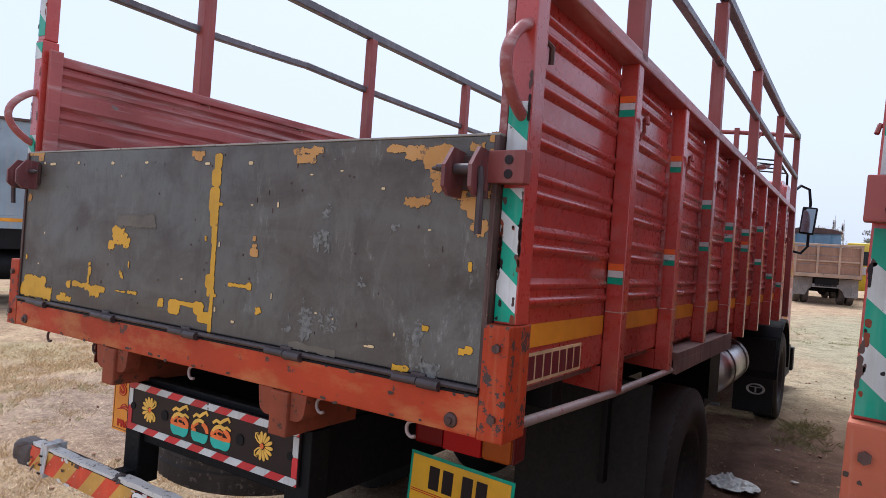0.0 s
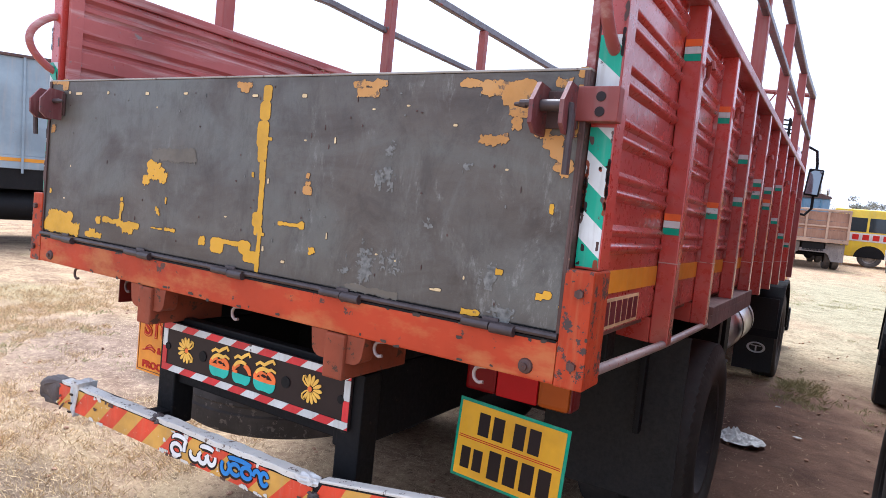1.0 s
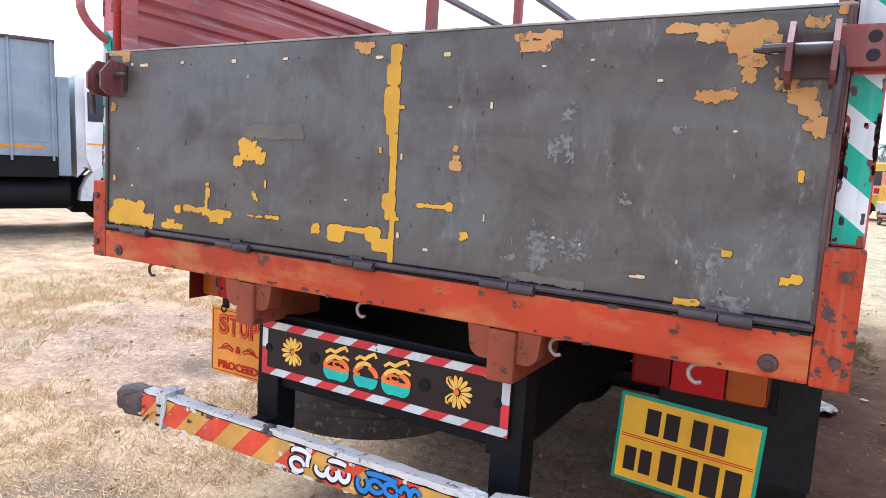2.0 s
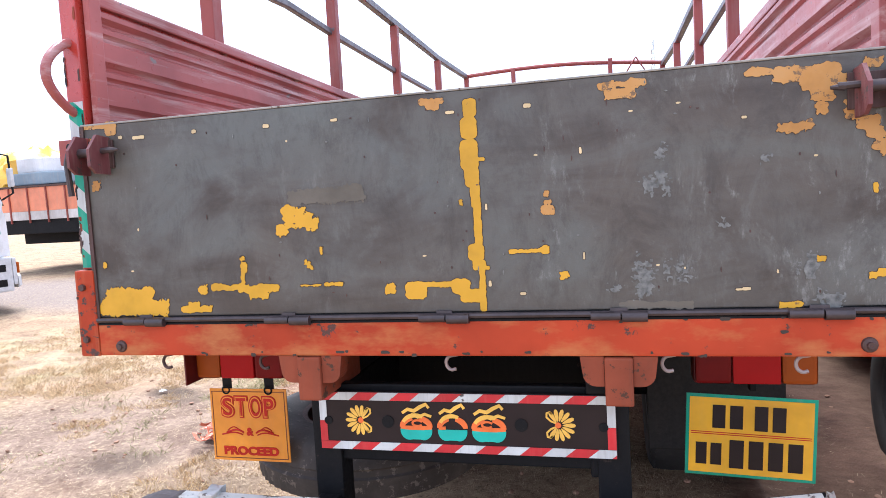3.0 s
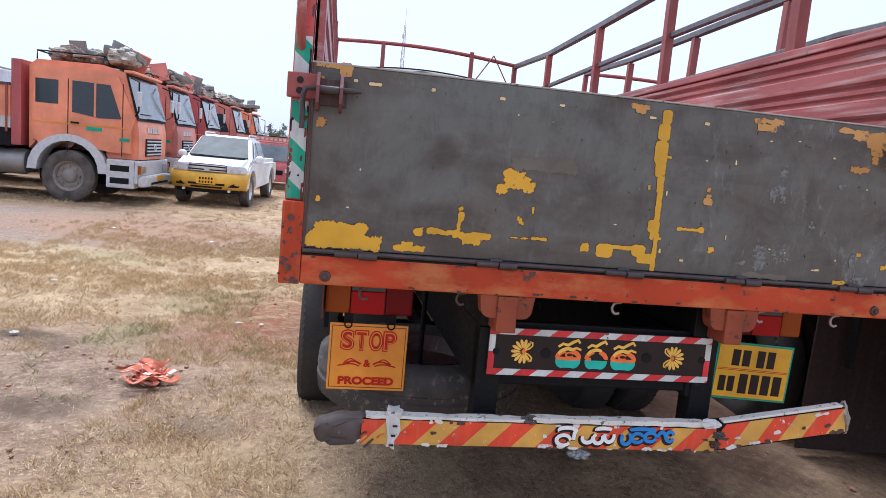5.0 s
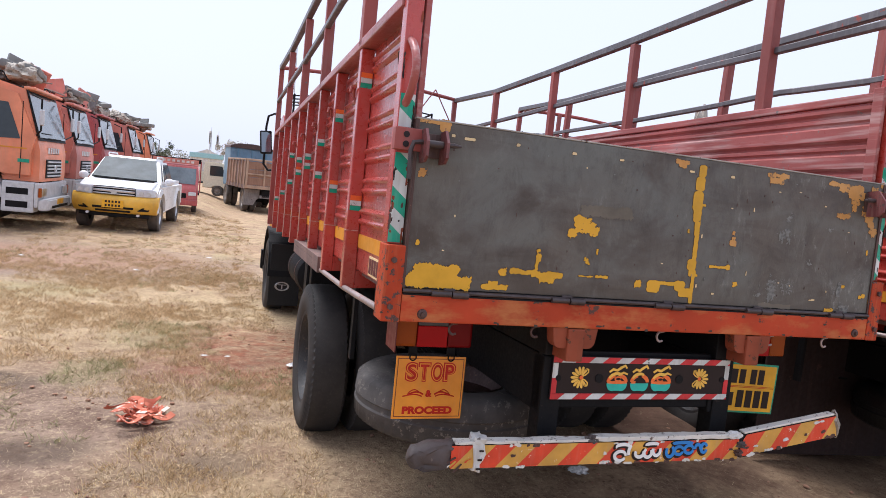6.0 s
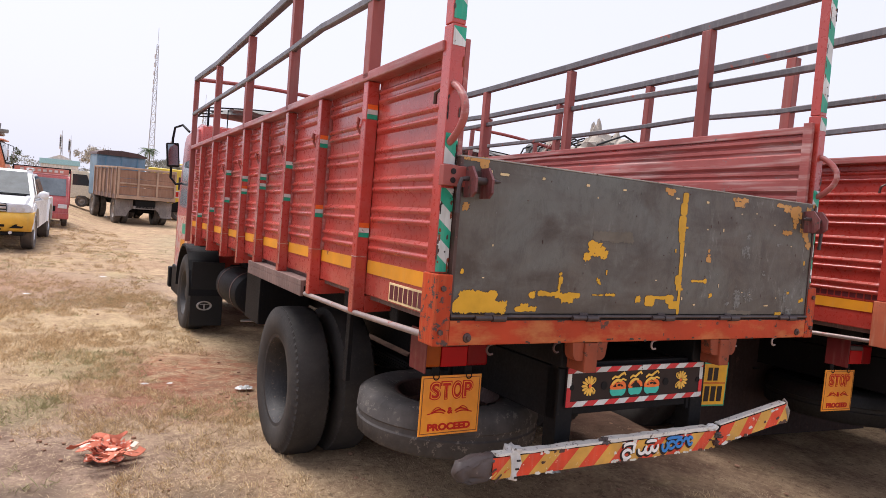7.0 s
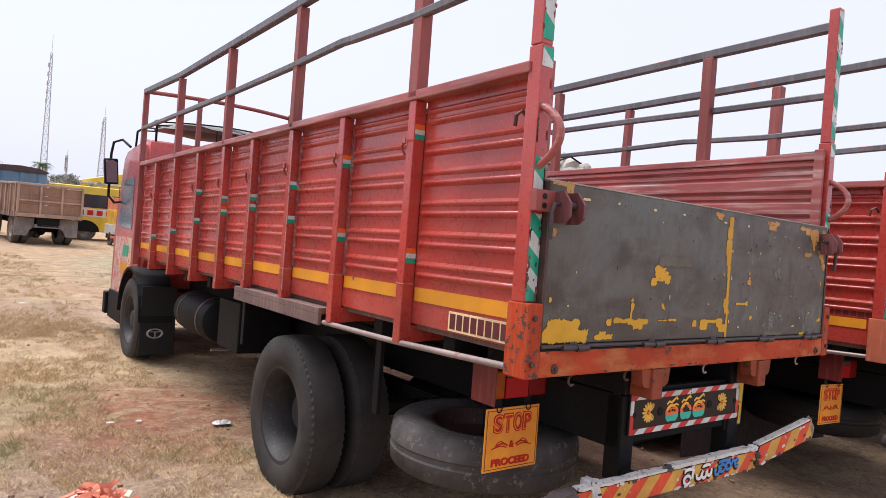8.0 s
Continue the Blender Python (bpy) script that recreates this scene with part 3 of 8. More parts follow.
def glyph(parent, x, z, w, h, y, kind):
    """A rounded painted sign: teal bowl, orange band, yellow crest."""
    rx, rz = w * 0.42, h * 0.27
    zc = z - h * 0.18
    bm = bmesh.new()
    bowl = [(x - rx * 1.12, zc - rz * 0.12)] + bow(x - rx * 0.5, zc - rz * 0.25, rx * 0.62, rz * 0.95, 190, 290, 6) + bow(x + rx * 0.5, zc - rz * 0.25, rx * 0.62, rz * 0.95, 250, 350, 6) + [(x + rx * 1.12, zc - rz * 0.12)]
    prism(bm, bowl, y - 0.002, y, 'y')
    part("letter_stroke", bm, TEAL, parent)
    bm = bmesh.new()
    stroke(bm, bow(x, zc, rx, rz * 0.95, 178, 105), h * 0.15, y)
    stroke(bm, bow(x, zc, rx, rz * 0.95, 2, 75), h * 0.15, y)
    stroke(bm, [(x - rx * 1.1, zc + rz * 0.02), (x - rx * 0.45, zc - rz * 0.02), (x + rx * 0.45, zc - rz * 0.02), (x + rx * 1.1, zc + rz * 0.02)] if kind else [(x - rx * 1.05, zc), (x - rx * 0.5, zc + 0.001)], h * 0.11, y - 0.0001)
    if kind:
        stroke(bm, bow(x + kind * rx * 0.1, zc + rz * 0.45, rx * 0.34, rz * 0.28, 20, 330), h * 0.06, y - 0.0002)
    part("letter_stroke", bm, INK_ORA, parent)
    bm = bmesh.new()
    stroke(bm, bow(x, zc + rz * 0.2, rx * 0.95, rz * 1.0, 160, 60), h * 0.11, y - 0.0003)
    top = z + h * 0.20
    stroke(bm, [(x - rx * 0.95, top), (x - rx * 0.55, top + h * 0.10), (x - rx * 0.1, top + h * 0.06), (x + rx * 0.3, top + h * 0.16), (x + rx * 0.75, top + h * 0.24), (x + rx * 0.95, top + h * 0.14)], h * 0.10, y - 0.0004)
    if kind:
        stroke(bm, [(x - rx * 0.3, top - h * 0.02), (x + rx * 0.15, top - h * 0.10), (x + rx * 0.65, top - h * 0.02), (x + rx * 1.1, top - h * 0.08)], h * 0.085, y - 0.0005)
    part("letter_stroke", bm, INK_YEL, parent)


def build_truck(m, detail=True):
    tr = thing("cargo_truck", "red open cargo truck with corrugated sides and closed grey tailgate", "truck", m, "parked red cargo trucks")
    # bed and chassis
    boxes("bed_floor", [(-1.09, 1.09, 0.02, FRONT_Y, 1.30, 1.345)], WOOD_GREY, tr, 0.004, "worn dark load floor")
    for s in (-1, 1):
        boxes("side_sill", [(s * 1.083 - 0.035, s * 1.083 + 0.035, 0.10, FRONT_Y, 1.326, 1.41)], RED, tr, 0.006)
        boxes("chassis_rail", [(s * 0.42 - 0.04, s * 0.42 + 0.04, 0.12, 8.2, 0.86, 1.10)], BLACK, tr, 0.008)
        boxes("bearer", [(s * 0.42 - 0.045, s * 0.42 + 0.045, 0.10, FRONT_Y, 1.105, 1.24)], BLACK, tr, 0.006)
    for y in (0.6, 1.2, 1.9, 2.6, 3.3, 4.0, 4.7, 5.4, 6.1):
        boxes("cross_bearer", [(-1.06, 1.06, y - 0.04, y + 0.04, 1.20, 1.295)], BLACK, tr, 0.006)
    bm = bmesh.new()
    rod(bm, (-0.95, 2.13, 0.58), (0.95, 2.13, 0.58), 0.075, 14)
    bmesh.ops.create_uvsphere(bm, u_segments=18, v_segments=12, radius=0.21, matrix=Matrix.Translation((0, 2.13, 0.58)))
    part("rear_axle", bm, BLACK, tr, smooth=True)
    for s in (-1, 1):
        bm = bmesh.new()
        for k in range(7):
            prism(bm, [(1.35 + k * 0.09, 0.80 - k * 0.018 + 0.002), (2.91 - k * 0.09, 0.80 - k * 0.018 + 0.002), (2.91 - k * 0.09, 0.815 - k * 0.018), (1.35 + k * 0.09, 0.815 - k * 0.018)], s * 0.47 - 0.035, s * 0.47 + 0.035, 'x')
        part("leaf_spring", bm, BLACK, tr)
        tyre("wheel", s * 1.05 - 0.125, s * 1.05 + 0.125, 2.13, 0.585, 0.485, tr, RIM, True, s, 64, True)
        tyre("wheel", s * 0.75 - 0.125, s * 0.75 + 0.125, 2.13, 0.585, 0.485, tr, RIM, True, -s)
        tyre("wheel", s * 1.03 - 0.12, s * 1.03 + 0.12, 6.62, 0.585, 0.48, tr, RIM, True, s)
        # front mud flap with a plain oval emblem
        bm = bmesh.new()
        cube(bm, s * 0.95 - 0.185, s * 0.95 + 0.185, 6.03, 6.045, 0.26, 1.02, 0.004)
        flap = part("mud_flap", bm, FLAP, tr, "black rubber mud flap with pale oval emblem")
        bm = bmesh.new()
        lathe(bm, [(0.0, 0.052), (-0.003, 0.055), (-0.003, 0.068), (0.0, 0.071)], (0, 0, 0), 'y', 28)
        cube(bm, -0.04, 0.04, -0.003, 0, 0.018, 0.028)
        cube(bm, -0.006, 0.006, -0.003, 0, -0.045, 0.02)
        bmesh.ops.scale(bm, vec=(1.25, 1, 0.8), verts=bm.verts)
        bmesh.ops.translate(bm, vec=(s * 0.975, 6.028, 0.50), verts=bm.verts)
        part("emblem", bm, CHROME, flap)
        # posts
        for i, y in enumerate(POSTS):
            z0 = 1.30 if i in (2, 3) else 1.235
            bm = bmesh.new()
            w = 0.028
            xo, xi = s * 1.18, s * 1.119
            top = 2.343
            cube(bm, min(xo, xi), max(xo, xi), y - w, y + w, z0, top, 0.004)
            post = part("side_post", bm, RED, tr)
            bm = bmesh.new()
            cube(bm, min(xi, xo + s * 0.0015), max(xi, xo + s * 0.0015), y - w - 0.0015, y + w, 1.505 - 0.012 * i, 1.5085 - 0.012 * i)
            part("weld_seam", bm, PALE_EDGE, post)
            if i > 1:
                bm = bmesh.new()
                cube(bm, min(xo - s * 0.004, xo + s * 0.001), max(xo - s * 0.004, xo + s * 0.001), y - w - 0.001, y - w + 0.003, z0 + 0.05, top - 0.01)
                part("worn_post_edge", bm, PALE_EDGE, post)
            flags = [LOW_FLAGS[i]] + ([HIGH_FLAGS[i]] if HIGH_FLAGS[i] else [])
            for zf in flags:
                for c, mt in enumerate((GREEN, WHITE_TAPE, ORANGE_TAPE)[:3 if i < 2 or (i == 4 and zf == flags[0]) else 2]):
                    bm = bmesh.new()
                    cube(bm, min(xo - s * 0.006, xo - s * 0.058), max(xo - s * 0.006, xo - s * 0.058), y - w - 0.002, y - w, zf - 0.035 + c * 0.0235, zf - 0.0125 + c * 0.0235)
                    part("reflector", bm, mt, post)
            bm = bmesh.new()
            sweep(bm, [(xo - s * 0.01, y + 0.05, 2.10 - 0.02 * i), (xo + s * 0.004, y + 0.06, 2.13 - 0.02 * i), (xo + s * 0.01, y + 0.03, 2.165 - 0.02 * i), (xo + s * 0.03, y + 0.0, 2.165 - 0.02 * i), (xo + s * 0.035, y - 0.01, 2.14 - 0.02 * i)], 0.007, 6)
            part("rope_hook", bm, CAGE, tr)
            # outrigger under the bed
            if i not in (2, 3):
                bm = bmesh.new()
                prism(bm, [(xi, 1.32), (s * 0.55, 1.32), (s * 0.55, 1.24), (s * 1.0, 1.245), (xi, 1.237)], y - 0.035, y + 0.075, 'y')
                part("outrigger", bm, RED, tr)
        bounds = [0.10] + list(POSTS) + [FRONT_Y]
        for a, b in zip(bounds, bounds[1:]):
            bm = bmesh.new()
            corrugated(bm, s * 1.118, s, a + (0.03 if a > 0.2 else 0), b - 0.03, 1.405, 2.346)
            part("side_panel", bm, RED, tr, smooth=True)
            bm = bmesh.new()
            cube(bm, min(s * 1.119, s * 1.123), max(s * 1.119, s * 1.123), a + 0.045, b - 0.045, 1.432, 1.494)
            part("yellow_band", bm, YELLOW, tr, "chrome yellow reflective band")
            # folded sheet edges beside the posts, between the ribs
            if b < FRONT_Y and a > 0.2:
                for yy in (b - 0.040, b - 0.055):
                    bm = bmesh.new()
                    cube(bm, min(s * 1.119, s * 1.131), max(s * 1.119, s * 1.131), yy - 0.0022, yy + 0.0022, 1.50, 2.31)
                    part("panel_fold", bm, RED_IN, tr)
        # top rail, sill rail
        bm = bmesh.new()
        cube(bm, min(s * 1.100, s * 1.187), max(s * 1.100, s * 1.187), 0.08, FRONT_Y, 2.344, 2.386, 0.006)
        for v in bm.verts:
            v.co.z += 0.012 * v.co.y / FRONT_Y * (-s)
        part("top_rail", bm, RED_IN, tr, "faded red side rail, paint worn along the edge")
        # inner skin rail seen from the rear
        bm = bmesh.new()
        corrugated(bm, s * 1.090, s, 0.05, FRONT_Y, 1.40, 2.325, 0.0)
        part("inner_panel", bm, RED_IN, tr, "dusty faded inner side sheet")
        # cage
        ups = [POSTS[0], POSTS[2], POSTS[4], POSTS[6]]
        for y in ups:
            w = 0.030 if y > 0.9 else 0.036
            ztop = (3.105 if y < 0.9 else 3.11) if s < 0 else (3.075 if y < 0.9 else 3.035)
            boxes("cage_upright", [(s * 1.157 - 0.03, s * 1.157 + 0.03, y - w, y + w, 2.355, ztop)], CAGE, tr, 0.005)
        boxes("cage_corner_post", [(s * 1.157 - 0.028, s * 1.157 + 0.028, FRONT_Y + 0.003, FRONT_Y + 0.06, 1.24, 3.225 if s < 0 else 3.16)], CAGE, tr, 0.005)
        # the two sides of the cage are bent differently
        zt = (3.155, 3.145, 3.138, 3.140, 3.145, 3.205) if s < 0 else (3.118, 3.103, 3.075, 3.060, 3.055, 3.130)
        bm = bmesh.new()
        flat_bar(bm, [(s * 1.165, y, z) for y, z in zip((0.06, 0.9, 2.25, 3.5, 4.95, FRONT_Y + 0.03), zt)], 0.05, 0.056)
        part("cage_top_rail", bm, PIPE, tr, "worn grey steel bar")
        zm = (2.745, 2.738, 2.760, 2.768, 2.755, 2.752, 2.768, 2.785) if s < 0 else (2.722, 2.722, 2.728, 2.728, 2.725, 2.715, 2.705, 2.700)
        bm = bmesh.new()
        flat_bar(bm, [(s * 1.172, y, z) for y, z in zip((0.06, 0.9, 1.46, 1.60, 2.25, 3.5, 4.95, FRONT_Y + 0.03), zm)], 0.036, 0.040)
        part("cage_mid_rail", bm, PIPE, tr, "worn grey steel bar")
        # rear corner column
        bm = bmesh.new()
        cube(bm, min(s * 1.119, s * 1.178), max(s * 1.119, s * 1.178), 0.028, 0.095, 1.509, 2.44, 0.004)
        col = part("corner_column", bm, RED, tr, "red corner column with green and white chevron tape")
        bm = bmesh.new()
        cube(bm, min(s * 1.121, s * 1.179), max(s * 1.121, s * 1.179), 0.034, 0.09, 2.442, 3.21, 0.004)
        ucol = part("upper_column", bm, RED, tr)
        for (z0, z1, first, xa, xb, yf) in ((1.515, 1.83, 0, 1.121, 1.174, 0.0258), (1.92, 2.035, 1, 1.121, 1.174, 0.0258), (2.36, 2.43, 1, 1.121, 1.174, 0.0258)):
            striped(col, "chevron_tape", min(s * xa, s * xb), max(s * xa, s * xb), z0, z1, yf, (GREEN, WHITE_TAPE), 0.066, 0.85, flip=-1, first=first)
        striped(ucol, "chevron_tape", min(s * 1.122, s * 1.174), max(s * 1.122, s * 1.174), 2.46, 3.19, 0.0318, (GREEN, WHITE_TAPE), 0.10, 0.85, flip=-1)
        rc = random.Random(17 + s)
        for k in range(22):
            low = k < 14
            bm = bmesh.new()
            ex, zc = rc.choice((1.1235, 1.1245, 1.1735)), rc.uniform(1.53, 2.38) if low else rc.uniform(2.5, 3.1)
            ragged(bm, s * (ex if low else ex + 0.002), zc, rc.uniform(0.005, 0.009), rc.uniform(0.03, 0.12), 0.0254 if low else 0.0312, k * 3.7 + s, 0.0035, 0.7)
            if len(bm.faces):
                part("edge_rust", bm, (STEEL_DARK, RUST_RED, INK_BLACK)[k % 3], col if low else ucol)
            else:
                bm.free()
        for k in range(22):
            low = k < 13
            ex = rc.choice((1.125, 1.126, 1.128, 1.134, 1.142, 1.155, 1.168, 1.170))
            bm = bmesh.new()
            ragged(bm, s * ex, rc.uniform(1.52, 1.82) if low else rc.uniform(2.5, 3.1), rc.uniform(0.004, 0.013), rc.uniform(0.005, 0.020), 0.02565 if low else 0.0314, k * 2.3 + s, 0.003, 0.5)
            if len(bm.faces):
                part("chip", bm, (INK_BLACK, STEEL_DARK, RUST_RED)[k % 3], col if low else ucol)
            else:
                bm.free()
        boxes("column_flange", [(min(s * 1.085, s * 1.107), max(s * 1.085, s * 1.107), 0.048, 0.10, 1.36, 2.40)], RED_IN, tr, 0.003)
        # lower bracket of the column
        bm = bmesh.new()
        cube(bm, min(s * 1.112, s * 1.181), max(s * 1.112, s * 1.181), -0.006, 0.11, 1.236, 1.508, 0.005)
        brk = part("corner_bracket", bm, CHIPPED, tr, "chipped orange-red corner bracket")
        for zz in (1.29, 1.455):
            bm = bmesh.new()
            rod(bm, (s * 1.152, -0.016, zz), (s * 1.152, -0.005, zz), 0.011, 6)
            part("bolt", bm, STEEL_DARK, brk)
        # lug with two holes and the bent grab bar
        bm = bmesh.new()
        cube(bm, min(s * 1.085, s * 1.19), max(s * 1.085, s * 1.19), -0.010, 0.027, 1.838, 1.915, 0.003)
        lug = part("latch_lug", bm, CAGE, tr)
        for zz in (1.859, 1.892):
            bm = bmesh.new()
            rod(bm, (s * 1.15, -0.0125, zz), (s * 1.15, -0.0095, zz), 0.011, 12)
            part("hole", bm, INK_BLACK, lug)
        bm = bmesh.new()
        arc = [(s * 1.155, 0.045 - 0.115 * math.sin(math.pi * k / 14) ** 0.75, 1.995 + 0.23 * k / 14) for k in range(15)]
        sweep(bm, arc, 0.0145, 10)
        part("grab_bar", bm, RED_IN, tr, "bent steel grab bar", smooth=True)
        bm = bmesh.new()
        sweep(bm, [(s * 1.125, 0.13, 2.19), (s * 1.15, 0.14, 2.215), (s * 1.16, 0.16, 2.20), (s * 1.155, 0.17, 2.16)], 0.008, 6)
        part("rope_hook", bm, STEEL_DARK, tr)
        # guard pipe and shelf above the rear wheel
        bm = bmesh.new()
        sweep(bm, [(s * 1.165, 0.06, 1.265), (s * 1.165, 0.85, 1.235), (s * 1.165, 1.60, 1.225)], 0.0135, 10)
        part("side_guard_pipe", bm, PALE_PIPE, tr, smooth=True)
        boxes("wheel_shelf", [(min(s * 0.90, s * 1.185), max(s * 0.90, s * 1.185), 1.63, 3.0, 1.265, 1.30), (min(s * 1.165, s * 1.185), max(s * 1.165, s * 1.185), 1.63, 3.0, 1.205, 1.2648)], WOOD_GREY, tr, 0.003, "weathered shelf above the rear wheel")
        boxes("flap_hanger", [(s * 1.02 - 0.012, s * 1.02 + 0.012, 1.20, 1.25, 0.80, 1.20)], BLACK, tr, 0.003)
        boxes("flap_hanger", [(s * 1.04 - 0.012, s * 1.04 + 0.012, 3.12, 3.17, 0.85, 1.22)], BLACK, tr, 0.003)
        # fuel tank
        bm = bmesh.new()
        lathe(bm, [(0.0, 0.001), (0.0, 0.15), (0.02, 0.19), (0.05, 0.20), (0.95, 0.20), (0.98, 0.19), (1.0, 0.15), (1.0, 0.001)], (s * 0.80, 4.30, 0.86), 'y', 28)
        tank = part("tank", bm, BLACK if s < 0 else CHROME, tr, "cylindrical tank under the bed", smooth=True)
        for yy in (4.5, 5.1):
            bm = bmesh.new()
            lathe(bm, [(yy - 0.02, 0.203), (yy - 0.018, 0.206), (yy + 0.018, 0.206), (yy + 0.02, 0.203)], (s * 0.80, 0, 0.86), 'y', 28)
            part("tank_strap", bm, STEEL_DARK, tank)
        bm = bmesh.new()
        sweep(bm, [(s * 0.62, 4.12, 0.64), (s * 0.96, 4.12, 0.64)], 0.012, 8)
        part("air_pipe", bm, CHROME, tr)
        boxes("battery_box", [(s * 0.75 - 0.22, s * 0.75 + 0.22, 3.45, 3.95, 0.72, 1.12)], BLACK, tr, 0.01)
    # tailgate
    boxes("tailgate_sheet", [(-1.112, 1.112, 0.004, 0.040, 1.360, 1.952)], GATE, tr, 0.003, "dark grey-green tailgate sheet, scuffed, old yellow paint showing")
    boxes("tailgate_top_edge", [(-1.1165, 1.1165, 0.002, 0.046, 1.9525, 1.9585)], WORN_EDGE, tr, 0.002, "bare worn steel top edge")
    for s in (-1, 1):
        boxes("tailgate_side_edge", [(min(s * 1.1125, s * 1.1175), max(s * 1.1125, s * 1.1175), -0.002, 0.042, 1.356, 1.952), (min(s * 1.1035, s * 1.1123), max(s * 1.1035, s * 1.1123), -0.002, 0.0035, 1.356, 1.952)], STEEL_DARK, tr, 0.001)
    # old yellow paint showing through: each flake is a torn union of rectangles (x0, x1, z0, z1)
    stripe_flakes = (
       
        ((0.089, 0.125, 1.878, 1.928), (0.08, 0.125, 1.823, 1.881), (0.076, 0.125, 1.74, 1.823), (0.085, 0.125, 1.695, 1.748), (0.098, 0.125, 1.64, 1.706), (0.104, 0.125, 1.539, 1.648), (0.084, 0.129, 1.497, 1.544), (0.095, 0.13, 1.472, 1.501), (0.111, 0.128, 1.361, 1.481), (0.116, 0.142, 1.763, 1.772), (0.123, 0.14, 1.473, 1.481),),
        ((-0.099, -0.036, 1.398, 1.445), (-0.04, 0.039, 1.429, 1.443), (0.034, 0.085, 1.408, 1.452), (0.057, 0.128, 1.385, 1.421),), ((-0.156, -0.127, 1.414, 1.444),),)
    left_flakes = (
        ((-0.459, -0.388, 1.634, 1.669), (-0.45, -0.361, 1.609, 1.652), (-0.476, -0.437, 1.588, 1.619), (-0.387, -0.345, 1.605, 1.636),),
        ((-1.077, -0.905, 1.395, 1.449), (-1.102, -0.853, 1.363, 1.413),), ((-1.109, -1.086, 1.367, 1.4),), ((-0.81, -0.707, 1.369, 1.39), (-0.786, -0.745, 1.386, 1.402),),
        ((-0.703, -0.599, 1.435, 1.452), (-0.617, -0.481, 1.425, 1.447), (-0.58, -0.517, 1.407, 1.433),),
        ((-0.599, -0.584, 1.519, 1.535), (-0.6, -0.58, 1.486, 1.519), (-0.603, -0.59, 1.451, 1.489),), ((-0.746, -0.718, 1.428, 1.449),), ((-0.415, -0.348, 1.44, 1.445),),
        ((-0.341, -0.281, 1.439, 1.451),), ((-0.395, -0.37, 1.487, 1.514),), ((-0.346, -0.338, 1.529, 1.553),), ((-1.076, -1.064, 1.513, 1.531),),)
    right_flakes = (
        ((1.054, 1.063, 1.626, 1.649),), ((0.929, 0.953, 1.466, 1.484),), ((1.042, 1.062, 1.425, 1.442), (1.059, 1.08, 1.428, 1.449),), ((0.847, 0.902, 1.358, 1.373),),
        ((1.104, 1.117, 1.386, 1.421),), ((1.107, 1.116, 1.536, 1.555),), ((0.326, 0.347, 1.44, 1.463),), ((0.067, 0.077, 1.647, 1.664),),
        ((0.195, 0.283, 1.514, 1.524), (0.279, 0.3, 1.509, 1.532),),)
    top_flakes = (
        ((-1.029, -0.987, 1.915, 1.96), (-1.11, -1.026, 1.942, 1.956),), ((-1.108, -1.075, 1.9, 1.913),), ((-0.029, 0.038, 1.922, 1.937), (-0.012, 0.027, 1.907, 1.926),),
        ((0.438, 0.559, 1.918, 1.937), (0.455, 0.528, 1.893, 1.921),),
        ((0.781, 0.871, 1.915, 1.936), (0.841, 0.989, 1.896, 1.934), (0.901, 1.001, 1.871, 1.905), (0.924, 0.976, 1.846, 1.877),), ((0.933, 0.959, 1.819, 1.844),),
        ((0.996, 1.035, 1.812, 1.85),), ((0.851, 0.931, 1.779, 1.802),),)
    corner_flakes = (
        ((0.995, 1.031, 1.798, 1.82), (1.022, 1.068, 1.775, 1.807), (1.042, 1.077, 1.748, 1.78), (1.052, 1.101, 1.725, 1.751), (1.071, 1.093, 1.708, 1.728),),
        ((1.036, 1.076, 1.915, 1.936),), ((1.09, 1.104, 1.799, 1.92),), ((1.09, 1.113, 1.938, 1.956),), ((-1.091, -1.06, 1.752, 1.78),),
        ((0.282, 0.319, 1.612, 1.636), (0.292, 0.313, 1.64, 1.653),), ((0.295, 0.306, 1.659, 1.673),),)
    pale_chips = (
        ((-0.983, -0.969, 1.905, 1.915),), ((-0.933, -0.891, 1.9, 1.91),), ((-0.729, -0.714, 1.903, 1.914),), ((-0.496, -0.478, 1.9, 1.91),), ((-0.289, -0.268, 1.9, 1.908),),
        ((0.041, 0.066, 1.893, 1.901),), ((0.25, 0.269, 1.891, 1.901),), ((0.387, 0.393, 1.763, 1.781),), ((0.386, 0.392, 1.491, 1.511),), ((0.136, 0.142, 1.632, 1.649),),
        ((0.219, 0.235, 1.402, 1.41),), ((0.136, 0.144, 1.428, 1.443),), ((0.765, 0.785, 1.403, 1.41),), ((0.772, 0.786, 1.819, 1.827),), ((0.75, 0.777, 1.403, 1.408),),)
    scuffs = (
        ((0.535, 0.592, 1.66, 1.689),), ((0.575, 0.59, 1.738, 1.76),), ((0.521, 0.552, 1.399, 1.488),), ((0.601, 0.626, 1.441, 1.47),), ((0.626, 0.654, 1.452, 1.468),),
        ((0.712, 0.745, 1.561, 1.573),), ((0.934, 0.975, 1.354, 1.389),), ((0.906, 0.928, 1.432, 1.503),), ((0.799, 0.829, 1.717, 1.726),), ((0.447, 0.479, 1.409, 1.42),),)
    stains = (
        ((0.472, 0.656, 1.361, 1.381),), ((-0.434, -0.2, 1.675, 1.719),),)
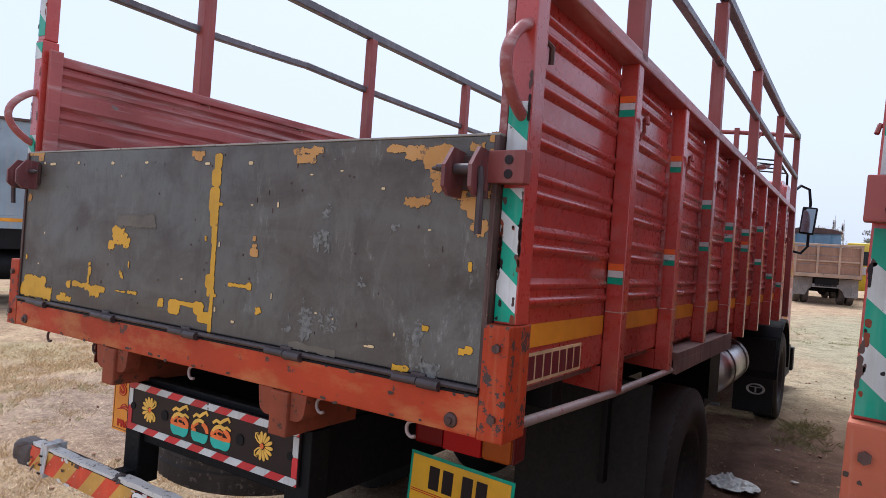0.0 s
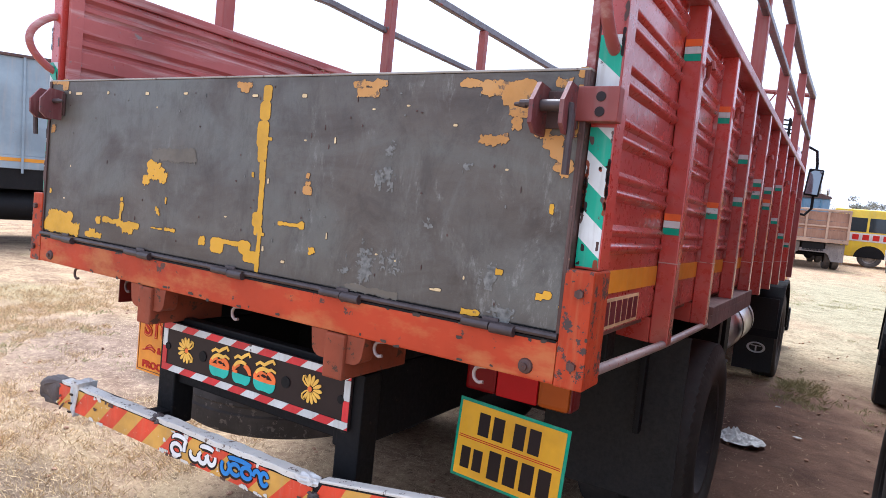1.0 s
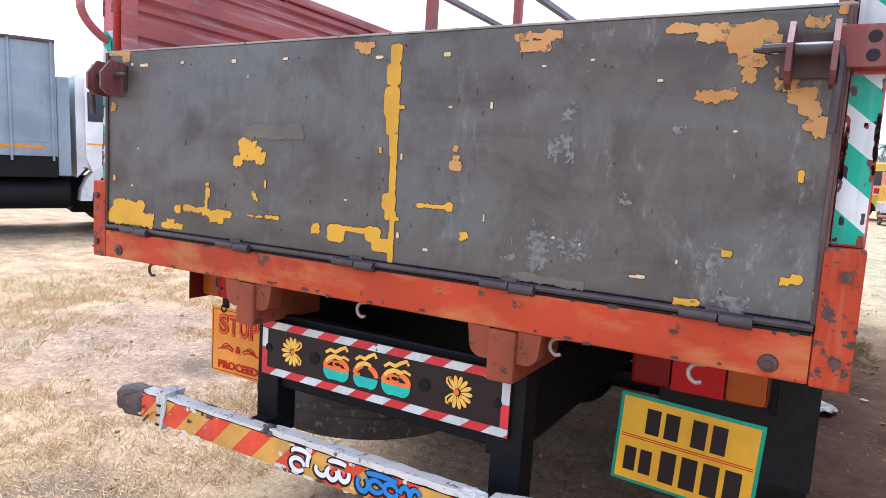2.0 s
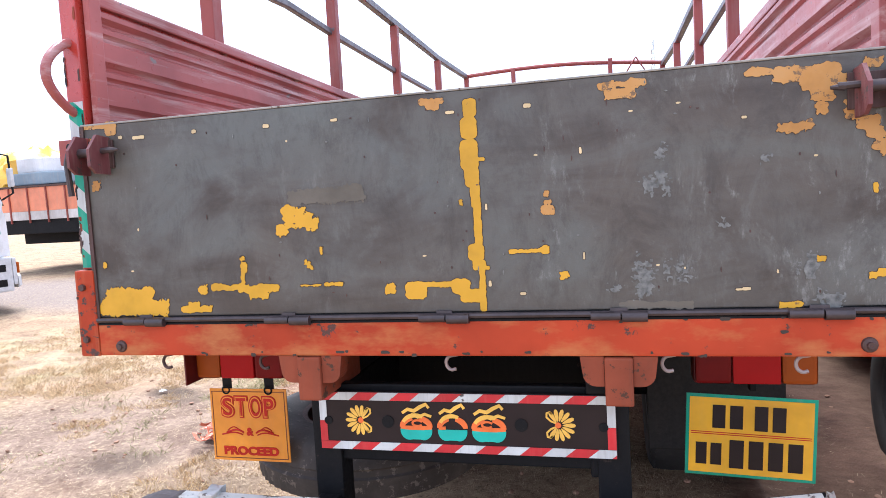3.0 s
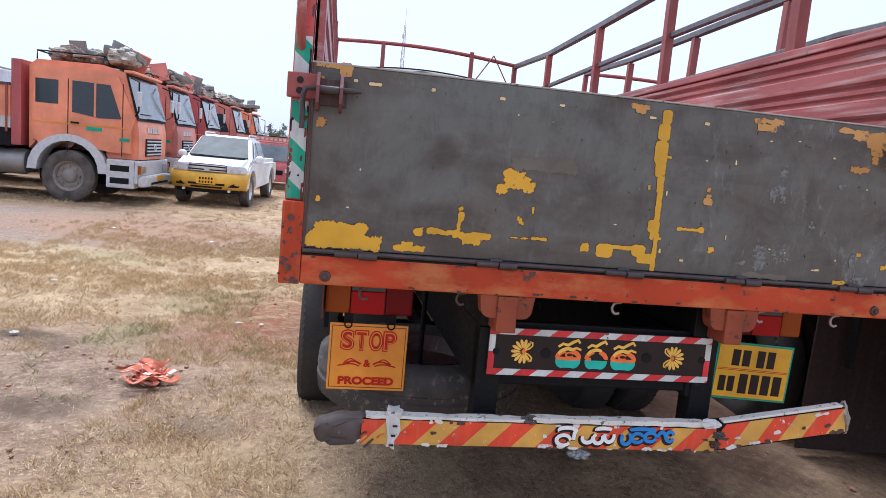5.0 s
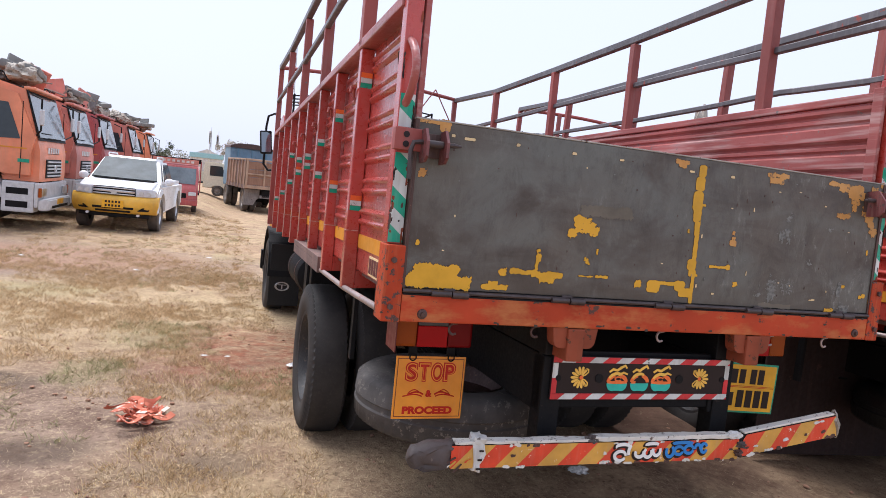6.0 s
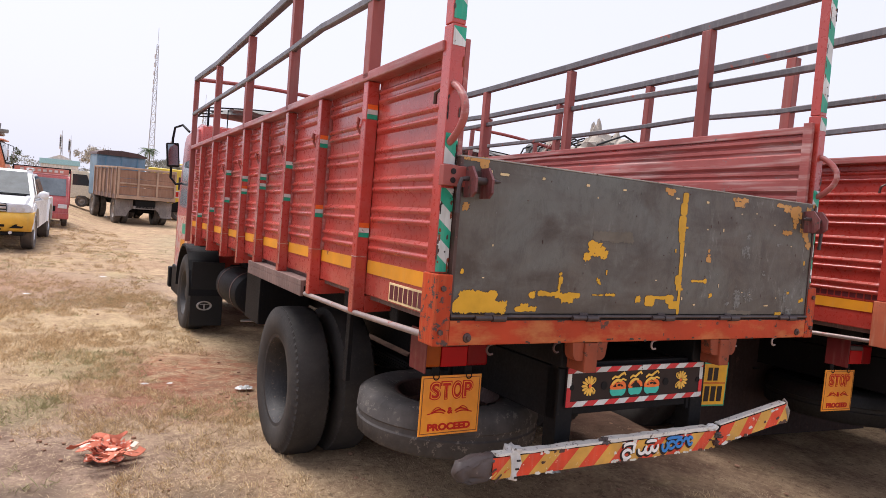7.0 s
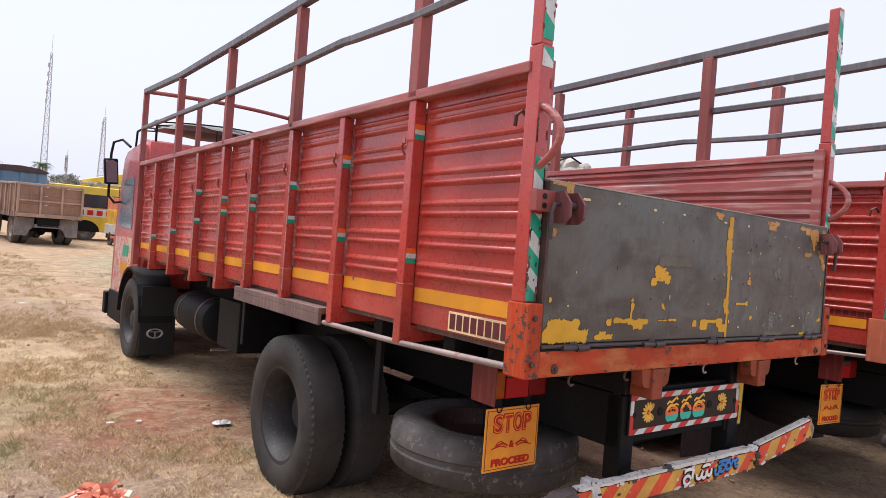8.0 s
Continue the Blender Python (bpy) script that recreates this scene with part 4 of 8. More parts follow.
    for group_no, (rows, mat, rough, rim) in enumerate(((stripe_flakes, YELLOW_OLD, 0.55, 0.0018), (left_flakes, YELLOW_OLD, 0.85, 0.0018), (right_flakes, YELLOW_OLD, 0.7, 0.0016), (top_flakes, OCHRE, 0.8, 0.0012), (corner_flakes, OCHRE, 0.8, 0.0012),
                                                      (pale_chips, CREAM, 0.35, 0.0015), (scuffs, PALE_SCUFF, 4.2, 0.0), (stains, STAIN, 0.8, 0.0))):
        for k, rects in enumerate(rows):
            seed = 11.3 * group_no + 1.7 * k
            bm = bmesh.new()
            torn(bm, rects, 0.0026 - 0.00003 * k, seed, rough)
            if not len(bm.faces):
                bm.free()
                continue
            flake = part("paint_flake" if group_no < 5 else "scuff", bm, mat, tr)
            if rim:
                bm = bmesh.new()
                torn(bm, rects, 0.0036, seed, rough, rim)
                part("flake_edge", bm, FLAKE_EDGE, flake)
    rng = random.Random(5)
    spots = [(rng.uniform(-1.0, 1.05), rng.uniform(1.39, 1.9)) for k in range(12)] + [(rng.triangular(-1.05, 1.08, 0.7), rng.uniform(1.385, 1.93)) for k in range(60)]
    for k, (cx, cz) in enumerate(spots):
        bm = bmesh.new()
        w, h = rng.choice(((0.0025, 0.005), (0.005, 0.0025), (0.003, 0.003))) if k < 12 else rng.choice(((0.002, 0.004), (0.004, 0.002), (0.003, 0.003), (0.0015, 0.007)))
        n = 9
        prism(bm, [(cx + w * (0.75 + 0.5 * rng.random()) * math.cos(2 * math.pi * j / n), cz + h * (0.75 + 0.5 * rng.random()) * math.sin(2 * math.pi * j / n)) for j in range(n)], 0.0027 - 0.00001 * k, 0.0039, 'y')
        part("chip", bm, CREAM if k < 12 else (PALE_SCUFF, STEEL_DARK, STEEL_DARK)[k % 3], tr)
    bm = bmesh.new()
    rod(bm, (-1.11, -0.004, 1.350), (1.11, -0.004, 1.350), 0.008, 8)
    part("hinge_rod", bm, BOLT, tr)
    boxes("gate_gap", [(-1.11, 1.11, 0.0035, 0.035, 1.3395, 1.3595), (-1.108, 1.108, -0.0052, 0.003, 1.3345, 1.3405)], BLACK, tr, 0.0, "dark grimy gap along the hinge")
    for hx in (-0.935, -0.455, 0.01, 0.47, 0.935):
        bm = bmesh.new()
        rod(bm, (hx - 0.07, -0.012, 1.345), (hx + 0.004, -0.012, 1.345), 0.011, 10)
        rod(bm, (hx + 0.008, -0.012, 1.343), (hx + 0.07, -0.012, 1.343), 0.0135, 10)
        cube(bm, hx - 0.022, hx + 0.022, -0.005, 0.002, 1.335, 1.365, 0.002)
        part("hinge", bm, BOLT, tr, "dark steel barrel hinge", smooth=True)
    boxes("rear_rail", [(-1.111, 1.111, -0.004, 0.10, 1.238, 1.339)], ORANGE_RED, tr, 0.006, "chipped orange-red rear cross rail")
    for x in (-1.03, 1.04):
        bm = bmesh.new()
        lathe(bm, [(-0.004, 0.019), (-0.010, 0.017), (-0.012, 0.009), (-0.018, 0.008), (-0.018, 0.001)], (x, 0.0, 1.268), 'y', 14)
        part("rail_bolt", bm, STEEL_DARK, tr, smooth=True)
    rail_rng = random.Random(23)
    for k in range(46):
        on_bracket = k % 5 == 0
        x = rail_rng.choice((-1, 1)) * rail_rng.uniform(1.118, 1.182) if on_bracket else rail_rng.uniform(-1.1, 1.1)
        z = rail_rng.choice((1.242, 1.246, 1.25, 1.30, 1.330, 1.334)) if not on_bracket else rail_rng.uniform(1.25, 1.50)
        bm = bmesh.new()
        ragged(bm, x, z, rail_rng.uniform(0.006, 0.026) * (0.5 if on_bracket else 1), rail_rng.uniform(0.004, 0.009), -0.0046 - 0.00003 * k if not on_bracket else -0.0066 - 0.00003 * k, 2.9 * k, 0.0028, 0.7)
        if len(bm.faces):
            part("chip", bm, FLAKE_EDGE, tr)
        else:
            bm.free()
    # latches
    for s in (-1, 1):
        latch = new("latch")
        latch.parent = tr
        for dx in (-0.006, 0.066):
            bm = bmesh.new()
            xx = s * (1.085 - dx)
            prism(bm, [(-0.004, 1.800), (-0.060, 1.802), (-0.084, 1.822), (-0.085, 1.872), (-0.050, 1.917), (0.002, 1.912)], xx - 0.005, xx + 0.005, 'x')
            part("latch_plate", bm, RUST_PLATE, latch)
        bm = bmesh.new()
        sweep(bm, [(s * 0.985, -0.035, 1.87), (s * 1.10, -0.035, 1.87), (s * 1.13, -0.04, 1.865), (s * 1.138, -0.04, 1.84), (s * 1.135, -0.035, 1.74)] if s < 0 else
              [(s * 0.97, -0.035, 1.872), (s * 1.075, -0.040, 1.872), (s * 1.098, -0.05, 1.865), (s * 1.102, -0.05, 1.84), (s * 1.10, -0.045, 1.715)], 0.0088, 8)
        rod(bm, (s * 0.955, -0.035, 1.870), (s * 0.985, -0.035, 1.870), 0.004, 8, 0.010)
        part("latch_bolt", bm, BOLT, latch, "bent dark steel bolt", smooth=True)
        bm = bmesh.new()
        rod(bm, (s * 1.026, -0.042, 1.866), (s * 1.085, -0.042, 1.866), 0.0135, 14)
        part("latch_sleeve", bm, BOLT, latch, "dark steel sleeve", smooth=True)
        boxes("latch_base", [(min(s * 1.0, s * 1.10), max(s * 1.0, s * 1.10), -0.005, 0.0025, 1.82, 1.905)], STEEL_DARK, latch, 0.002)
    # brackets below the rear rail
    for x in (-0.40, 0.465):
        boxes("tow_bracket", [(x - 0.036, x + 0.036, -0.012, 0.30, 1.108, 1.236)], RUST_RED, tr, 0.006)
        for e in (-1, 1):
            bm = bmesh.new()
            arc = [(x + e * (0.058 + 0.034 * math.sin(a)), 1.192 - 0.034 * math.cos(a)) for a in [math.pi / 2 * k / 5 for k in range(6)]]
            prism(bm, [(x + e * 0.037, 1.2375), (x + e * 0.037, 1.158)] + arc + [(x + e * 0.098, 1.2375)], 0.0, 0.055, 'y')
            part("gusset", bm, RUST_RED, tr)
    for x, s in ((-0.90, 1), (-0.565, 1), (0.01, 1), (0.585, 1), (0.90, 1)):
        hook(tr, x, 0.03, 1.24, s, 0.78, STEEL_DARK if x < -0.3 else PALE_PIPE)
    # dark cross plate, sign board
    boxes("cross_member", [(-0.46, 0.46, 0.13, 0.17, 0.88, 1.12)], BLACK, tr, 0.006)
    boxes("tool_box", [(-0.40, 0.40, 0.75, 1.15, 0.85, 1.19)], BLACK, tr, 0.01)
    board = boxes("name_board", [(-0.428, 0.455, 0.098, 0.108, 0.925, 1.105)], INK_BLACK, tr, 0.002, "black board edged with red and white tape, painted emblem and flowers")
    for z0, z1 in ((1.079, 1.103), (0.927, 0.951)):
        banded(board, "edge_tape", -0.426, 0.453, z0, z1, 0.0975, (RED_TAPE, WHITE_TAPE), 0.064, 0.03)
    for x0, x1 in ((-0.426, -0.403), (0.430, 0.453)):
        for k, mt in enumerate((RED_TAPE, WHITE_TAPE)):
            bm = bmesh.new()
            cube(bm, x0, x1, 0.0955, 0.0975, 0.952 + 0.063 * k, 1.014 + 0.063 * k)
            part("edge_tape", bm, mt, board)
    flower(board, -0.293, 0.0975, 1.018, 0.044, -1)
    flower(board, 0.296, 0.0975, 1.018, 0.044, 1)
    for x, r in ((-0.207, 0.019), (0.192, 0.019), (-0.398, 0.013), (0.42, 0.013)):
        bm = bmesh.new()
        prism(bm, [(x + r * math.cos(2 * math.pi * j / 16), 1.015 + r * math.sin(2 * math.pi * j / 16)) for j in range(16)], 0.0950, 0.0975, 'y')
        part("hole", bm, BLACK, board)
    for k, x in enumerate((-0.120, -0.010, 0.098)):
        glyph(board, x, 1.020, (0.104, 0.094, 0.106)[k], 0.115, 0.0975, (1, 0, -1)[k])
    # tail lamps
    for s in (-1, 1):
        x0, x1 = (-1.03, -0.68) if s < 0 else (0.69, 1.035)
        lamp = boxes("tail_lamp", [(x0, x1, 0.372, 0.45, 1.063, 1.192)], LAMP_SIDE, tr, 0.012, "red and amber tail lamp")
        a0 = (x0 + 0.004, x0 + 0.10) if s < 0 else (x1 - 0.10, x1 - 0.004)
        r0 = (x0 + 0.103, x0 + 0.235) if s < 0 else (x1 - 0.235, x1 - 0.103)
        d0 = (x0 + 0.238, x1 - 0.004) if s < 0 else (x0 + 0.004, x1 - 0.238)
        boxes("lens", [(*a0, 0.355, 0.3715, 1.068, 1.187)], LAMP_AMBER, lamp, 0.012)
        boxes("lens", [(*r0, 0.355, 0.3715, 1.068, 1.1575)], LAMP_RED, lamp, 0.004)
        boxes("lens", [(*r0, 0.355, 0.3715, 1.158, 1.187)], LENS_GREY, lamp, 0.004)
        boxes("lens", [(*d0, 0.357, 0.3715, 1.068, 1.187)], plain_dark_red, lamp, 0.010)
        boxes("lamp_bracket", [(x0 + 0.05, x1 - 0.05, 0.40, 0.43, 1.193, 1.30)], BLACK, tr, 0.003)
    # added plate, keeps the amber lens dark red in views from the left
    boxes("amber_cover", [(-1.0365, -1.0315, 0.30, 0.45, 1.055, 1.2375)], LAMP_SIDE, tr, 0.001, "added dark red plate covering the amber lens from the left")
    # stop plate
    stop = boxes("stop_plate", [(-1.0, -0.69, 0.385, 0.390, 0.752, 1.022)], PLATE_O, tr, 0.0015, "orange stop plate with red painted words")
    fr = bmesh.new()
    for c in ((-0.992, -0.698, 1.010, 1.0125), (-0.992, -0.698, 0.7615, 0.764)):
        cube(fr, c[0], c[1], 0.3835, 0.3849, c[2], c[3])
    for c in ((-0.992, -0.9895), (-0.7005, -0.698)):
        cube(fr, c[0], c[1], 0.3835, 0.3849, 0.7641, 1.0099)
    part("painted_line", fr, PLATE_LINE, stop)
    for x, ch in ((-0.9285, "S"), (-0.873, "T"), (-0.8155, "O"), (-0.7605, "P")):
        letter = lettering("letter", ch, x, 0.3835, 0.955, 0.084, 0.056, INK_RED, stop, bold=0.055)
        lettering("letter_gap", ch, x, 0.3820, 0.955, 0.0745, 0.0465, PLATE_O, letter, depth=0.0006, bold=0.032)
        lettering("letter_fill", ch, x, 0.3812, 0.955, 0.066, 0.039, INK_RED, letter, depth=0.0006, bold=0.012)
    lettering("word", "&", -0.845, 0.3835, 0.862, 0.030, 0.028, INK_RED, stop, bold=0.04)
    lettering("word", "PROCEED", -0.845, 0.3835, 0.790, 0.033, 0.222, INK_RED, stop, bold=0.05)
    for s in (-1, 1):
        bm = bmesh.new()
        sweep(bm, [(-0.845 + s * (0.025 + 0.07 * k / 8), 0.3835, 0.858 + 0.016 * math.sin(math.pi * k / 8) * (1 - k / 12)) for k in range(9)], 0.0036, 5)
        sweep(bm, [(-0.845 + s * (0.03 + 0.085 * k / 8), 0.3835, 0.850 + 0.012 * math.sin(math.pi * k / 8) * (1 - k / 12)) for k in range(9)], 0.0026, 5)
        sweep(bm, [(-0.845 + s * (0.04 + 0.05 * k / 8), 0.3835, 0.865 + 0.014 * math.sin(math.pi * k / 8)) for k in range(9)], 0.002, 5)
        part("scroll", bm, INK_RED, stop)
    for x in (-0.93, -0.76):
        bm = bmesh.new()
        lathe(bm, [(-0.002, 0.014), (0.0, 0.011), (0.002, 0.014), (0.0, 0.017), (-0.002, 0.014)], (x, 0.382, 1.018), 'y', 14)
        cube(bm, x - 0.018, x + 0.018, 0.392, 0.396, 1.0, 1.06)
        part("hanger_ring", bm, BLACK, stop)
    # registration plate: plain bars on yellow, green border
    np_m = pose(0.848, 0.385, 0.895, 0, 2.8, 0)
    bm = bmesh.new()
    cube(bm, -0.185, 0.185, 0, 0.004, -0.128, 0.128, 0.0015, np_m)
    num = part("registration_plate", bm, GREEN, tr, "yellow plate with green border and dark bars")
    bm = bmesh.new()
    cube(bm, -0.175, 0.175, -0.002, -0.0002, -0.118, 0.118, 0, np_m)
    part("plate_face", bm, PLATE_Y, num)
    for x0, x1, z, h, n in ((-0.115, -0.015, 0.06, 0.072, 2), (0.005, 0.105, 0.06, 0.076, 2), (-0.16, -0.075, -0.058, 0.068, 2), (-0.065, 0.155, -0.055, 0.088, 4)):
        w = (x1 - x0) / n
        for k in range(n):
            bm = bmesh.new()
            cube(bm, x0 + k * w + w * 0.13, x0 + (k + 1) * w - w * 0.13, -0.0035, -0.0021, z - h / 2, z + h / 2, 0.0, np_m)
            part("plate_bar", bm, INK_BLACK, num)
    for zz in (0.004, 0.010):
        bm = bmesh.new()
        cube(bm, -0.17, 0.17, -0.003, -0.0021, zz - 0.0012, zz + 0.0012, 0, np_m)
        part("plate_line", bm, INK_RED, num)
    # side registration strips, plain bars
    for s, y0, y1 in ((-1, 0.108, 0.535), (1, 0.108, 0.615)):
        bm = bmesh.new()
        cube(bm, min(s * 1.1185, s * 1.122), max(s * 1.1185, s * 1.122), y0, y1, 1.334, 1.417, 0.001)
        strip = part("side_registration", bm, CREAM, tr, "cream strip with dark bars on the sill")
        w = (y1 - y0 - 0.01) / 9
        for k in range(9):
            bm = bmesh.new()
            cube(bm, min(s * 1.122, s * 1.1235), max(s * 1.122, s * 1.1235), y0 + 0.008 + k * w, y0 + 0.008 + k * w + w * 0.78, 1.344, 1.408)
            part("plate_bar", bm, INK_MAROON, strip)
    # rear bumper bar with slanting tape
    bump_part = boxes("bumper_bar", [(-0.875, 0.445, -0.02, 0.045, 0.700, 0.792)], BLACK, tr, 0.006, "bent bumper bar with torn red and gold tape")
    for x0, x1, z1 in ((-0.86, -0.285, 0.803), (-0.272, 0.40, 0.810)):
        bm = bmesh.new()
        cube(bm, x0, x1, -0.024, 0.020, 0.7925, z1, 0.002)
        bmesh.ops.subdivide_edges(bm, edges=[e for e in bm.edges if e.calc_length() > 0.3], cuts=30)
        for v in bm.verts:
            v.co += Vector((0, 0.006 * noise.noise(v.co * 14), 0.004 * noise.noise(v.co * 19)))
        part("bumper_top", bm, CHIPPED_WHITE, bump_part, "chipped white strip along the top")
    banded(bump_part, "bumper_tape", -0.872, 0.443, 0.702, 0.788, -0.0205, (VERM_TAPE, GOLD_TAPE), 0.088, 0.085)
    bm = bmesh.new()
    cube(bm, -0.785, -0.745, -0.028, 0.05, 0.690, 0.818, 0.004)
    bmesh.ops.subdivide_edges(bm, edges=[e for e in bm.edges if e.calc_length() > 0.03], cuts=5)
    for v in bm.verts:
        v.co += Vector((0.022 * noise.noise(v.co * 21), 0.008 * noise.noise(v.co * 33), 0.012 * noise.noise(v.co * 27))) + Vector(((v.co.z - 0.75) * 0.12, 0, 0))
    tag = part("bumper_tag", bm, TORN_WHITE, bump_part, "crumpled white plastic band tied round the bar")
    for k in range(3):
        bm = bmesh.new()
        cube(bm, -0.776 + 0.004 * k, -0.760 + 0.004 * k, -0.042, -0.036, 0.702 + 0.034 * k, 0.708 + 0.034 * k)
        part("tag_bar", bm, INK_BLACK, tag)
    bm = bmesh.new()
    bmesh.ops.create_icosphere(bm, subdivisions=4, radius=1.0)
    for v in bm.verts:
        px = v.co.x
        u = math.copysign(abs(px) ** 0.55, px)
        wz = 0.053 * (0.70 + 0.30 * min(1.0, (u + 1) * 1.2))
        crease = 0.012 * noise.noise((px * 3.1, v.co.z * 2.2, 4.0)) + 0.006 * noise.noise(v.co * 7.0)
        v.co = Vector((-0.935 + 0.098 * u, 0.010 + 0.036 * math.copysign(abs(v.co.y) ** 0.6, v.co.y) + crease, 0.745 + 0.008 * u + wz * math.copysign(abs(v.co.z) ** 0.6, v.co.z) + crease * 0.8))
    part("bumper_end", bm, RUBBER_END, bump_part, "torn dark rubber end", smooth=True)
    torn_rng = random.Random(77)
    for k in range(7):
        x, z = -0.90 + 0.015 * k, 0.735 + torn_rng.uniform(-0.012, 0.03)
        bm = bmesh.new()
        ragged(bm, x, z, torn_rng.uniform(0.06, 0.095), torn_rng.uniform(0.005, 0.009), -0.0235 - 0.0006 * k, 3.3 * k, 0.004, 0.8, pose(x, 0, z, 0, torn_rng.uniform(-55, -15), 0) @ pose(-x, 0, -z))
        if len(bm.faces):
            part("torn_tape", bm, (GOLD_TAPE, STEEL_DARK, VERM_TAPE, CHIPPED_WHITE)[k % 4], bump_part)
        else:
            bm.free()
    for k in range(30):
        x, z = torn_rng.uniform(-0.72, 0.43), torn_rng.choice((0.704, 0.702, 0.708, 0.786, 0.745))
        bm = bmesh.new()
        ragged(bm, x, z, torn_rng.uniform(0.012, 0.05), torn_rng.uniform(0.005, 0.012), -0.0236 - 0.0001 * k, 5.1 * k, 0.003, 0.9)
        if len(bm.faces):
            part("torn_tape", bm, (CHIPPED_WHITE, STEEL_DARK, CHIPPED_WHITE)[k % 3], bump_part)
        else:
            bm.free()
    for x, y, z, w, mt in ((0.420, -0.012, 0.803, 0.045, TORN_WHITE), (0.455, -0.018, 0.765, 0.03, RUBBER_END), (-0.278, -0.010, 0.800, 0.028, RUBBER_END), (0.44, -0.022, 0.730, 0.022, STEEL_DARK)):
        bm = bmesh.new()
        bmesh.ops.create_icosphere(bm, subdivisions=3, radius=1.0)
        for v in bm.verts:
            n = 1 + 0.7 * noise.noise(v.co * 2.2 + Vector((x * 30, 0, 0)))
            v.co = Vector((x + v.co.x * w * n, y + v.co.y * 0.018 * n, z + v.co.z * 0.016 * n))
        part("crumpled_sheet", bm, mt, bump_part)
    seg = new("bumper_right")
    seg.parent = tr
    ang = pose(0.45, 0, 0.755, 0, -11, -4)
    for (rows, mt, nm) in (((0.0, 0.51, -0.02, 0.04, -0.052, 0.05), BLACK, "bar"), ((0.03, 0.50, -0.022, 0.016, 0.0505, 0.060), CHIPPED_WHITE, "bar_top")):
        bm = bmesh.new()
        cube(bm, *rows, 0.004, ang)
        part(nm, bm, mt, seg)
    for k in range(6):
        poly = clip([(k * 0.093 - 0.04, -0.045), (k * 0.093 + 0.053, -0.045), (k * 0.093 + 0.133, 0.046), (k * 0.093 + 0.04, 0.046)], 0, 0.505, -1)
        poly = clip(poly, 0, 0.005, 1)
        if len(poly) > 2:
            bm = bmesh.new()
            prism(bm, poly, -0.0225, -0.0205, 'y')
            bmesh.ops.transform(bm, matrix=ang, verts=bm.verts)
            part("tape", bm, (VERM_TAPE, GOLD_TAPE)[k % 2], seg)
    for k in range(12):
        x, z = torn_rng.uniform(0.03, 0.48), torn_rng.choice((-0.042, -0.040, 0.036, -0.01))
        bm = bmesh.new()
        ragged(bm, x, z, torn_rng.uniform(0.02, 0.07), torn_rng.uniform(0.008, 0.018), -0.0238 - 0.0001 * k, 4.7 * k, 0.004, 0.8, ang)
        if len(bm.faces):
            part("torn_tape", bm, (TORN_WHITE, STEEL_DARK)[k % 2], seg)
        else:
            bm.free()
    bm = bmesh.new()
    bmesh.ops.create_icosphere(bm, subdivisions=3, radius=1.0)
    for v in bm.verts:
        n = 1 + 0.4 * noise.noise(v.co * 1.7)
        v.co = ang @ Vector((0.512 + v.co.x * 0.018 * n, v.co.y * 0.028 * n, 0.008 + v.co.z * 0.058 * n))
    part("crumpled_end", bm, WORN_EDGE, seg, "crumpled bare metal end")
    seg.name = "bumper_end_bar"
    # painted signs on the tape: white ones shaded black, then blue ones
    white_signs = (bow(-0.150, 0.733, 0.026, 0.019, 0, 330), bow(-0.140, 0.770, 0.030, 0.010, 200, -10), bow(-0.098, 0.745, 0.014, 0.030, 100, 200), bow(-0.060, 0.742, 0.020, 0.016, 150, 390),
                   bow(-0.020, 0.742, 0.018, 0.018, 120, 400), bow(0.022, 0.752, 0.018, 0.022, 160, 380), bow(0.000, 0.774, 0.030, 0.007, 190, 20))
    blue_signs = (bow(0.088, 0.745, 0.018, 0.022, 140, 420), bow(0.132, 0.748, 0.022, 0.017, 20, 340), bow(0.182, 0.752, 0.022, 0.017, 0, 350), bow(0.226, 0.752, 0.014, 0.020, 180, 0), bow(0.258, 0.756, 0.015, 0.019, 20, 340),
                  bow(0.150, 0.776, 0.05, 0.006, 180, 10))
    for signs, mt in ((white_signs, INK_WHITE), (blue_signs, INK_BLUE)):
        for k, pts in enumerate(signs):
            bm = bmesh.new()
            stroke(bm, [(x - 0.004, z - 0.004) for x, z in pts], 0.026, -0.0226 - 0.00004 * k)
            shade = part("sign_shadow", bm, INK_BLACK, bump_part)
            bm = bmesh.new()
            stroke(bm, pts, 0.014, -0.0252 - 0.00004 * k)
            part("sign_stroke", bm, mt, shade)
    for x in (-0.415, 0.445):
        boxes("bumper_arm", [(x - 0.045, x + 0.045, 0.112, 0.20, 0.72, 1.10), (x - 0.035, x + 0.035, 0.046, 0.15, 0.715, 0.775)], BLACK, tr, 0.006)
    # spare wheel slung flat
    spare = new("spare_wheel")
    spare.parent = tr
    bm = bmesh.new()
    c = (-0.56, 0.89, 0.70)
    R, rr, h = 0.485, 0.285, 0.125
    lathe(bm, [(-h * 0.8, rr), (-h, rr + 0.09), (-h * 0.92, R - 0.04), (-h * 0.75, R - 0.008), (-0.02, R), (-0.012, R - 0.008), (0.012, R - 0.008), (0.02, R), (h * 0.75, R - 0.008), (h * 0.92, R - 0.04), (h, rr + 0.09), (h * 0.8, rr)], c, 'z', 128)
    for v in bm.verts:
        d = v.co - Vector(c)
        r = math.hypot(d.x, d.y)
        if R - 0.012 < r < R - 0.005 and abs(d.z) > 0.05 and round(math.atan2(d.y, d.x) / (math.pi / 64)) % 2:
            f = (r - 0.014) / r
            v.co = Vector((c[0] + d.x * f, c[1] + d.y * f, v.co.z))
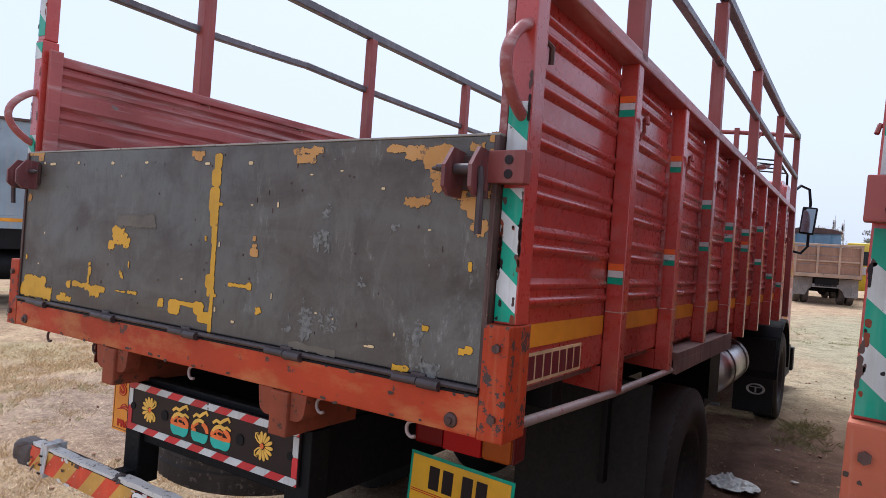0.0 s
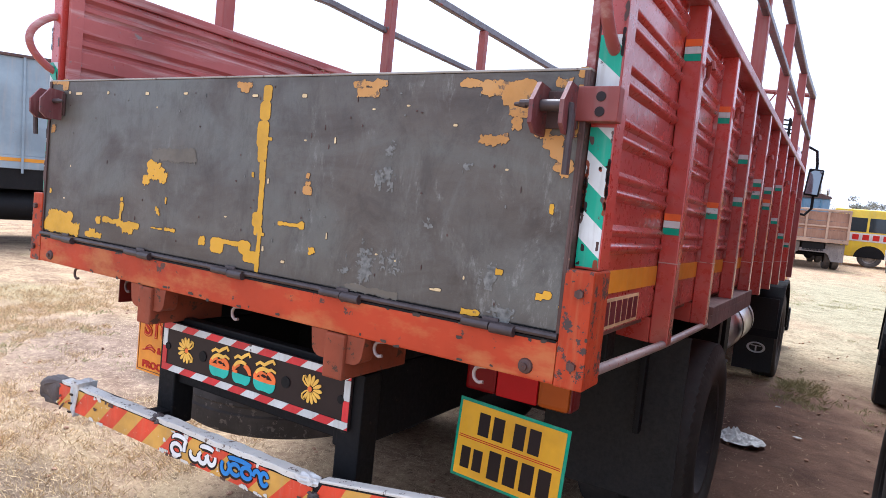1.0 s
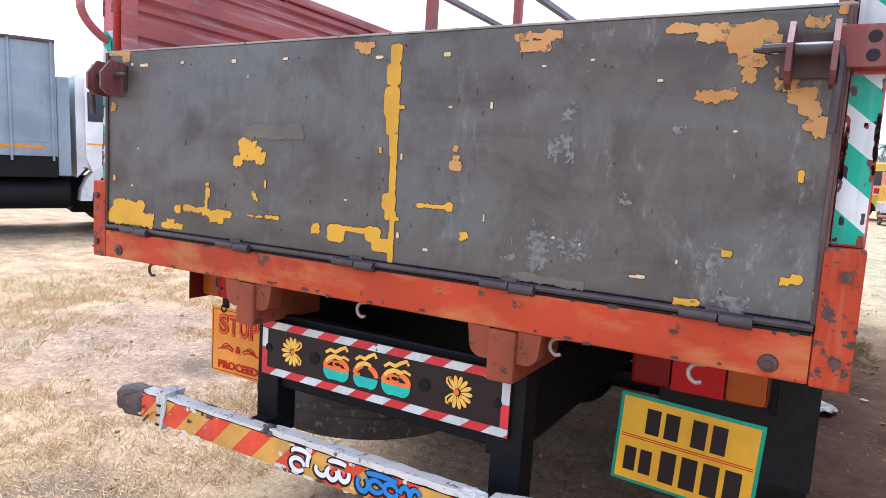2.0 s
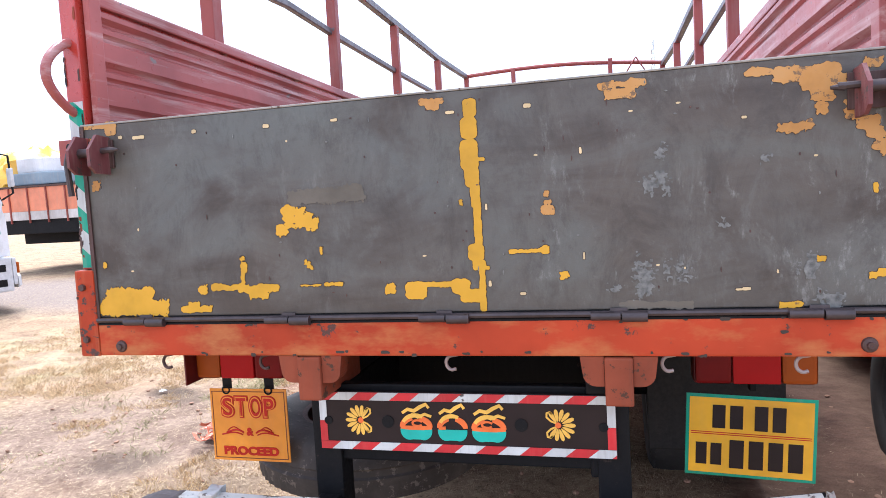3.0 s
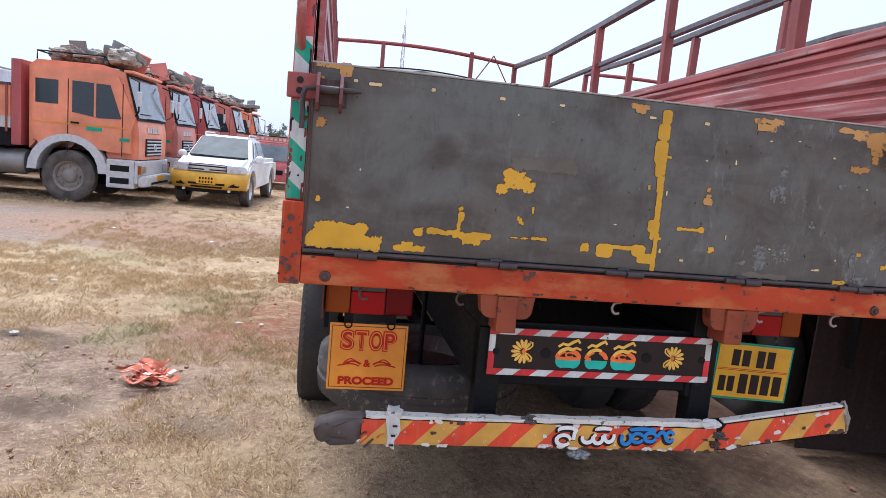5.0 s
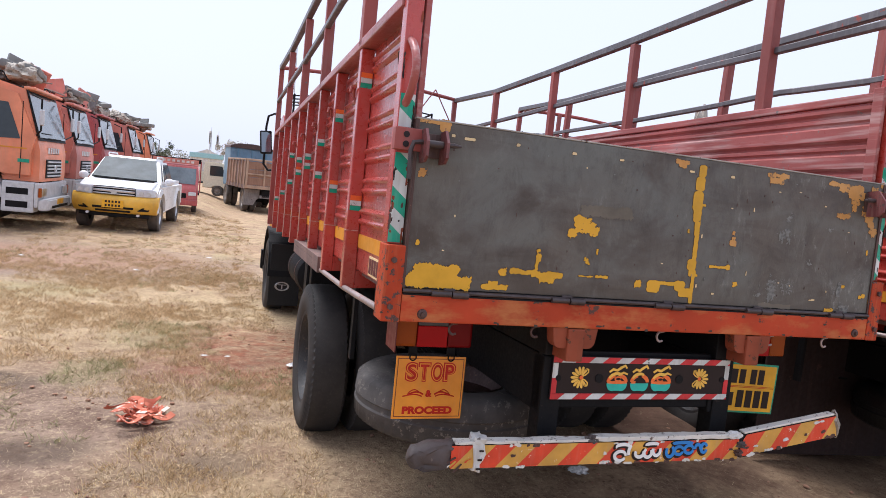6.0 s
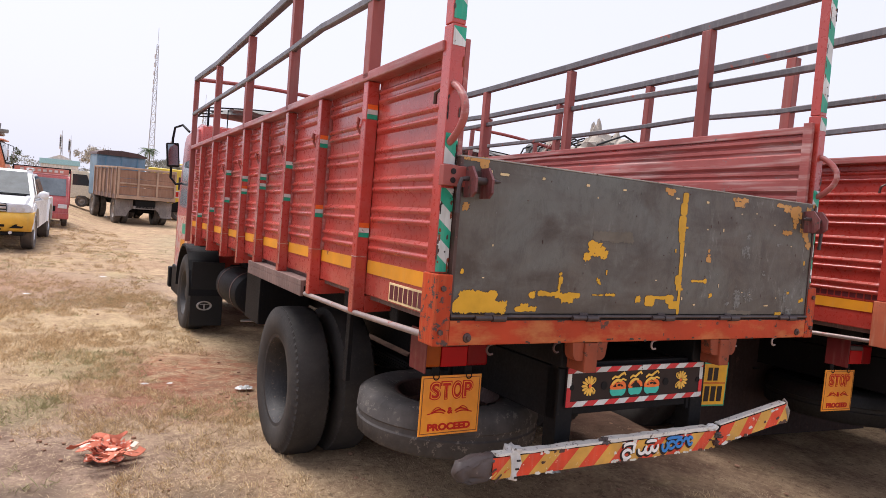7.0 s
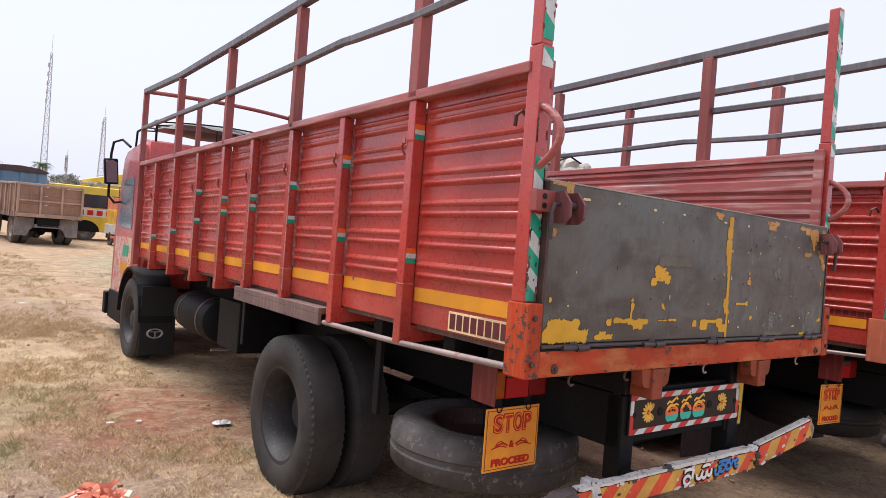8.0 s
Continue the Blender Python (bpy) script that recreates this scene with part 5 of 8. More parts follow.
    part("tyre", bm, TYRE_GREY, spare, "worn spare tyre lying flat", smooth=True)
    bm = bmesh.new()
    lathe(bm, [(-h * 0.7, rr), (h * 0.5, rr - 0.03), (h * 0.8, rr), (h * 0.84, rr + 0.008), (h * 0.8, rr - 0.012), (h * 0.2, rr - 0.05), (0.0, 0.12), (0.0, 0.001)], c, 'z', 36)
    part("rim", bm, STEEL_DARK, spare, "rusty rim", smooth=True)
    rod_bm = bmesh.new()
    rod(rod_bm, (c[0], c[1], 0.68), (c[0], c[1], 1.2), 0.012, 8)
    part("hanger_chain", rod_bm, BLACK, spare)
    # rear mud flap on one side
    boxes("rear_mud_flap", [(0.60, 1.17, 1.30, 1.315, 0.50, 1.20)], FLAP, tr, 0.004, "large black rubber mud flap")
    # cab
    build_cab(tr)
    # front arch of the cage
    bm = bmesh.new()
    sweep(bm, [(-1.157 + 2.314 * k / 12, FRONT_Y + 0.03, 3.205 - 0.065 * k / 12 + 0.06 * math.sin(math.pi * k / 12)) for k in range(13)], 0.024, 8)
    part("cage_arch", bm, CAGE, tr, smooth=True)
    for x in (-0.57, 0.57):
        boxes("cage_upright", [(x - 0.025, x + 0.025, FRONT_Y - 0.025, FRONT_Y + 0.025, 2.40, 3.24)], CAGE, tr, 0.004)
    for s in (1,):
        bm = bmesh.new()
        rod(bm, (0.57 + 0.04, FRONT_Y, 2.85), (0.86, FRONT_Y, 3.23), 0.008, 6)
        rod(bm, (0.86, FRONT_Y, 3.23), (1.12, FRONT_Y, 2.80), 0.008, 6)
        part("tie_rod", bm, CAGE, tr)
    boxes("headboard", [(-1.11, 1.11, FRONT_Y - 0.02, FRONT_Y + 0.02, 1.35, 2.40)], RED_IN, tr, 0.006, "red steel headboard")
    return tr


def build_cab(tr):
    prof = [(6.66, 0.95), (6.66, 2.58), (6.72, 2.69), (6.90, 2.73), (7.75, 2.68), (7.95, 2.58), (8.15, 1.75), (8.28, 1.55), (8.30, 0.75), (7.25, 0.75), (7.20, 0.95)]
    bm = bmesh.new()
    prism(bm, prof, -1.06, 1.06, 'x')
    bmesh.ops.bevel(bm, geom=[e for e in bm.edges if abs(e.verts[0].co.x - e.verts[1].co.x) < 1e-4], offset=0.05, segments=3, affect='EDGES')
    cab = part("cab", bm, RED, tr, "red truck cab", smooth=True)
    for s in (-1, 1):
        bm = bmesh.new()
        prism(bm, [(7.18, 1.62), (7.20, 2.28), (7.82, 2.26), (8.02, 1.66)], min(s * 1.061, s * 1.066), max(s * 1.061, s * 1.066), 'x')
        part("side_window", bm, GLASS_PALE, cab)
        for z0, z1, mt, y0, y1 in ((1.28, 1.42, GREEN, 7.25, 7.6), (1.05, 1.2, YELLOW, 7.3, 7.7)):
            bm = bmesh.new()
            cube(bm, min(s * 1.061, s * 1.065), max(s * 1.061, s * 1.065), y0, y1, z0, z1)
            part("door_sticker", bm, mt, cab)
        bm = bmesh.new()
        prism(bm, [(7.10, 0.80), (7.10, 1.52), (8.10, 1.52), (8.15, 0.80)], min(s * 1.0605, s * 1.0635), max(s * 1.0605, s * 1.0635), 'x')
        part("door_skirt", bm, PATTERNED, cab, "pale patterned lower door")
        bm = bmesh.new()
        sweep(bm, [(s * 1.03, 7.75, 2.70), (s * 1.10, 7.92, 2.80), (s * 1.19, 8.0, 2.76), (s * 1.21, 8.01, 2.60), (s * 1.21, 8.01, 2.05), (s * 1.14, 7.98, 1.96), (s * 1.05, 7.95, 1.98)], 0.017, 8)
        arm = part("mirror_arm", bm, BLACK, cab, smooth=True)
        bm = bmesh.new()
        cube(bm, -0.085, 0.085, -0.03, 0.04, -0.17, 0.17, 0.02, pose(s * 1.20, 7.99, 2.37, 0, s * 5, 0))
        part("mirror", bm, BLACK, arm, "black door mirror")
        bm = bmesh.new()
        cube(bm, -0.066, 0.066, -0.0035, 0.0035, -0.148, 0.148, 0, pose(s * 1.20, 7.955, 2.37, 0, s * 5, 0) @ pose(0, 0, 0, -3, 0, -s * 2))
        part("mirror_glass", bm, MIRROR, arm)
    bm = bmesh.new()
    for x in (-0.95, 0.95):
        sweep(bm, [(x, 6.75, 2.70), (x, 6.75, 2.95), (x, 7.8, 2.92), (x, 7.85, 2.68)], 0.014, 6)
    for y in (6.75, 7.1, 7.45, 7.8):
        sweep(bm, [(-0.95 + 0.19 * k, y, 2.935 + 0.07 * math.sin(math.pi * k / 10)) for k in range(11)], 0.010, 6)
    for k in range(9):
        rod(bm, (-0.95 + 0.2375 * k, 6.75, 2.70), (-0.95 + 0.2375 * k, 6.75, 2.94), 0.007, 6)
    part("roof_rack", bm, BLACK, cab, "black luggage rack")
    bm = bmesh.new()
    bmesh.ops.create_icosphere(bm, subdivisions=3, radius=1.0)
    for v in bm.verts:
        n = noise.noise(v.co * 2.3)
        v.co = Vector((v.co.x * 0.80, v.co.y * 0.46, max(-0.3, v.co.z) * 0.11)) * (1 + 0.22 * n) + Vector((-0.02, 7.25, 2.95))
    part("tarpaulin", bm, TARP, cab, "folded grey tarpaulin on the rack", smooth=True)
    boxes("front_bumper", [(-1.12, 1.12, 8.25, 8.42, 0.45, 0.75)], BLACK, tr, 0.02)
    for s in (-1, 1):
        bm = bmesh.new()
        pts = [(6.62 + 0.60 * math.cos(math.pi * k / 12), 0.62 + 0.58 * math.sin(math.pi * k / 12)) for k in range(13)]
        inner = [(6.62 + 0.57 * math.cos(math.pi * k / 12), 0.62 + 0.55 * math.sin(math.pi * k / 12)) for k in range(12, -1, -1)]
        prism(bm, pts + inner, min(s * 0.80, s * 1.16), max(s * 0.80, s * 1.16), 'x')
        part("front_mudguard", bm, BLACK, tr)
        boxes("cab_step", [(min(s * 0.80, s * 1.09), max(s * 0.80, s * 1.09), 7.35, 8.2, 0.42, 0.80)], BLACK, tr, 0.02)


PLATE_LINE = plain("brown_line_paint", (0.16, 0.04, 0.02), 0.6)
plain_dark_red = plain("dark_red_lens", (0.16, 0.003, 0.004), 0.35, var=0.1)
for lens_mat in (LAMP_RED, LAMP_AMBER, plain_dark_red):
    lens_mat.node_tree.nodes["Principled BSDF"].inputs["Specular IOR Level"].default_value = 0.15
LAMP_SIDE = paint("dark_red_lamp_housing", (0.13, 0.010, 0.010), 0.45, wear=(0.12, 0.03, 0.02), wear_at=0.64, dust_amt=0.15)
LENS_GREY = plain("clear_reversing_lens", (0.05, 0.048, 0.052), 0.35, var=0.2)
PATTERNED = paint("patterned_door_film", (0.60, 0.42, 0.38), 0.45, wear=(0.52, 0.09, 0.08), wear_at=0.53, dust=(0.72, 0.48, 0.10), dust_amt=0.7, scale=1.4, streak=False)
FADED = paint("faded_dusty_orange", (0.46, 0.11, 0.05), 0.6, wear=(0.15, 0.08, 0.06), wear_at=0.63, dust=(0.5, 0.33, 0.22), dust_amt=0.6, scale=1.5)
# dark red-brown colour that carries the shade under the neighbour
UNDERBODY_SHADE = paint("red_brown_shade_sheet", (0.024, 0.011, 0.009), 0.85, wear=(0.06, 0.028, 0.021), wear_at=0.62, dust=(0.06, 0.028, 0.021), dust_amt=0.4)
TARP = paint("grey_tarpaulin", (0.20, 0.20, 0.19), 0.8, wear=(0.3, 0.28, 0.25), wear_at=0.66, dust=(0.35, 0.3, 0.25), dust_amt=0.4, scale=2)
MIRROR, _nt, _b = node_mat("mirror_glass")
_b.inputs["Base Color"].default_value = (0.20, 0.22, 0.24, 1)
_b.inputs["Metallic"].default_value = 1.0
_b.inputs["Roughness"].default_value = 0.04

truck = build_truck(pose(0, -0.045, 0, -1.75, 0, 0))
neighbour = copy_thing(truck, pose(2.975, -0.152, -0.102, -1.75, 1.8, -1.8))
# the neighbour's spare hangs further in, blacked over to put underbody shade into its colour
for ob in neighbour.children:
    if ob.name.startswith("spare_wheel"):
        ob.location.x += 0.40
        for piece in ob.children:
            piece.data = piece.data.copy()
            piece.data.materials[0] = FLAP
# added wide sheet, dark in place of the shade behind the spare
boxes("shade_sheet", [(-1.16, 1.16, 1.36, 1.375, 0.24, 1.20)], UNDERBODY_SHADE, neighbour, 0.003, "added dark red-brown sheet standing in for underbody shade")
for ob in neighbour.children:
    if ob.name.startswith("stop_plate"):
        ob.location.x -= 0.115
    # its registration is lettered straight on the red sheet, above the yellow band
    if ob.name.startswith("side_registration"):
        ob.location.z += 0.165
        ob.data = ob.data.copy()
        ob.data.materials[0] = RED

# its near corner bracket is faded and dusty
for ob in neighbour.children:
    if ob.name.startswith("corner_bracket") and ob.data.vertices[0].co.x < 0:
        ob.data = ob.data.copy()
        ob.data.materials[0] = FADED

# ---- ground ----
def ground_material():
    m, nt, b = node_mat("dry_grass_and_red_soil")
    co = nt.nodes.new("ShaderNodeTexCoord").outputs["Object"]
    sep = nt.nodes.new("ShaderNodeSeparateXYZ")
    nt.links.new(co, sep.inputs[0])
    x, y = sep.outputs[0], sep.outputs[1]

    def op(kind, a, b2):
        n = nt.nodes.new("ShaderNodeMath")
        n.operation = kind
        n.use_clamp = kind == 'MULTIPLY'
        for s, v in ((n.inputs[0], a), (n.inputs[1], b2)):
            if isinstance(v, (int, float)):
                s.default_value = v
            else:
                nt.links.new(v, s)
        return n.outputs[0]

    def blob(cx, cy, rx, ry):
        dx = op('DIVIDE', op('SUBTRACT', x, cx), rx)
        dy = op('DIVIDE', op('SUBTRACT', y, cy), ry)
        d = op('ADD', op('POWER', dx, 2.0), op('POWER', dy, 2.0))
        return ramp(nt, op('ADD', d, op('MULTIPLY', op('SUBTRACT', broad, 0.5), 2.4)), 0.3, 1.2, 1, 0)
    broad = noise_node(nt, 0.55, 6, 0.62, co)
    mid = noise_node(nt, 2.6, 7, 0.7, co)
    fine = noise_node(nt, 22, 7, 0.75, co)
    clump = noise_node(nt, 6.5, 6, 0.7, co, stretch=(1, 1.6, 1), distortion=0.6)
    straw = noise_node(nt, 70, 5, 0.7, co, stretch=(1.0, 0.35, 1))
    speck = noise_node(nt, 45, 4, 0.8, co, distortion=0.8)
    # straw-covered yard
    c = mixc(nt, ramp(nt, mid, 0.36, 0.62), (0.25, 0.160, 0.106), (0.51, 0.372, 0.232))
    c = mixc(nt, ramp(nt, broad, 0.50, 0.62, 0, 0.55), c, (0.36, 0.235, 0.15))
    c = mixc(nt, ramp(nt, noise_node(nt, 0.9, 5, 0.6, co, stretch=(1, 1, 1), distortion=0.5), 0.56, 0.70, 0, 0.45), c, (0.36, 0.33, 0.15))
    c = mixc(nt, op('MULTIPLY', blob(2.9, 16.0, 3.4, 12.0), 0.85), c, mixc(nt, ramp(nt, mid, 0.36, 0.62), (0.22, 0.205, 0.125), (0.36, 0.335, 0.22)))
    c = mixc(nt, op('MULTIPLY', blob(-9.0, 9.4, 8.5, 2.6), 0.9), c, (0.26, 0.212, 0.19))
    c = mixc(nt, op('MULTIPLY', blob(-4.3, 9.6, 2.6, 1.7), 0.8), c, (0.36, 0.21, 0.14))
    c = mixc(nt, op('MULTIPLY', blob(-3.2, 5.9, 3.4, 1.9), 0.6), c, mixc(nt, ramp(nt, mid, 0.36, 0.62), (0.42, 0.31, 0.18), (0.66, 0.52, 0.32)))
    # trodden brown soil
    bare = mixc(nt, ramp(nt, mid, 0.36, 0.64), (0.195, 0.130, 0.10), (0.365, 0.265, 0.205))
    c = mixc(nt, op('MULTIPLY', blob(-3.2, 2.1, 1.9, 1.45), 0.9), c, bare)
    c = mixc(nt, op('MULTIPLY', blob(-2.1, 3.3, 0.8, 0.5), 0.7), c, (0.26, 0.15, 0.105))
    c = mixc(nt, ramp(nt, fine, 0.54, 0.68, 0, 0.7), c, (0.68, 0.54, 0.34))
    c = mixc(nt, ramp(nt, fine, 0.46, 0.34, 0, 0.8), c, (0.12, 0.078, 0.048))
    c = mixc(nt, ramp(nt, straw, 0.58, 0.70, 0, 0.5), c, (0.70, 0.57, 0.36))
    # red-brown lane between the two trucks, darker on the first truck's side
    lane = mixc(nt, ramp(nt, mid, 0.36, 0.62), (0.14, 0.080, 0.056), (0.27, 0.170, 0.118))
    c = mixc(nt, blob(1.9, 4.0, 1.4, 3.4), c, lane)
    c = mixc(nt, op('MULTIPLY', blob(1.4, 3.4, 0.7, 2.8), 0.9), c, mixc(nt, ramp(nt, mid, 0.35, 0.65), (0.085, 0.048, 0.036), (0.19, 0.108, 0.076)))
    for gx, gy, rx, ry in ((-6.4, 2.6, 1.1, 0.55), (-2.2, 4.6, 0.6, 0.7), (-2.6, 3.3, 0.3, 0.5), (-3.9, 6.8, 1.0, 0.6)):
        c = mixc(nt, op('MULTIPLY', blob(gx, gy, rx, ry), ramp(nt, fine, 0.35, 0.6, 0.1, 0.45)), c, (0.25, 0.265, 0.125))
    c = mixc(nt, op('MULTIPLY', blob(-3.33, 3.15, 0.30, 0.16), 0.8), c, (0.07, 0.05, 0.04))
    for gx, gy, rx, ry in ((-1.6, 0.1, 0.55, 0.4), (-1.75, 1.40, 0.40, 0.24), (-2.56, 1.68, 0.34, 0.22), (-3.1, 3.0, 0.3, 0.2)):
        c = mixc(nt, op('MULTIPLY', blob(gx, gy, rx, ry), 0.65), c, (0.11, 0.082, 0.062))
    red = op('MULTIPLY', blob(-1.40, 4.0, 0.95, 1.45), ramp(nt, noise_node(nt, 4.5, 7, 0.8, co, distortion=0.6), 0.40, 0.58, 0.08, 0.95))
    c = mixc(nt, red, c, mixc(nt, ramp(nt, clump, 0.35, 0.65), (0.19, 0.066, 0.040), (0.36, 0.145, 0.085)))
    c = mixc(nt, ramp(nt, clump, 0.44, 0.34, 0, 0.45), c, (0.16, 0.105, 0.068))
    c = mixc(nt, ramp(nt, speck, 0.42, 0.30, 0, 0.7), c, (0.10, 0.064, 0.044))
    c = mixc(nt, 1.0, c, (0.92, 0.91, 0.90), 'MULTIPLY')
    nt.links.new(c, b.inputs["Base Color"])
    b.inputs["Roughness"].default_value = 0.95
    b.inputs["Specular IOR Level"].default_value = 0.15
    h = op('ADD', op('MULTIPLY', fine, 0.6), op('MULTIPLY', straw, 0.4))
    bump(nt, b, h, 0.9, 0.04)
    return m


def axis_steps(lo, hi, near_lo, near_hi, step, far_step):
    out, v = [], near_lo
    while v < near_hi:
        out.append(v)
        v += step
    a, s = near_lo, step
    while a > lo:
        s = min(s * 1.35, far_step)
        a -= s
        out.insert(0, a)
    a, s = near_hi, step
    while a < hi:
        out.append(a)
        s = min(s * 1.35, far_step)
        a += s
    out.append(max(a, hi))
    return out


xs = axis_steps(-900, 900, -9, 5, 0.16, 200)
ys = axis_steps(-60, 1500, -4, 14, 0.16, 200)
gv = [(x, y, ground_z(x, y) + (0.02 * noise.noise((x * 3, y * 3, 1.0)) if -9 <= x <= 5 and -4 <= y <= 14 else 0)) for y in ys for x in xs]
nx = len(xs)
gf = [(j * nx + i, j * nx + i + 1, (j + 1) * nx + i + 1, (j + 1) * nx + i) for j in range(len(ys) - 1) for i in range(nx - 1)]
gm = bpy.data.meshes.new("ground")
gm.from_pydata(gv, [], gf)
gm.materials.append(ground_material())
gm.polygons.foreach_set("use_smooth", [True] * len(gm.polygons))
tagged(new("ground", gm), "dry straw-coloured grass and reddish bare earth", "ground", kind="structure")

# ---- other vehicles ----
ORANGE_CAB = paint("orange_cab_paint", (0.80, 0.27, 0.14), 0.38, wear=(0.2, 0.1, 0.07), wear_at=0.73, dust=(0.5, 0.3, 0.2), dust_amt=0.3, scale=0.7)
RED_CAB = paint("dusty_red_cab_paint", (0.60, 0.20, 0.15), 0.45, wear=(0.15, 0.1, 0.08), wear_at=0.7, dust=(0.45, 0.3, 0.25), dust_amt=0.4, scale=0.7)
GREY_PLASTIC = plain("grey_plastic", (0.54, 0.545, 0.55), 0.5)
WHITE_PAINT = paint("white_vehicle_paint", (0.74, 0.75, 0.76), 0.3, wear=(0.5, 0.47, 0.42), wear_at=0.75, dust=(0.6, 0.55, 0.48), dust_amt=0.25, scale=0.6)
OFFWHITE = paint("dusty_white_paint", (0.62, 0.58, 0.54), 0.5, wear=(0.3, 0.2, 0.15), wear_at=0.68, dust=(0.4, 0.3, 0.24), dust_amt=0.5)
YELLOW_CAR = paint("yellow_bumper_paint", (0.82, 0.47, 0.06), 0.35, wear=(0.4, 0.3, 0.1), wear_at=0.76, dust_amt=0.15)
YELLOW_BUS = paint("yellow_bus_paint", (0.80, 0.55, 0.04), 0.4, wear=(0.4, 0.3, 0.1), wear_at=0.75, dust_amt=0.2, scale=0.4)
MAROON = paint("maroon_paint", (0.44, 0.09, 0.09), 0.4, wear=(0.2, 0.1, 0.1), wear_at=0.72, dust_amt=0.35, scale=0.7)
BLUE_GREY = paint("blue_grey_body", (0.25, 0.32, 0.37), 0.5, wear=(0.2, 0.13, 0.09), wear_at=0.66, dust=(0.36, 0.33, 0.3), dust_amt=0.5, scale=0.7)
BLUE_SHEET = paint("blue_sheet", (0.12, 0.26, 0.36), 0.6, wear=(0.3, 0.3, 0.3), wear_at=0.68, dust_amt=0.3, scale=0.5)
BROWN_BOARD = paint("brown_planks", (0.29, 0.16, 0.105), 0.75, wear=(0.12, 0.08, 0.06), wear_at=0.66, dust=(0.38, 0.28, 0.2), dust_amt=0.5)
BUNDLE = paint("tarpaulin_bundle", (0.27, 0.22, 0.18), 0.85, wear=(0.10, 0.08, 0.07), wear_at=0.58, dust=(0.42, 0.37, 0.32), dust_amt=0.6, scale=2.5)
BUNDLE_PALE = paint("beige_tarpaulin", (0.36, 0.32, 0.27), 0.85, wear=(0.24, 0.18, 0.14), wear_at=0.58, dust=(0.50, 0.45, 0.39), dust_amt=0.5, scale=2.5)
STAKE = paint("red_brown_stake", (0.28, 0.06, 0.04), 0.6, wear=(0.1, 0.07, 0.06), wear_at=0.62, dust_amt=0.3)
PALE_SHEET = paint("pale_tarpaulin", (0.70, 0.70, 0.70), 0.6, wear=(0.35, 0.36, 0.38), wear_at=0.64, dust=(0.5, 0.48, 0.45), dust_amt=0.4, scale=0.7)
BROWN_POST = paint("pale_brown_posts", (0.40, 0.27, 0.19), 0.7, wear=(0.2, 0.12, 0.09), wear_at=0.62, dust_amt=0.4)
BLUE_CAB = paint("faded_blue_cab", (0.16, 0.27, 0.36), 0.5, wear=(0.08, 0.07, 0.07), wear_at=0.66, dust_amt=0.3)
CREAM_CAR = plain("cream_vehicle_paint", (0.72, 0.66, 0.52), 0.4)


def lump(name, parent, c, size, mat, seed, label="", rough=0.35):
    bm = bmesh.new()
    bmesh.ops.create_icosphere(bm, subdivisions=4, radius=1.0)
    for v in bm.verts:
        n = noise.noise(v.co * 2.0 + Vector((seed, 0, 0))) + 0.5 * noise.noise(v.co * 5.0 + Vector((0, seed, 0))) + 0.25 * noise.noise(v.co * 11.0 + Vector((0, 0, seed)))
        p = v.co * (1 + rough * n)
        v.co = Vector(c) + Vector((p.x * size[0], p.y * size[1], max(p.z, -0.5) * size[2]))
    return part(name, bm, mat, parent, label, smooth=True)


def simple_wheel(parent, x, y, z, R, w, s, rim):
    """A wheel on an axle along x; s: the outer side."""
    wheel = new("wheel")
    wheel.parent = parent
    bm = bmesh.new()
    h = w / 2
    lathe(bm, [(-h * 0.8, R * 0.58), (-h, R * 0.72), (-h * 0.95, R * 0.93), (-h * 0.75, R), (h * 0.75, R), (h * 0.95, R * 0.93), (h, R * 0.72), (h * 0.8, R * 0.58)], (x, y, z), 'x', 36)
    part("tyre", bm, TYRE_DUSTY, wheel, smooth=True)
    bm = bmesh.new()
    lathe(bm, [(s * h * 0.8, R * 0.58), (s * h * 0.6, R * 0.52), (s * h * 0.1, R * 0.48), (s * h * 0.15, R * 0.30), (s * h * 0.5, R * 0.24), (s * h * 0.7, R * 0.16), (s * h * 0.7, 0.001)], (x, y, z), 'x', 28)
    for k in range(8):
        a = 2 * math.pi * k / 8
        rod(bm, (x + s * h * 0.1, y + R * 0.38 * math.cos(a), z + R * 0.38 * math.sin(a)), (x + s * h * 0.45, y + R * 0.38 * math.cos(a), z + R * 0.38 * math.sin(a)), R * 0.04, 6)
    part("rim", bm, rim, wheel, smooth=True)
    return wheel


TYRE_DUSTY, _nt, _b = node_mat("pale_dusty_rubber")
_nt.links.new(mixc(_nt, ramp(_nt, noise_node(_nt, 4, 5, 0.6), 0.35, 0.7), (0.06, 0.052, 0.047), (0.16, 0.135, 0.115)), _b.inputs["Base Color"])
_b.inputs["Roughness"].default_value = 0.9


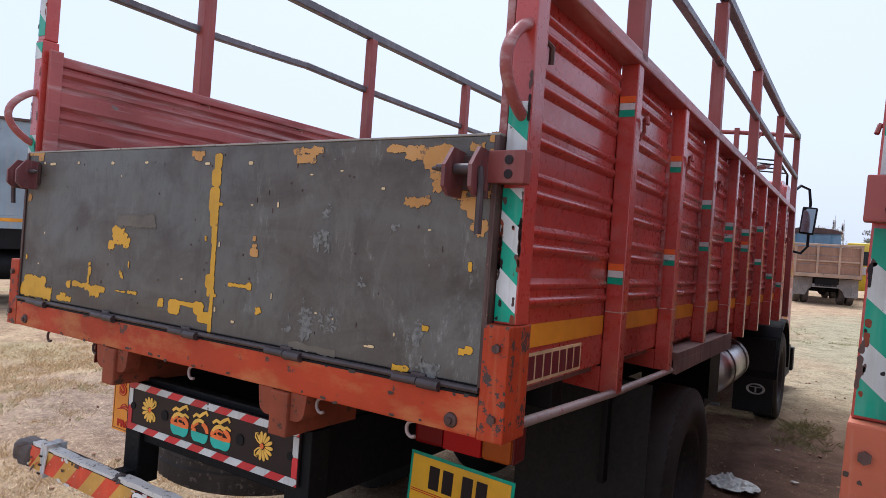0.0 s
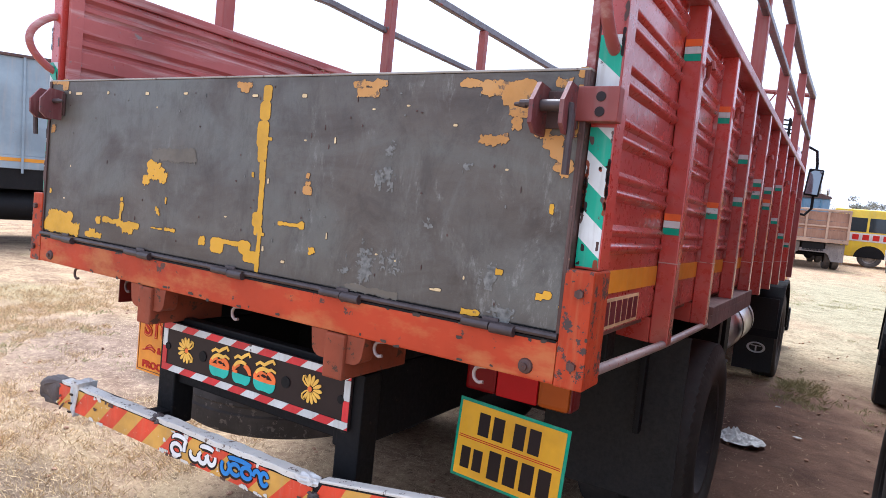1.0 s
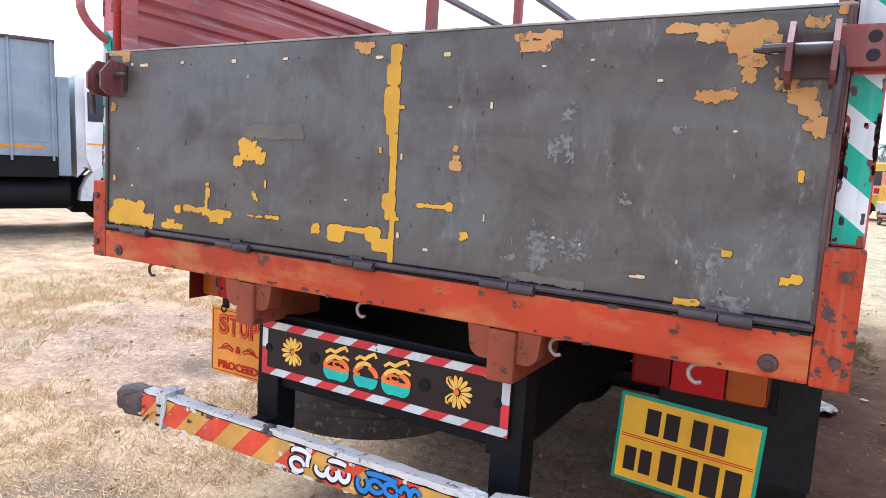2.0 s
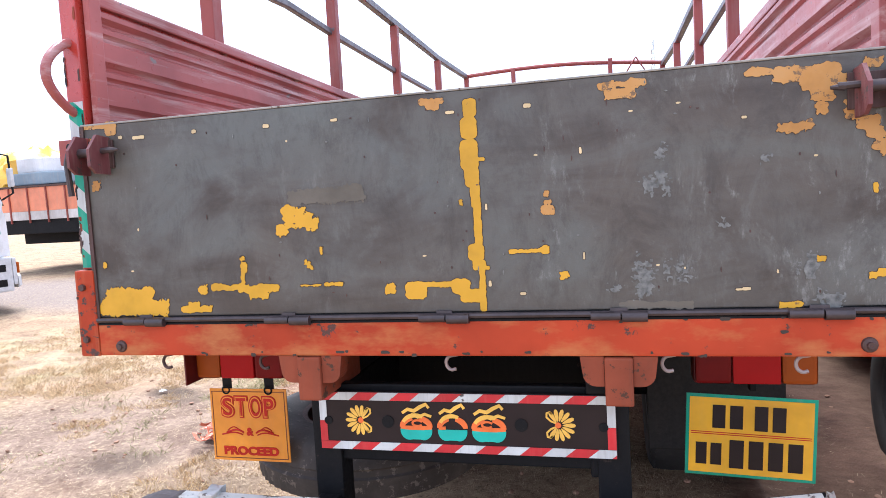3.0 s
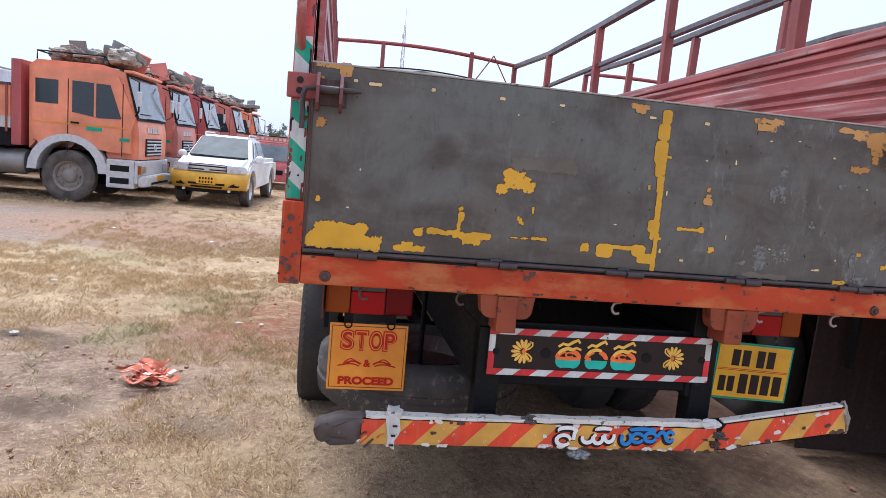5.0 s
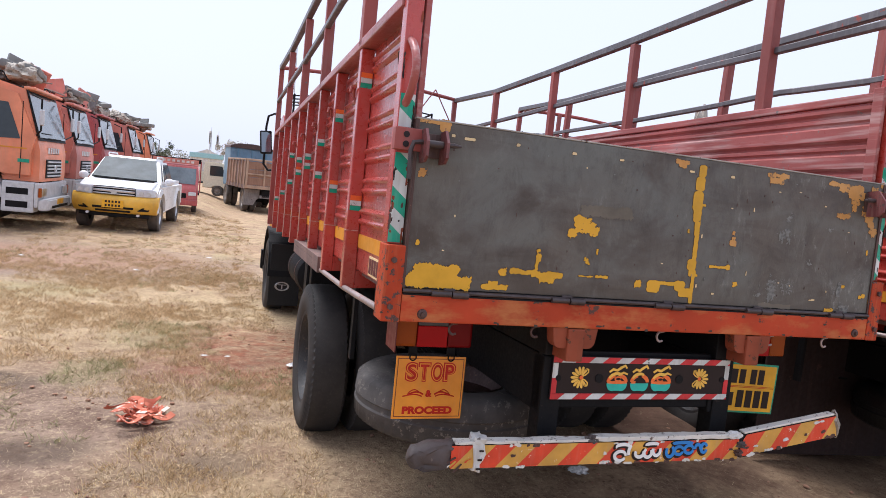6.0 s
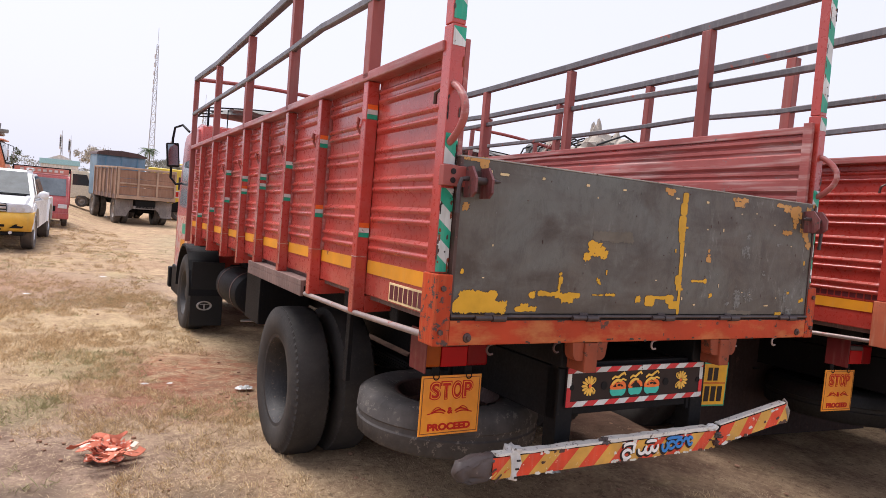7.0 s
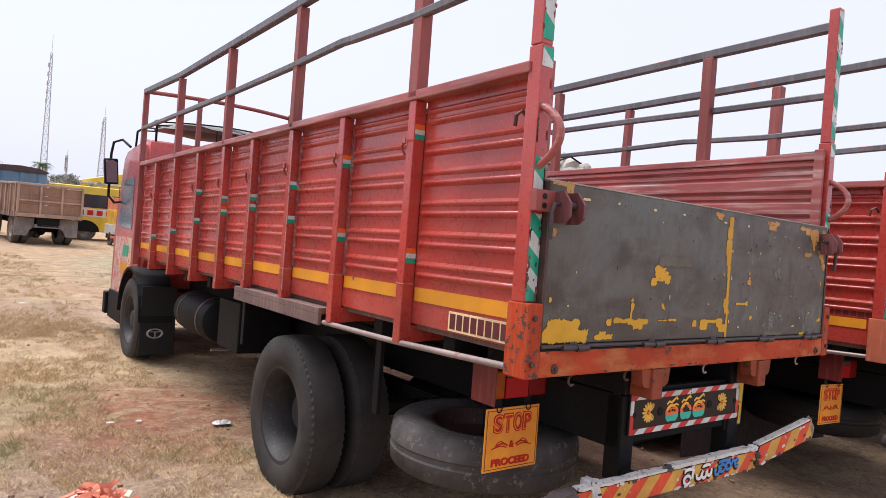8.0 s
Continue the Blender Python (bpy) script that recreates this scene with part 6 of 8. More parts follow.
def heavy_truck(m, cab_mat, bed_mat, low_mat, label, seed, tipper=False, load=True):
    """A forward-control lorry; its nose at y = 0, looking along +y."""
    t = thing("lorry", label, "lorry", m, "row of parked lorries" if not tipper else "")
    rng = random.Random(seed)
    bm = bmesh.new()
    prism(bm, [(-2.15, 1.02), (-2.15, 2.78), (-2.0, 2.90), (-0.75, 2.92), (-0.30, 2.80), (-0.06, 1.85), (0.0, 1.55), (0.0, 0.95), (-0.62, 0.95), (-0.70, 1.20), (-1.0, 1.42), (-1.7, 1.42), (-2.0, 1.2)], -1.22, 1.22, 'x')
    bmesh.ops.bevel(bm, geom=[e for e in bm.edges if abs(e.verts[0].co.x - e.verts[1].co.x) < 1e-4], offset=0.13, segments=4, affect='EDGES')
    cab = part("cab", bm, cab_mat, t, smooth=True)
    for s in (-1, 1):
        a, b = min(s * 1.221, s * 1.228), max(s * 1.221, s * 1.228)
        bm = bmesh.new()
        prism(bm, [(-1.28, 1.86), (-1.28, 2.52), (-0.55, 2.50), (-0.32, 1.80), (-0.75, 1.78)], a, b, 'x')
        win = part("side_window", bm, GLASS_DARK, cab)
        bm = bmesh.new()
        prism(bm, [(-1.98, 2.0), (-1.98, 2.50), (-1.55, 2.50), (-1.55, 2.0)], a, b, 'x')
        part("quarter_window", bm, GLASS_DARK, cab)
        for z0, z1, y0, y1, mt in ((1.60, 1.625, -2.0, -0.2, YELLOW), (1.50, 1.58, -1.0, -0.7, GREEN), (1.33, 1.40, -0.35, -0.15, GREEN)):
            bm = bmesh.new()
            cube(bm, a, b, y0, y1, z0, z1)
            part("sticker", bm, mt, cab)
        bm = bmesh.new()
        cube(bm, min(s * 1.2285, s * 1.235), max(s * 1.2285, s * 1.235), -0.86, -0.82, 1.80, 2.51)
        part("window_bar", bm, cab_mat, cab)
        for y in (-1.36, -0.30):
            bm = bmesh.new()
            cube(bm, min(s * 1.2205, s * 1.2235), max(s * 1.2205, s * 1.2235), y - 0.008, y + 0.008, 1.0, 2.55)
            part("door_gap", bm, BLACK, cab)
        bm = bmesh.new()
        cube(bm, min(s * 1.222, s * 1.25), max(s * 1.222, s * 1.25), -1.30, -1.14, 1.62, 1.66, 0.006)
        part("door_handle", bm, BLACK, cab)
        bm = bmesh.new()
        pts = [(-1.35 + 0.78 * math.cos(math.pi * k / 12), 0.62 + 0.74 * math.sin(math.pi * k / 12)) for k in range(13)]
        inner = [(-1.35 + 0.60 * math.cos(math.pi * k / 12), 0.62 + 0.60 * math.sin(math.pi * k / 12)) for k in range(12, -1, -1)]
        prism(bm, pts + inner, min(s * 0.80, s * 1.25), max(s * 0.80, s * 1.25), 'x')
        part("wheel_arch", bm, GREY_PLASTIC, t)
        boxes("step", [(min(s * 0.85, s * 1.24), max(s * 0.85, s * 1.24), -0.60, -0.04, 0.36, 0.94)], GREY_PLASTIC, t, 0.03)
        for z in (0.45, 0.70):
            boxes("step_slot", [(min(s * 1.2405, s * 1.243), max(s * 1.2405, s * 1.243), -0.52, -0.14, z, z + 0.12)], BLACK, t, 0.001)
        simple_wheel(t, s * 1.08, -1.35, 0.52, 0.52, 0.28, s, RIM_PALE)
        for y in (-5.3, -6.75):
            simple_wheel(t, s * 1.06, y, 0.52, 0.52, 0.28, s, RIM_PALE)
        bm = bmesh.new()
        sweep(bm, [(s * 1.2, -0.15, 2.70), (s * 1.36, 0.05, 2.62), (s * 1.38, 0.06, 2.0), (s * 1.2, -0.05, 1.9)], 0.018, 6)
        arm = part("mirror_arm", bm, BLACK, cab)
        bm = bmesh.new()
        cube(bm, s * 1.34 - 0.09, s * 1.34 + 0.09, 0.03, 0.09, 2.10, 2.42, 0.03)
        part("mirror", bm, GREY_PLASTIC, arm)
        bm = bmesh.new()
        cube(bm, s * 0.90 - 0.16, s * 0.90 + 0.16, 0.03, 0.075, 0.66, 0.84, 0.02)
        lamp = part("headlamp", bm, CHROME, t)
        bm = bmesh.new()
        cube(bm, min(s * 1.10, s * 1.22), max(s * 1.10, s * 1.22), 0.03, 0.07, 0.66, 0.84, 0.01)
        part("indicator", bm, LAMP_AMBER, t)
        bm = bmesh.new()
        lathe(bm, [(-3.65, 0.001), (-3.65, 0.23), (-3.60, 0.26), (-2.30, 0.26), (-2.25, 0.23), (-2.25, 0.001)], (s * 0.86, 0, 0.72), 'y', 24)
        part("fuel_tank", bm, BLACK if tipper else (GREY_PLASTIC if s < 0 else TANK_GREY), t, "cylindrical fuel tank", smooth=True)
    # windscreen, grille, bumper
    bm = bmesh.new()
    prism(bm, [(-0.285, 2.72), (-0.275, 2.72), (-0.045, 1.86), (-0.055, 1.86)], -1.08, 1.08, 'x')
    bmesh.ops.translate(bm, vec=(0, 0.035, 0.005), verts=bm.verts)
    part("windscreen", bm, GLASS_PALE, cab)
    bm = bmesh.new()
    prism(bm, [(-0.30, 2.78), (-0.29, 2.78), (-0.035, 1.80), (-0.045, 1.80)], -1.13, 1.13, 'x')
    bmesh.ops.translate(bm, vec=(0, 0.020, 0.003), verts=bm.verts)
    part("windscreen_seal", bm, BLACK, cab)
    bm = bmesh.new()
    cube(bm, -1.10, 1.10, -0.34, -0.12, 2.80, 2.86, 0.02)
    part("sun_visor", bm, cab_mat, cab)
    boxes("wiper", [(-0.5, 0.5, -0.005, 0.02, 1.86, 1.875), (0.1, 0.9, -0.03, -0.015, 1.95, 1.965)], BLACK, cab, 0.003)
    grille = boxes("grille", [(-0.62, 0.62, 0.003, 0.02, 1.02, 1.42)], BLACK, cab, 0.01)
    for k in range(5):
        boxes("grille_slat", [(-0.58, 0.58, 0.021, 0.045, 1.05 + 0.075 * k, 1.085 + 0.075 * k)], GREY_PLASTIC, grille, 0.006)
    bm = bmesh.new()
    lathe(bm, [(0.046, 0.06), (0.06, 0.065), (0.06, 0.085), (0.046, 0.09)], (0, 0, 1.22), 'y', 20)
    part("badge", bm, CHROME, grille)
    bars(cab, "name_bar", -0.5, 0.5, 1.60, 0.14, 0.0, 5, OFFWHITE, 0.3)
    boxes("bumper", [(-1.24, 1.24, -0.04, 0.028, 0.46, 0.93)], GREY_PLASTIC, t, 0.03)
    bm = bmesh.new()
    prism(bm, [(-1.22, 0.030), (-0.98, 0.17), (0.98, 0.17), (1.22, 0.030)], 0.40, 0.62, 'z')
    bmesh.ops.bevel(bm, geom=list(bm.edges), offset=0.025, segments=2, affect='EDGES')
    bar = part("bumper_bar", bm, GREY_PLASTIC, t)
    boxes("bumper_slot", [(-0.7, 0.7, 0.1705, 0.174, 0.435, 0.485)], BLACK, bar, 0.001)
    boxes("registration_plate", [(-0.26, 0.26, 0.1705, 0.178, 0.50, 0.61)], PLATE_Y, t, 0.003)
    boxes("chassis", [(-0.45, 0.45, -10.2, -0.1, 0.72, 1.0)], BLACK, t, 0.02)
    boxes("sump", [(-0.5, 0.5, -2.2, -0.2, 0.35, 0.9)], BLACK, t, 0.05)
    # body
    y0, y1 = -10.4, -2.45
    top = 3.25 if tipper else 2.20
    boxes("bed_floor", [(-1.2, 1.2, y0, y1, 1.02, 1.375)], BLACK, t, 0.01)
    for s in (-1, 1):
        boxes("lower_board", [(s * 1.22 - 0.02, s * 1.22 + 0.02, y0, y1, 1.38, 1.60)], low_mat, t, 0.006)
        boxes("upper_board", [(s * 1.215 - 0.02, s * 1.215 + 0.02, y0, y1, 1.602, top)], bed_mat, t, 0.006)
        for k in range(14):
            y = y1 - 0.06 - k * 0.6
            boxes("stake", [(s * 1.25 - 0.02, s * 1.25 + 0.02, y - 0.018, y + 0.018, 1.30, top + 0.01)], STAKE if not tipper else bed_mat, t, 0.004)
        if tipper:
            boxes("stripe", [(min(s * 1.241, s * 1.246), max(s * 1.241, s * 1.246), y0 + 0.2, y1 - 0.2, 1.50, 1.56)], YELLOW, t, 0.001)
        boxes("top_rail", [(s * 1.23 - 0.04, s * 1.23 + 0.04, y0, y1, top + 0.001, top + 0.05)], STEEL_DARK, t, 0.006)
    boxes("headboard", [(-1.22, 1.22, -2.44, -2.25, 1.05, 2.72)], MAROON if not tipper else BLUE_GREY, t, 0.02)
    boxes("tail_board", [(-1.2, 1.2, y0 - 0.04, y0, 1.08, top)], bed_mat, t, 0.01)
    if load:
        for k in range(5):
            lump("sack", cab, (rng.uniform(-0.6, 0.6), -1.8 + 0.32 * k, 3.02 + rng.uniform(0, 0.10)), (rng.uniform(0.3, 0.55), 0.30, rng.uniform(0.18, 0.30)), (BUNDLE_PALE, BUNDLE, BUNDLE, TARP, BUNDLE)[(k + seed) % 5], seed + k, "rope and tarpaulin bundle")
        bm = bmesh.new()
        for k in range(26):
            p = Vector((rng.uniform(-1.0, 1.0), rng.uniform(-1.9, -0.4), 2.95 + rng.uniform(0, 0.2)))
            q = p + Vector((rng.uniform(-0.5, 0.5), rng.uniform(-0.6, 0.6), rng.uniform(-0.05, 0.2)))
            mid = (p + q) / 2 + Vector((0, 0, rng.uniform(0.0, 0.12)))
            sweep(bm, [p, mid, q], rng.uniform(0.012, 0.03), 5)
        part("rope_tangle", bm, BUNDLE, cab)
        bm = bmesh.new()
        for x in (-1.1, 1.1):
            sweep(bm, [(x, -2.0, 2.9), (x, -2.0, 3.08), (x, -0.7, 3.10), (x, -0.6, 2.92)], 0.016, 6)
        for y in (-2.0, -1.4, -0.7):
            rod(bm, (-1.1, y, 3.08), (1.1, y, 3.08), 0.016, 6)
        part("roof_rack", bm, BLACK, cab)
        bm = bmesh.new()
        prism(bm, [(-0.75, 2.98), (-0.55, 3.02), (-0.45, 3.34), (-0.62, 3.30)], -0.5, 0.35, 'x')
        part("crate", bm, TARP, cab)
        for k in range(3):
            bm = bmesh.new()
            y = rng.uniform(-1.7, -0.6)
            cube(bm, -0.03, 0.03, -0.22, 0.22, 0.0, rng.uniform(0.35, 0.6), 0.012, pose(rng.uniform(-0.7, 0.9), y, 3.0, rng.uniform(-25, 25), rng.uniform(-30, 30), rng.uniform(0, 180)))
            part("board", bm, (TARP, BUNDLE, RED_CAB)[k], cab)
        for k in range(3):
            bm = bmesh.new()
            cube(bm, -0.45, 0.45, -0.35, 0.35, 0.0, 0.16, 0.05, pose(rng.uniform(-0.5, 0.5), -1.55 + 0.5 * k, 3.06 + 0.04 * k, rng.uniform(-8, 8), rng.uniform(-10, 10), rng.uniform(0, 90)))
            bmesh.ops.subdivide_edges(bm, edges=[e for e in bm.edges if e.calc_length() > 0.3], cuts=8)
            for v in bm.verts:
                v.co.z += 0.06 * noise.noise(v.co * 3.0 + Vector((seed, k, 0)))
            part("folded_sheet", bm, (TARP, BUNDLE, TARP)[k], cab, smooth=True)
        for k, (x0, x1, ya, yb, za, zb, mt) in enumerate(((-1.12, 1.12, -9.8, -5.9, 2.27, 2.56, BLUE_GREY), (-1.05, 1.0, -9.6, -6.1, 2.565, 2.93, PALE_SHEET), (-0.9, 0.9, -7.0, -6.2, 2.935, 3.0, TARP))):
            bm = bmesh.new()
            cube(bm, x0, x1, ya, yb, za, zb, 0.03)
            bmesh.ops.subdivide_edges(bm, edges=[e for e in bm.edges if e.calc_length() > 1], cuts=14)
            for v in bm.verts:
                v.co.z += 0.05 * noise.noise(v.co * 0.9 + Vector((seed, 0, 0))) + 0.02 * noise.noise(v.co * 3.1)
            part("sheet_load", bm, mt, t, "folded sheeting tied on the bed")
    if seed == 11:
        lump("yellow_sheet", t, (0.0, -10.0, 2.45), (1.15, 0.9, 0.85), YELLOW_CAR, 2.0, "yellow tarpaulin over the tail load", 0.2)
    if not tipper:
        cab.scale = (1, 1, 0.93)
        cab.location.z = 0.0665
    return t


TANK_GREY = paint("dull_tank_metal", (0.30, 0.29, 0.28), 0.45, wear=(0.15, 0.1, 0.08), wear_at=0.66, dust_amt=0.4, metal=0.5)

heavy_truck(pose(-5.24, 13.9, 0, 0, 0, -90) @ Matrix.Diagonal((1, 1, 1.04, 1)), ORANGE_CAB, ORANGE_CAB, OFFWHITE, "dusty orange lorry with white-banded bed and loaded cab roof", 11)
for k, (x, y, mt) in enumerate(((-5.24, 17.3, RED_CAB), (-5.2, 21.1, MAROON), (-5.05, 26.2, RED_CAB), (-5.0, 32.0, ORANGE_CAB))):
    heavy_truck(pose(x, y, 0, 0, 0, -90) @ Matrix.Diagonal((1, 1, 1.04, 1)), mt, mt, OFFWHITE, ("dusty red lorry with bundles tied on its roof", "maroon lorry with dusty cab and roof load", "faded red lorry parked in the row", "orange-red lorry at the far end of the row")[k], 20 + k)
tipper_lorry = heavy_truck(pose(-10.4, 7.8, 0, 0, 0, -24), WHITE_PAINT, BLUE_GREY, BLUE_GREY, "white tipper lorry with blue-grey body and yellow stripe", 40, True, False)
heavy_truck(pose(5.85, 8.5, -0.15), RED_CAB, RED_CAB, OFFWHITE, "dusty red lorry parked beyond the cargo truck", 52, False, False)
bundle = thing("tarpaulin_bundle", "beige and brown tarpaulin bundle roped on a lorry roof", "bundle", pose(5.85, 7.35, 2.63))
for k, (x, y, w, d, h, mt) in enumerate(((-0.1, -0.72, 0.75, 0.55, 0.58, BUNDLE_PALE), (0.1, -0.1, 0.8, 0.5, 0.48, BUNDLE_PALE), (-0.2, 0.5, 0.7, 0.5, 0.42, BUNDLE), (-0.25, 0.95, 0.5, 0.35, 0.44, TARP), (-0.35, -0.55, 0.22, 0.18, 0.70, BUNDLE_PALE))):
    lump("sack", bundle, (x, y, 0.08), (w, d, h), mt, 70 + k, "", 0.4)
bm = bmesh.new()
for k in range(9):
    y = -1.1 + 0.26 * k
    sweep(bm, [(-0.95, y, 0.02), (-0.75, y + 0.05, 0.38), (-0.1, y + 0.12, 0.62), (0.6, y - 0.05, 0.3)], 0.018, 5)
part("rope", bm, BLACK, bundle)
# hanging charm and painted ornament of the tipper
bm = bmesh.new()
lathe(bm, [(0.0, 0.001), (0.0, 0.075), (0.03, 0.085), (0.06, 0.075), (0.06, 0.001)], (1.31, -0.42, 2.02), 'x', 18)
part("charm", bm, RED_CAB, tipper_lorry, "round red charm hung from the mirror")
bm = bmesh.new()
for k in range(12):
    a = 0.52 * k
    rod(bm, (1.34, -0.40, 1.98), (1.34 + 0.03 * math.cos(a), -0.36 + 0.05 * math.sin(a), 1.70), 0.012, 5)
part("tassel", bm, GREEN, tipper_lorry, "green thread tassel")
bm = bmesh.new()
for pts in (bow(-0.62, 1.42, 0.10, 0.05, 0, 300), bow(-0.62, 1.30, 0.07, 0.05, 20, 320), bow(-0.62, 1.18, 0.05, 0.05, 0, 330), bow(-0.84, 1.45, 0.10, 0.03, 180, 20), bow(-0.40, 1.44, 0.08, 0.03, 160, 0)):
    stroke(bm, pts, 0.030, 0.0, 0.003)
bmesh.ops.transform(bm, matrix=pose(1.2235, 0, 0, 0, 0, 90) @ pose(0.0, 0, 0), verts=bm.verts)
part("door_ornament", bm, BLUE_CAB, tipper_lorry, "painted blue-grey scroll on the door")


def pickup(m):
    t = thing("pickup_car", "white double-cab pickup with yellow front bumper", "car", m)

    def bow(bm):
        """Rounds the nose in plan and draws the bonnet's shoulders in."""
        bmesh.ops.subdivide_edges(bm, edges=[e for e in bm.edges if abs(e.verts[0].co.x - e.verts[1].co.x) > 0.3], cuts=9)
        for v in bm.verts:
            u = min(1.0, abs(v.co.x) / 0.9)
            f = max(0.0, 1.0 - max(0.0, v.co.y) / 0.9)
            v.co.y += 0.30 * u ** 3.2 * f
            if v.co.y < 1.3 and v.co.z > 0.9:
                v.co.x *= 1 - 0.30 * (v.co.z - 0.9) * min(1.0, (1.3 - v.co.y) * 2)
                v.co.z += 0.03 * (1 - u * u) * f

    def bowed(name, c, material, parent, bevel=0.01, label=""):
        bm = bmesh.new()
        cube(bm, *c, bevel)
        bow(bm)
        return part(name, bm, material, parent, label, smooth=True)

    bm = bmesh.new()
    prism(bm, [(0.05, 0.50), (0.02, 0.80), (0.07, 0.99), (0.22, 1.04), (0.95, 1.13), (1.0, 1.14), (4.95, 1.14), (5.0, 0.52), (4.36, 0.48), (4.28, 0.74), (4.06, 0.90), (3.66, 0.90), (3.44, 0.74), (3.36, 0.45), (1.41, 0.42), (1.33, 0.72), (1.09, 0.90), (0.68, 0.90), (0.46, 0.74), (0.38, 0.48)], -0.86, 0.86, 'x')
    bmesh.ops.bevel(bm, geom=[e for e in bm.edges if abs(e.verts[0].co.x - e.verts[1].co.x) < 1e-4 and max(e.verts[0].co.z, e.verts[1].co.z) > 0.95], offset=0.10, segments=4, affect='EDGES')
    bow(bm)
    body = part("body", bm, WHITE_PAINT, t, smooth=True)
    bm = bmesh.new()
    lo, hi = [(-0.80, 1.05), (0.80, 1.05), (0.80, 3.30), (-0.80, 3.30)], [(-0.62, 1.85), (0.62, 1.85), (0.62, 3.05), (-0.62, 3.05)]
    a = [bm.verts.new((x, y, 1.12)) for x, y in lo]
    b = [bm.verts.new((x, y, 1.71)) for x, y in hi]
    bm.faces.new(b)
    for i in range(4):
        bm.faces.new((a[i], a[(i + 1) % 4], b[(i + 1) % 4], b[i]))
    bmesh.ops.bevel(bm, geom=list(bm.edges), offset=0.08, segments=4, affect='EDGES')
    cab = part("cabin", bm, WHITE_PAINT, t, smooth=True)
    bm = bmesh.new()
    for pts in ([(-0.72, 1.13, 1.16), (-0.36, 1.10, 1.155), (0.36, 1.10, 1.155), (0.72, 1.13, 1.16), (0.58, 1.76, 1.63), (-0.58, 1.76, 1.63)],):
        bm.faces.new([bm.verts.new(p) for p in pts])
    r = bmesh.ops.extrude_face_region(bm, geom=list(bm.faces))
    bmesh.ops.translate(bm, vec=(0, -0.03, 0.035), verts=[v for v in r["geom"] if isinstance(v, bmesh.types.BMVert)])
    part("windscreen", bm, GLASS_MID, cab)
    boxes("wiper_cowl", [(-0.66, 0.66, 1.00, 1.10, 1.150, 1.172)], BLACK, cab, 0.006)
    for s in (-1, 1):
        for y0, y1, y2, y3 in ((1.45, 2.05, 1.95, 2.05), (2.12, 2.95, 2.12, 2.85)):
            bm = bmesh.new()
            f = [bm.verts.new(p) for p in ((s * 0.800, y0, 1.18), (s * 0.800, y1, 1.18), (s * 0.675, y3, 1.58), (s * 0.675, y2, 1.58))]
            bm.faces.new(f)
            r = bmesh.ops.extrude_face_region(bm, geom=list(bm.faces))
            bmesh.ops.translate(bm, vec=(s * 0.02, 0, 0.006), verts=[v for v in r["geom"] if isinstance(v, bmesh.types.BMVert)])
            part("side_window", bm, GLASS_DARK, cab)
        bm = bmesh.new()
        sweep(bm, [(s * 0.56, 1.95, 1.70), (s * 0.56, 2.0, 1.76), (s * 0.56, 2.9, 1.76), (s * 0.56, 2.98, 1.70)], 0.018, 6)
        part("roof_rail", bm, GREY_PLASTIC, cab)
        bm = bmesh.new()
        bmesh.ops.create_icosphere(bm, subdivisions=3, radius=1.0)
        for v in bm.verts:
            v.co = Vector((s * 0.96 + v.co.x * 0.11, 1.38 + v.co.y * 0.07, 1.18 + v.co.z * 0.09))
        part("mirror", bm, WHITE_PAINT, cab, smooth=True)
        simple_wheel(t, s * 0.76, 0.885, 0.385, 0.385, 0.25, s, CHROME)
        simple_wheel(t, s * 0.76, 3.86, 0.385, 0.385, 0.25, s, CHROME)
        for yc in (0.885, 3.86):
            bm = bmesh.new()
            outer = [(yc + 0.57 * math.cos(math.pi * k / 14), 0.47 + 0.54 * math.sin(math.pi * k / 14)) for k in range(15)]
            inner = [(yc + 0.47 * math.cos(math.pi * k / 14), 0.47 + 0.44 * math.sin(math.pi * k / 14)) for k in range(14, -1, -1)]
            prism(bm, outer + inner, min(s * 0.80, s * 0.905), max(s * 0.80, s * 0.905), 'x')
            for v in bm.verts:
                if abs(v.co.x) > 0.85 and math.hypot(v.co.y - yc, v.co.z - 0.47) > 0.5:
                    v.co.x -= s * 0.04
            part("wheel_flare", bm, WHITE_PAINT, body, smooth=True)
        bm = bmesh.new()
        prism(bm, [(s * 0.44, 0.82), (s * 0.84, 0.83), (s * 0.86, 0.97), (s * 0.80, 1.0), (s * 0.47, 0.965)], -0.012, 0.2, 'y')
        bmesh.ops.bevel(bm, geom=list(bm.edges), offset=0.015, segments=2, affect='EDGES')
        bow(bm)
        lamp = part("headlamp", bm, LENS, t, "clear headlamp", smooth=True)
        for lx, ly in ((0.56, 0.055), (0.71, 0.12)):
            bm = bmesh.new()
            lathe(bm, [(-0.018, 0.001), (-0.018, 0.045), (-0.002, 0.05)], (s * lx, ly - 0.005, 0.90), 'y', 14)
            part("bulb", bm, CHROME, lamp)
        bm = bmesh.new()
        lathe(bm, [(-0.015, 0.001), (-0.015, 0.03), (0.05, 0.034)], (s * 0.52, 0.0, 0.405), 'y', 14)
        part("fog_lamp", bm, LENS, t)
    # front bumper, rounded in section and plan
    bm = bmesh.new()
    prism(bm, [(0.02, 0.83), (-0.04, 0.79), (-0.07, 0.70), (-0.065, 0.60), (-0.035, 0.52), (0.0, 0.45), (0.06, 0.42), (0.30, 0.42), (0.42, 0.55), (0.42, 0.83)], -0.90, 0.90, 'x')
    bow(bm)
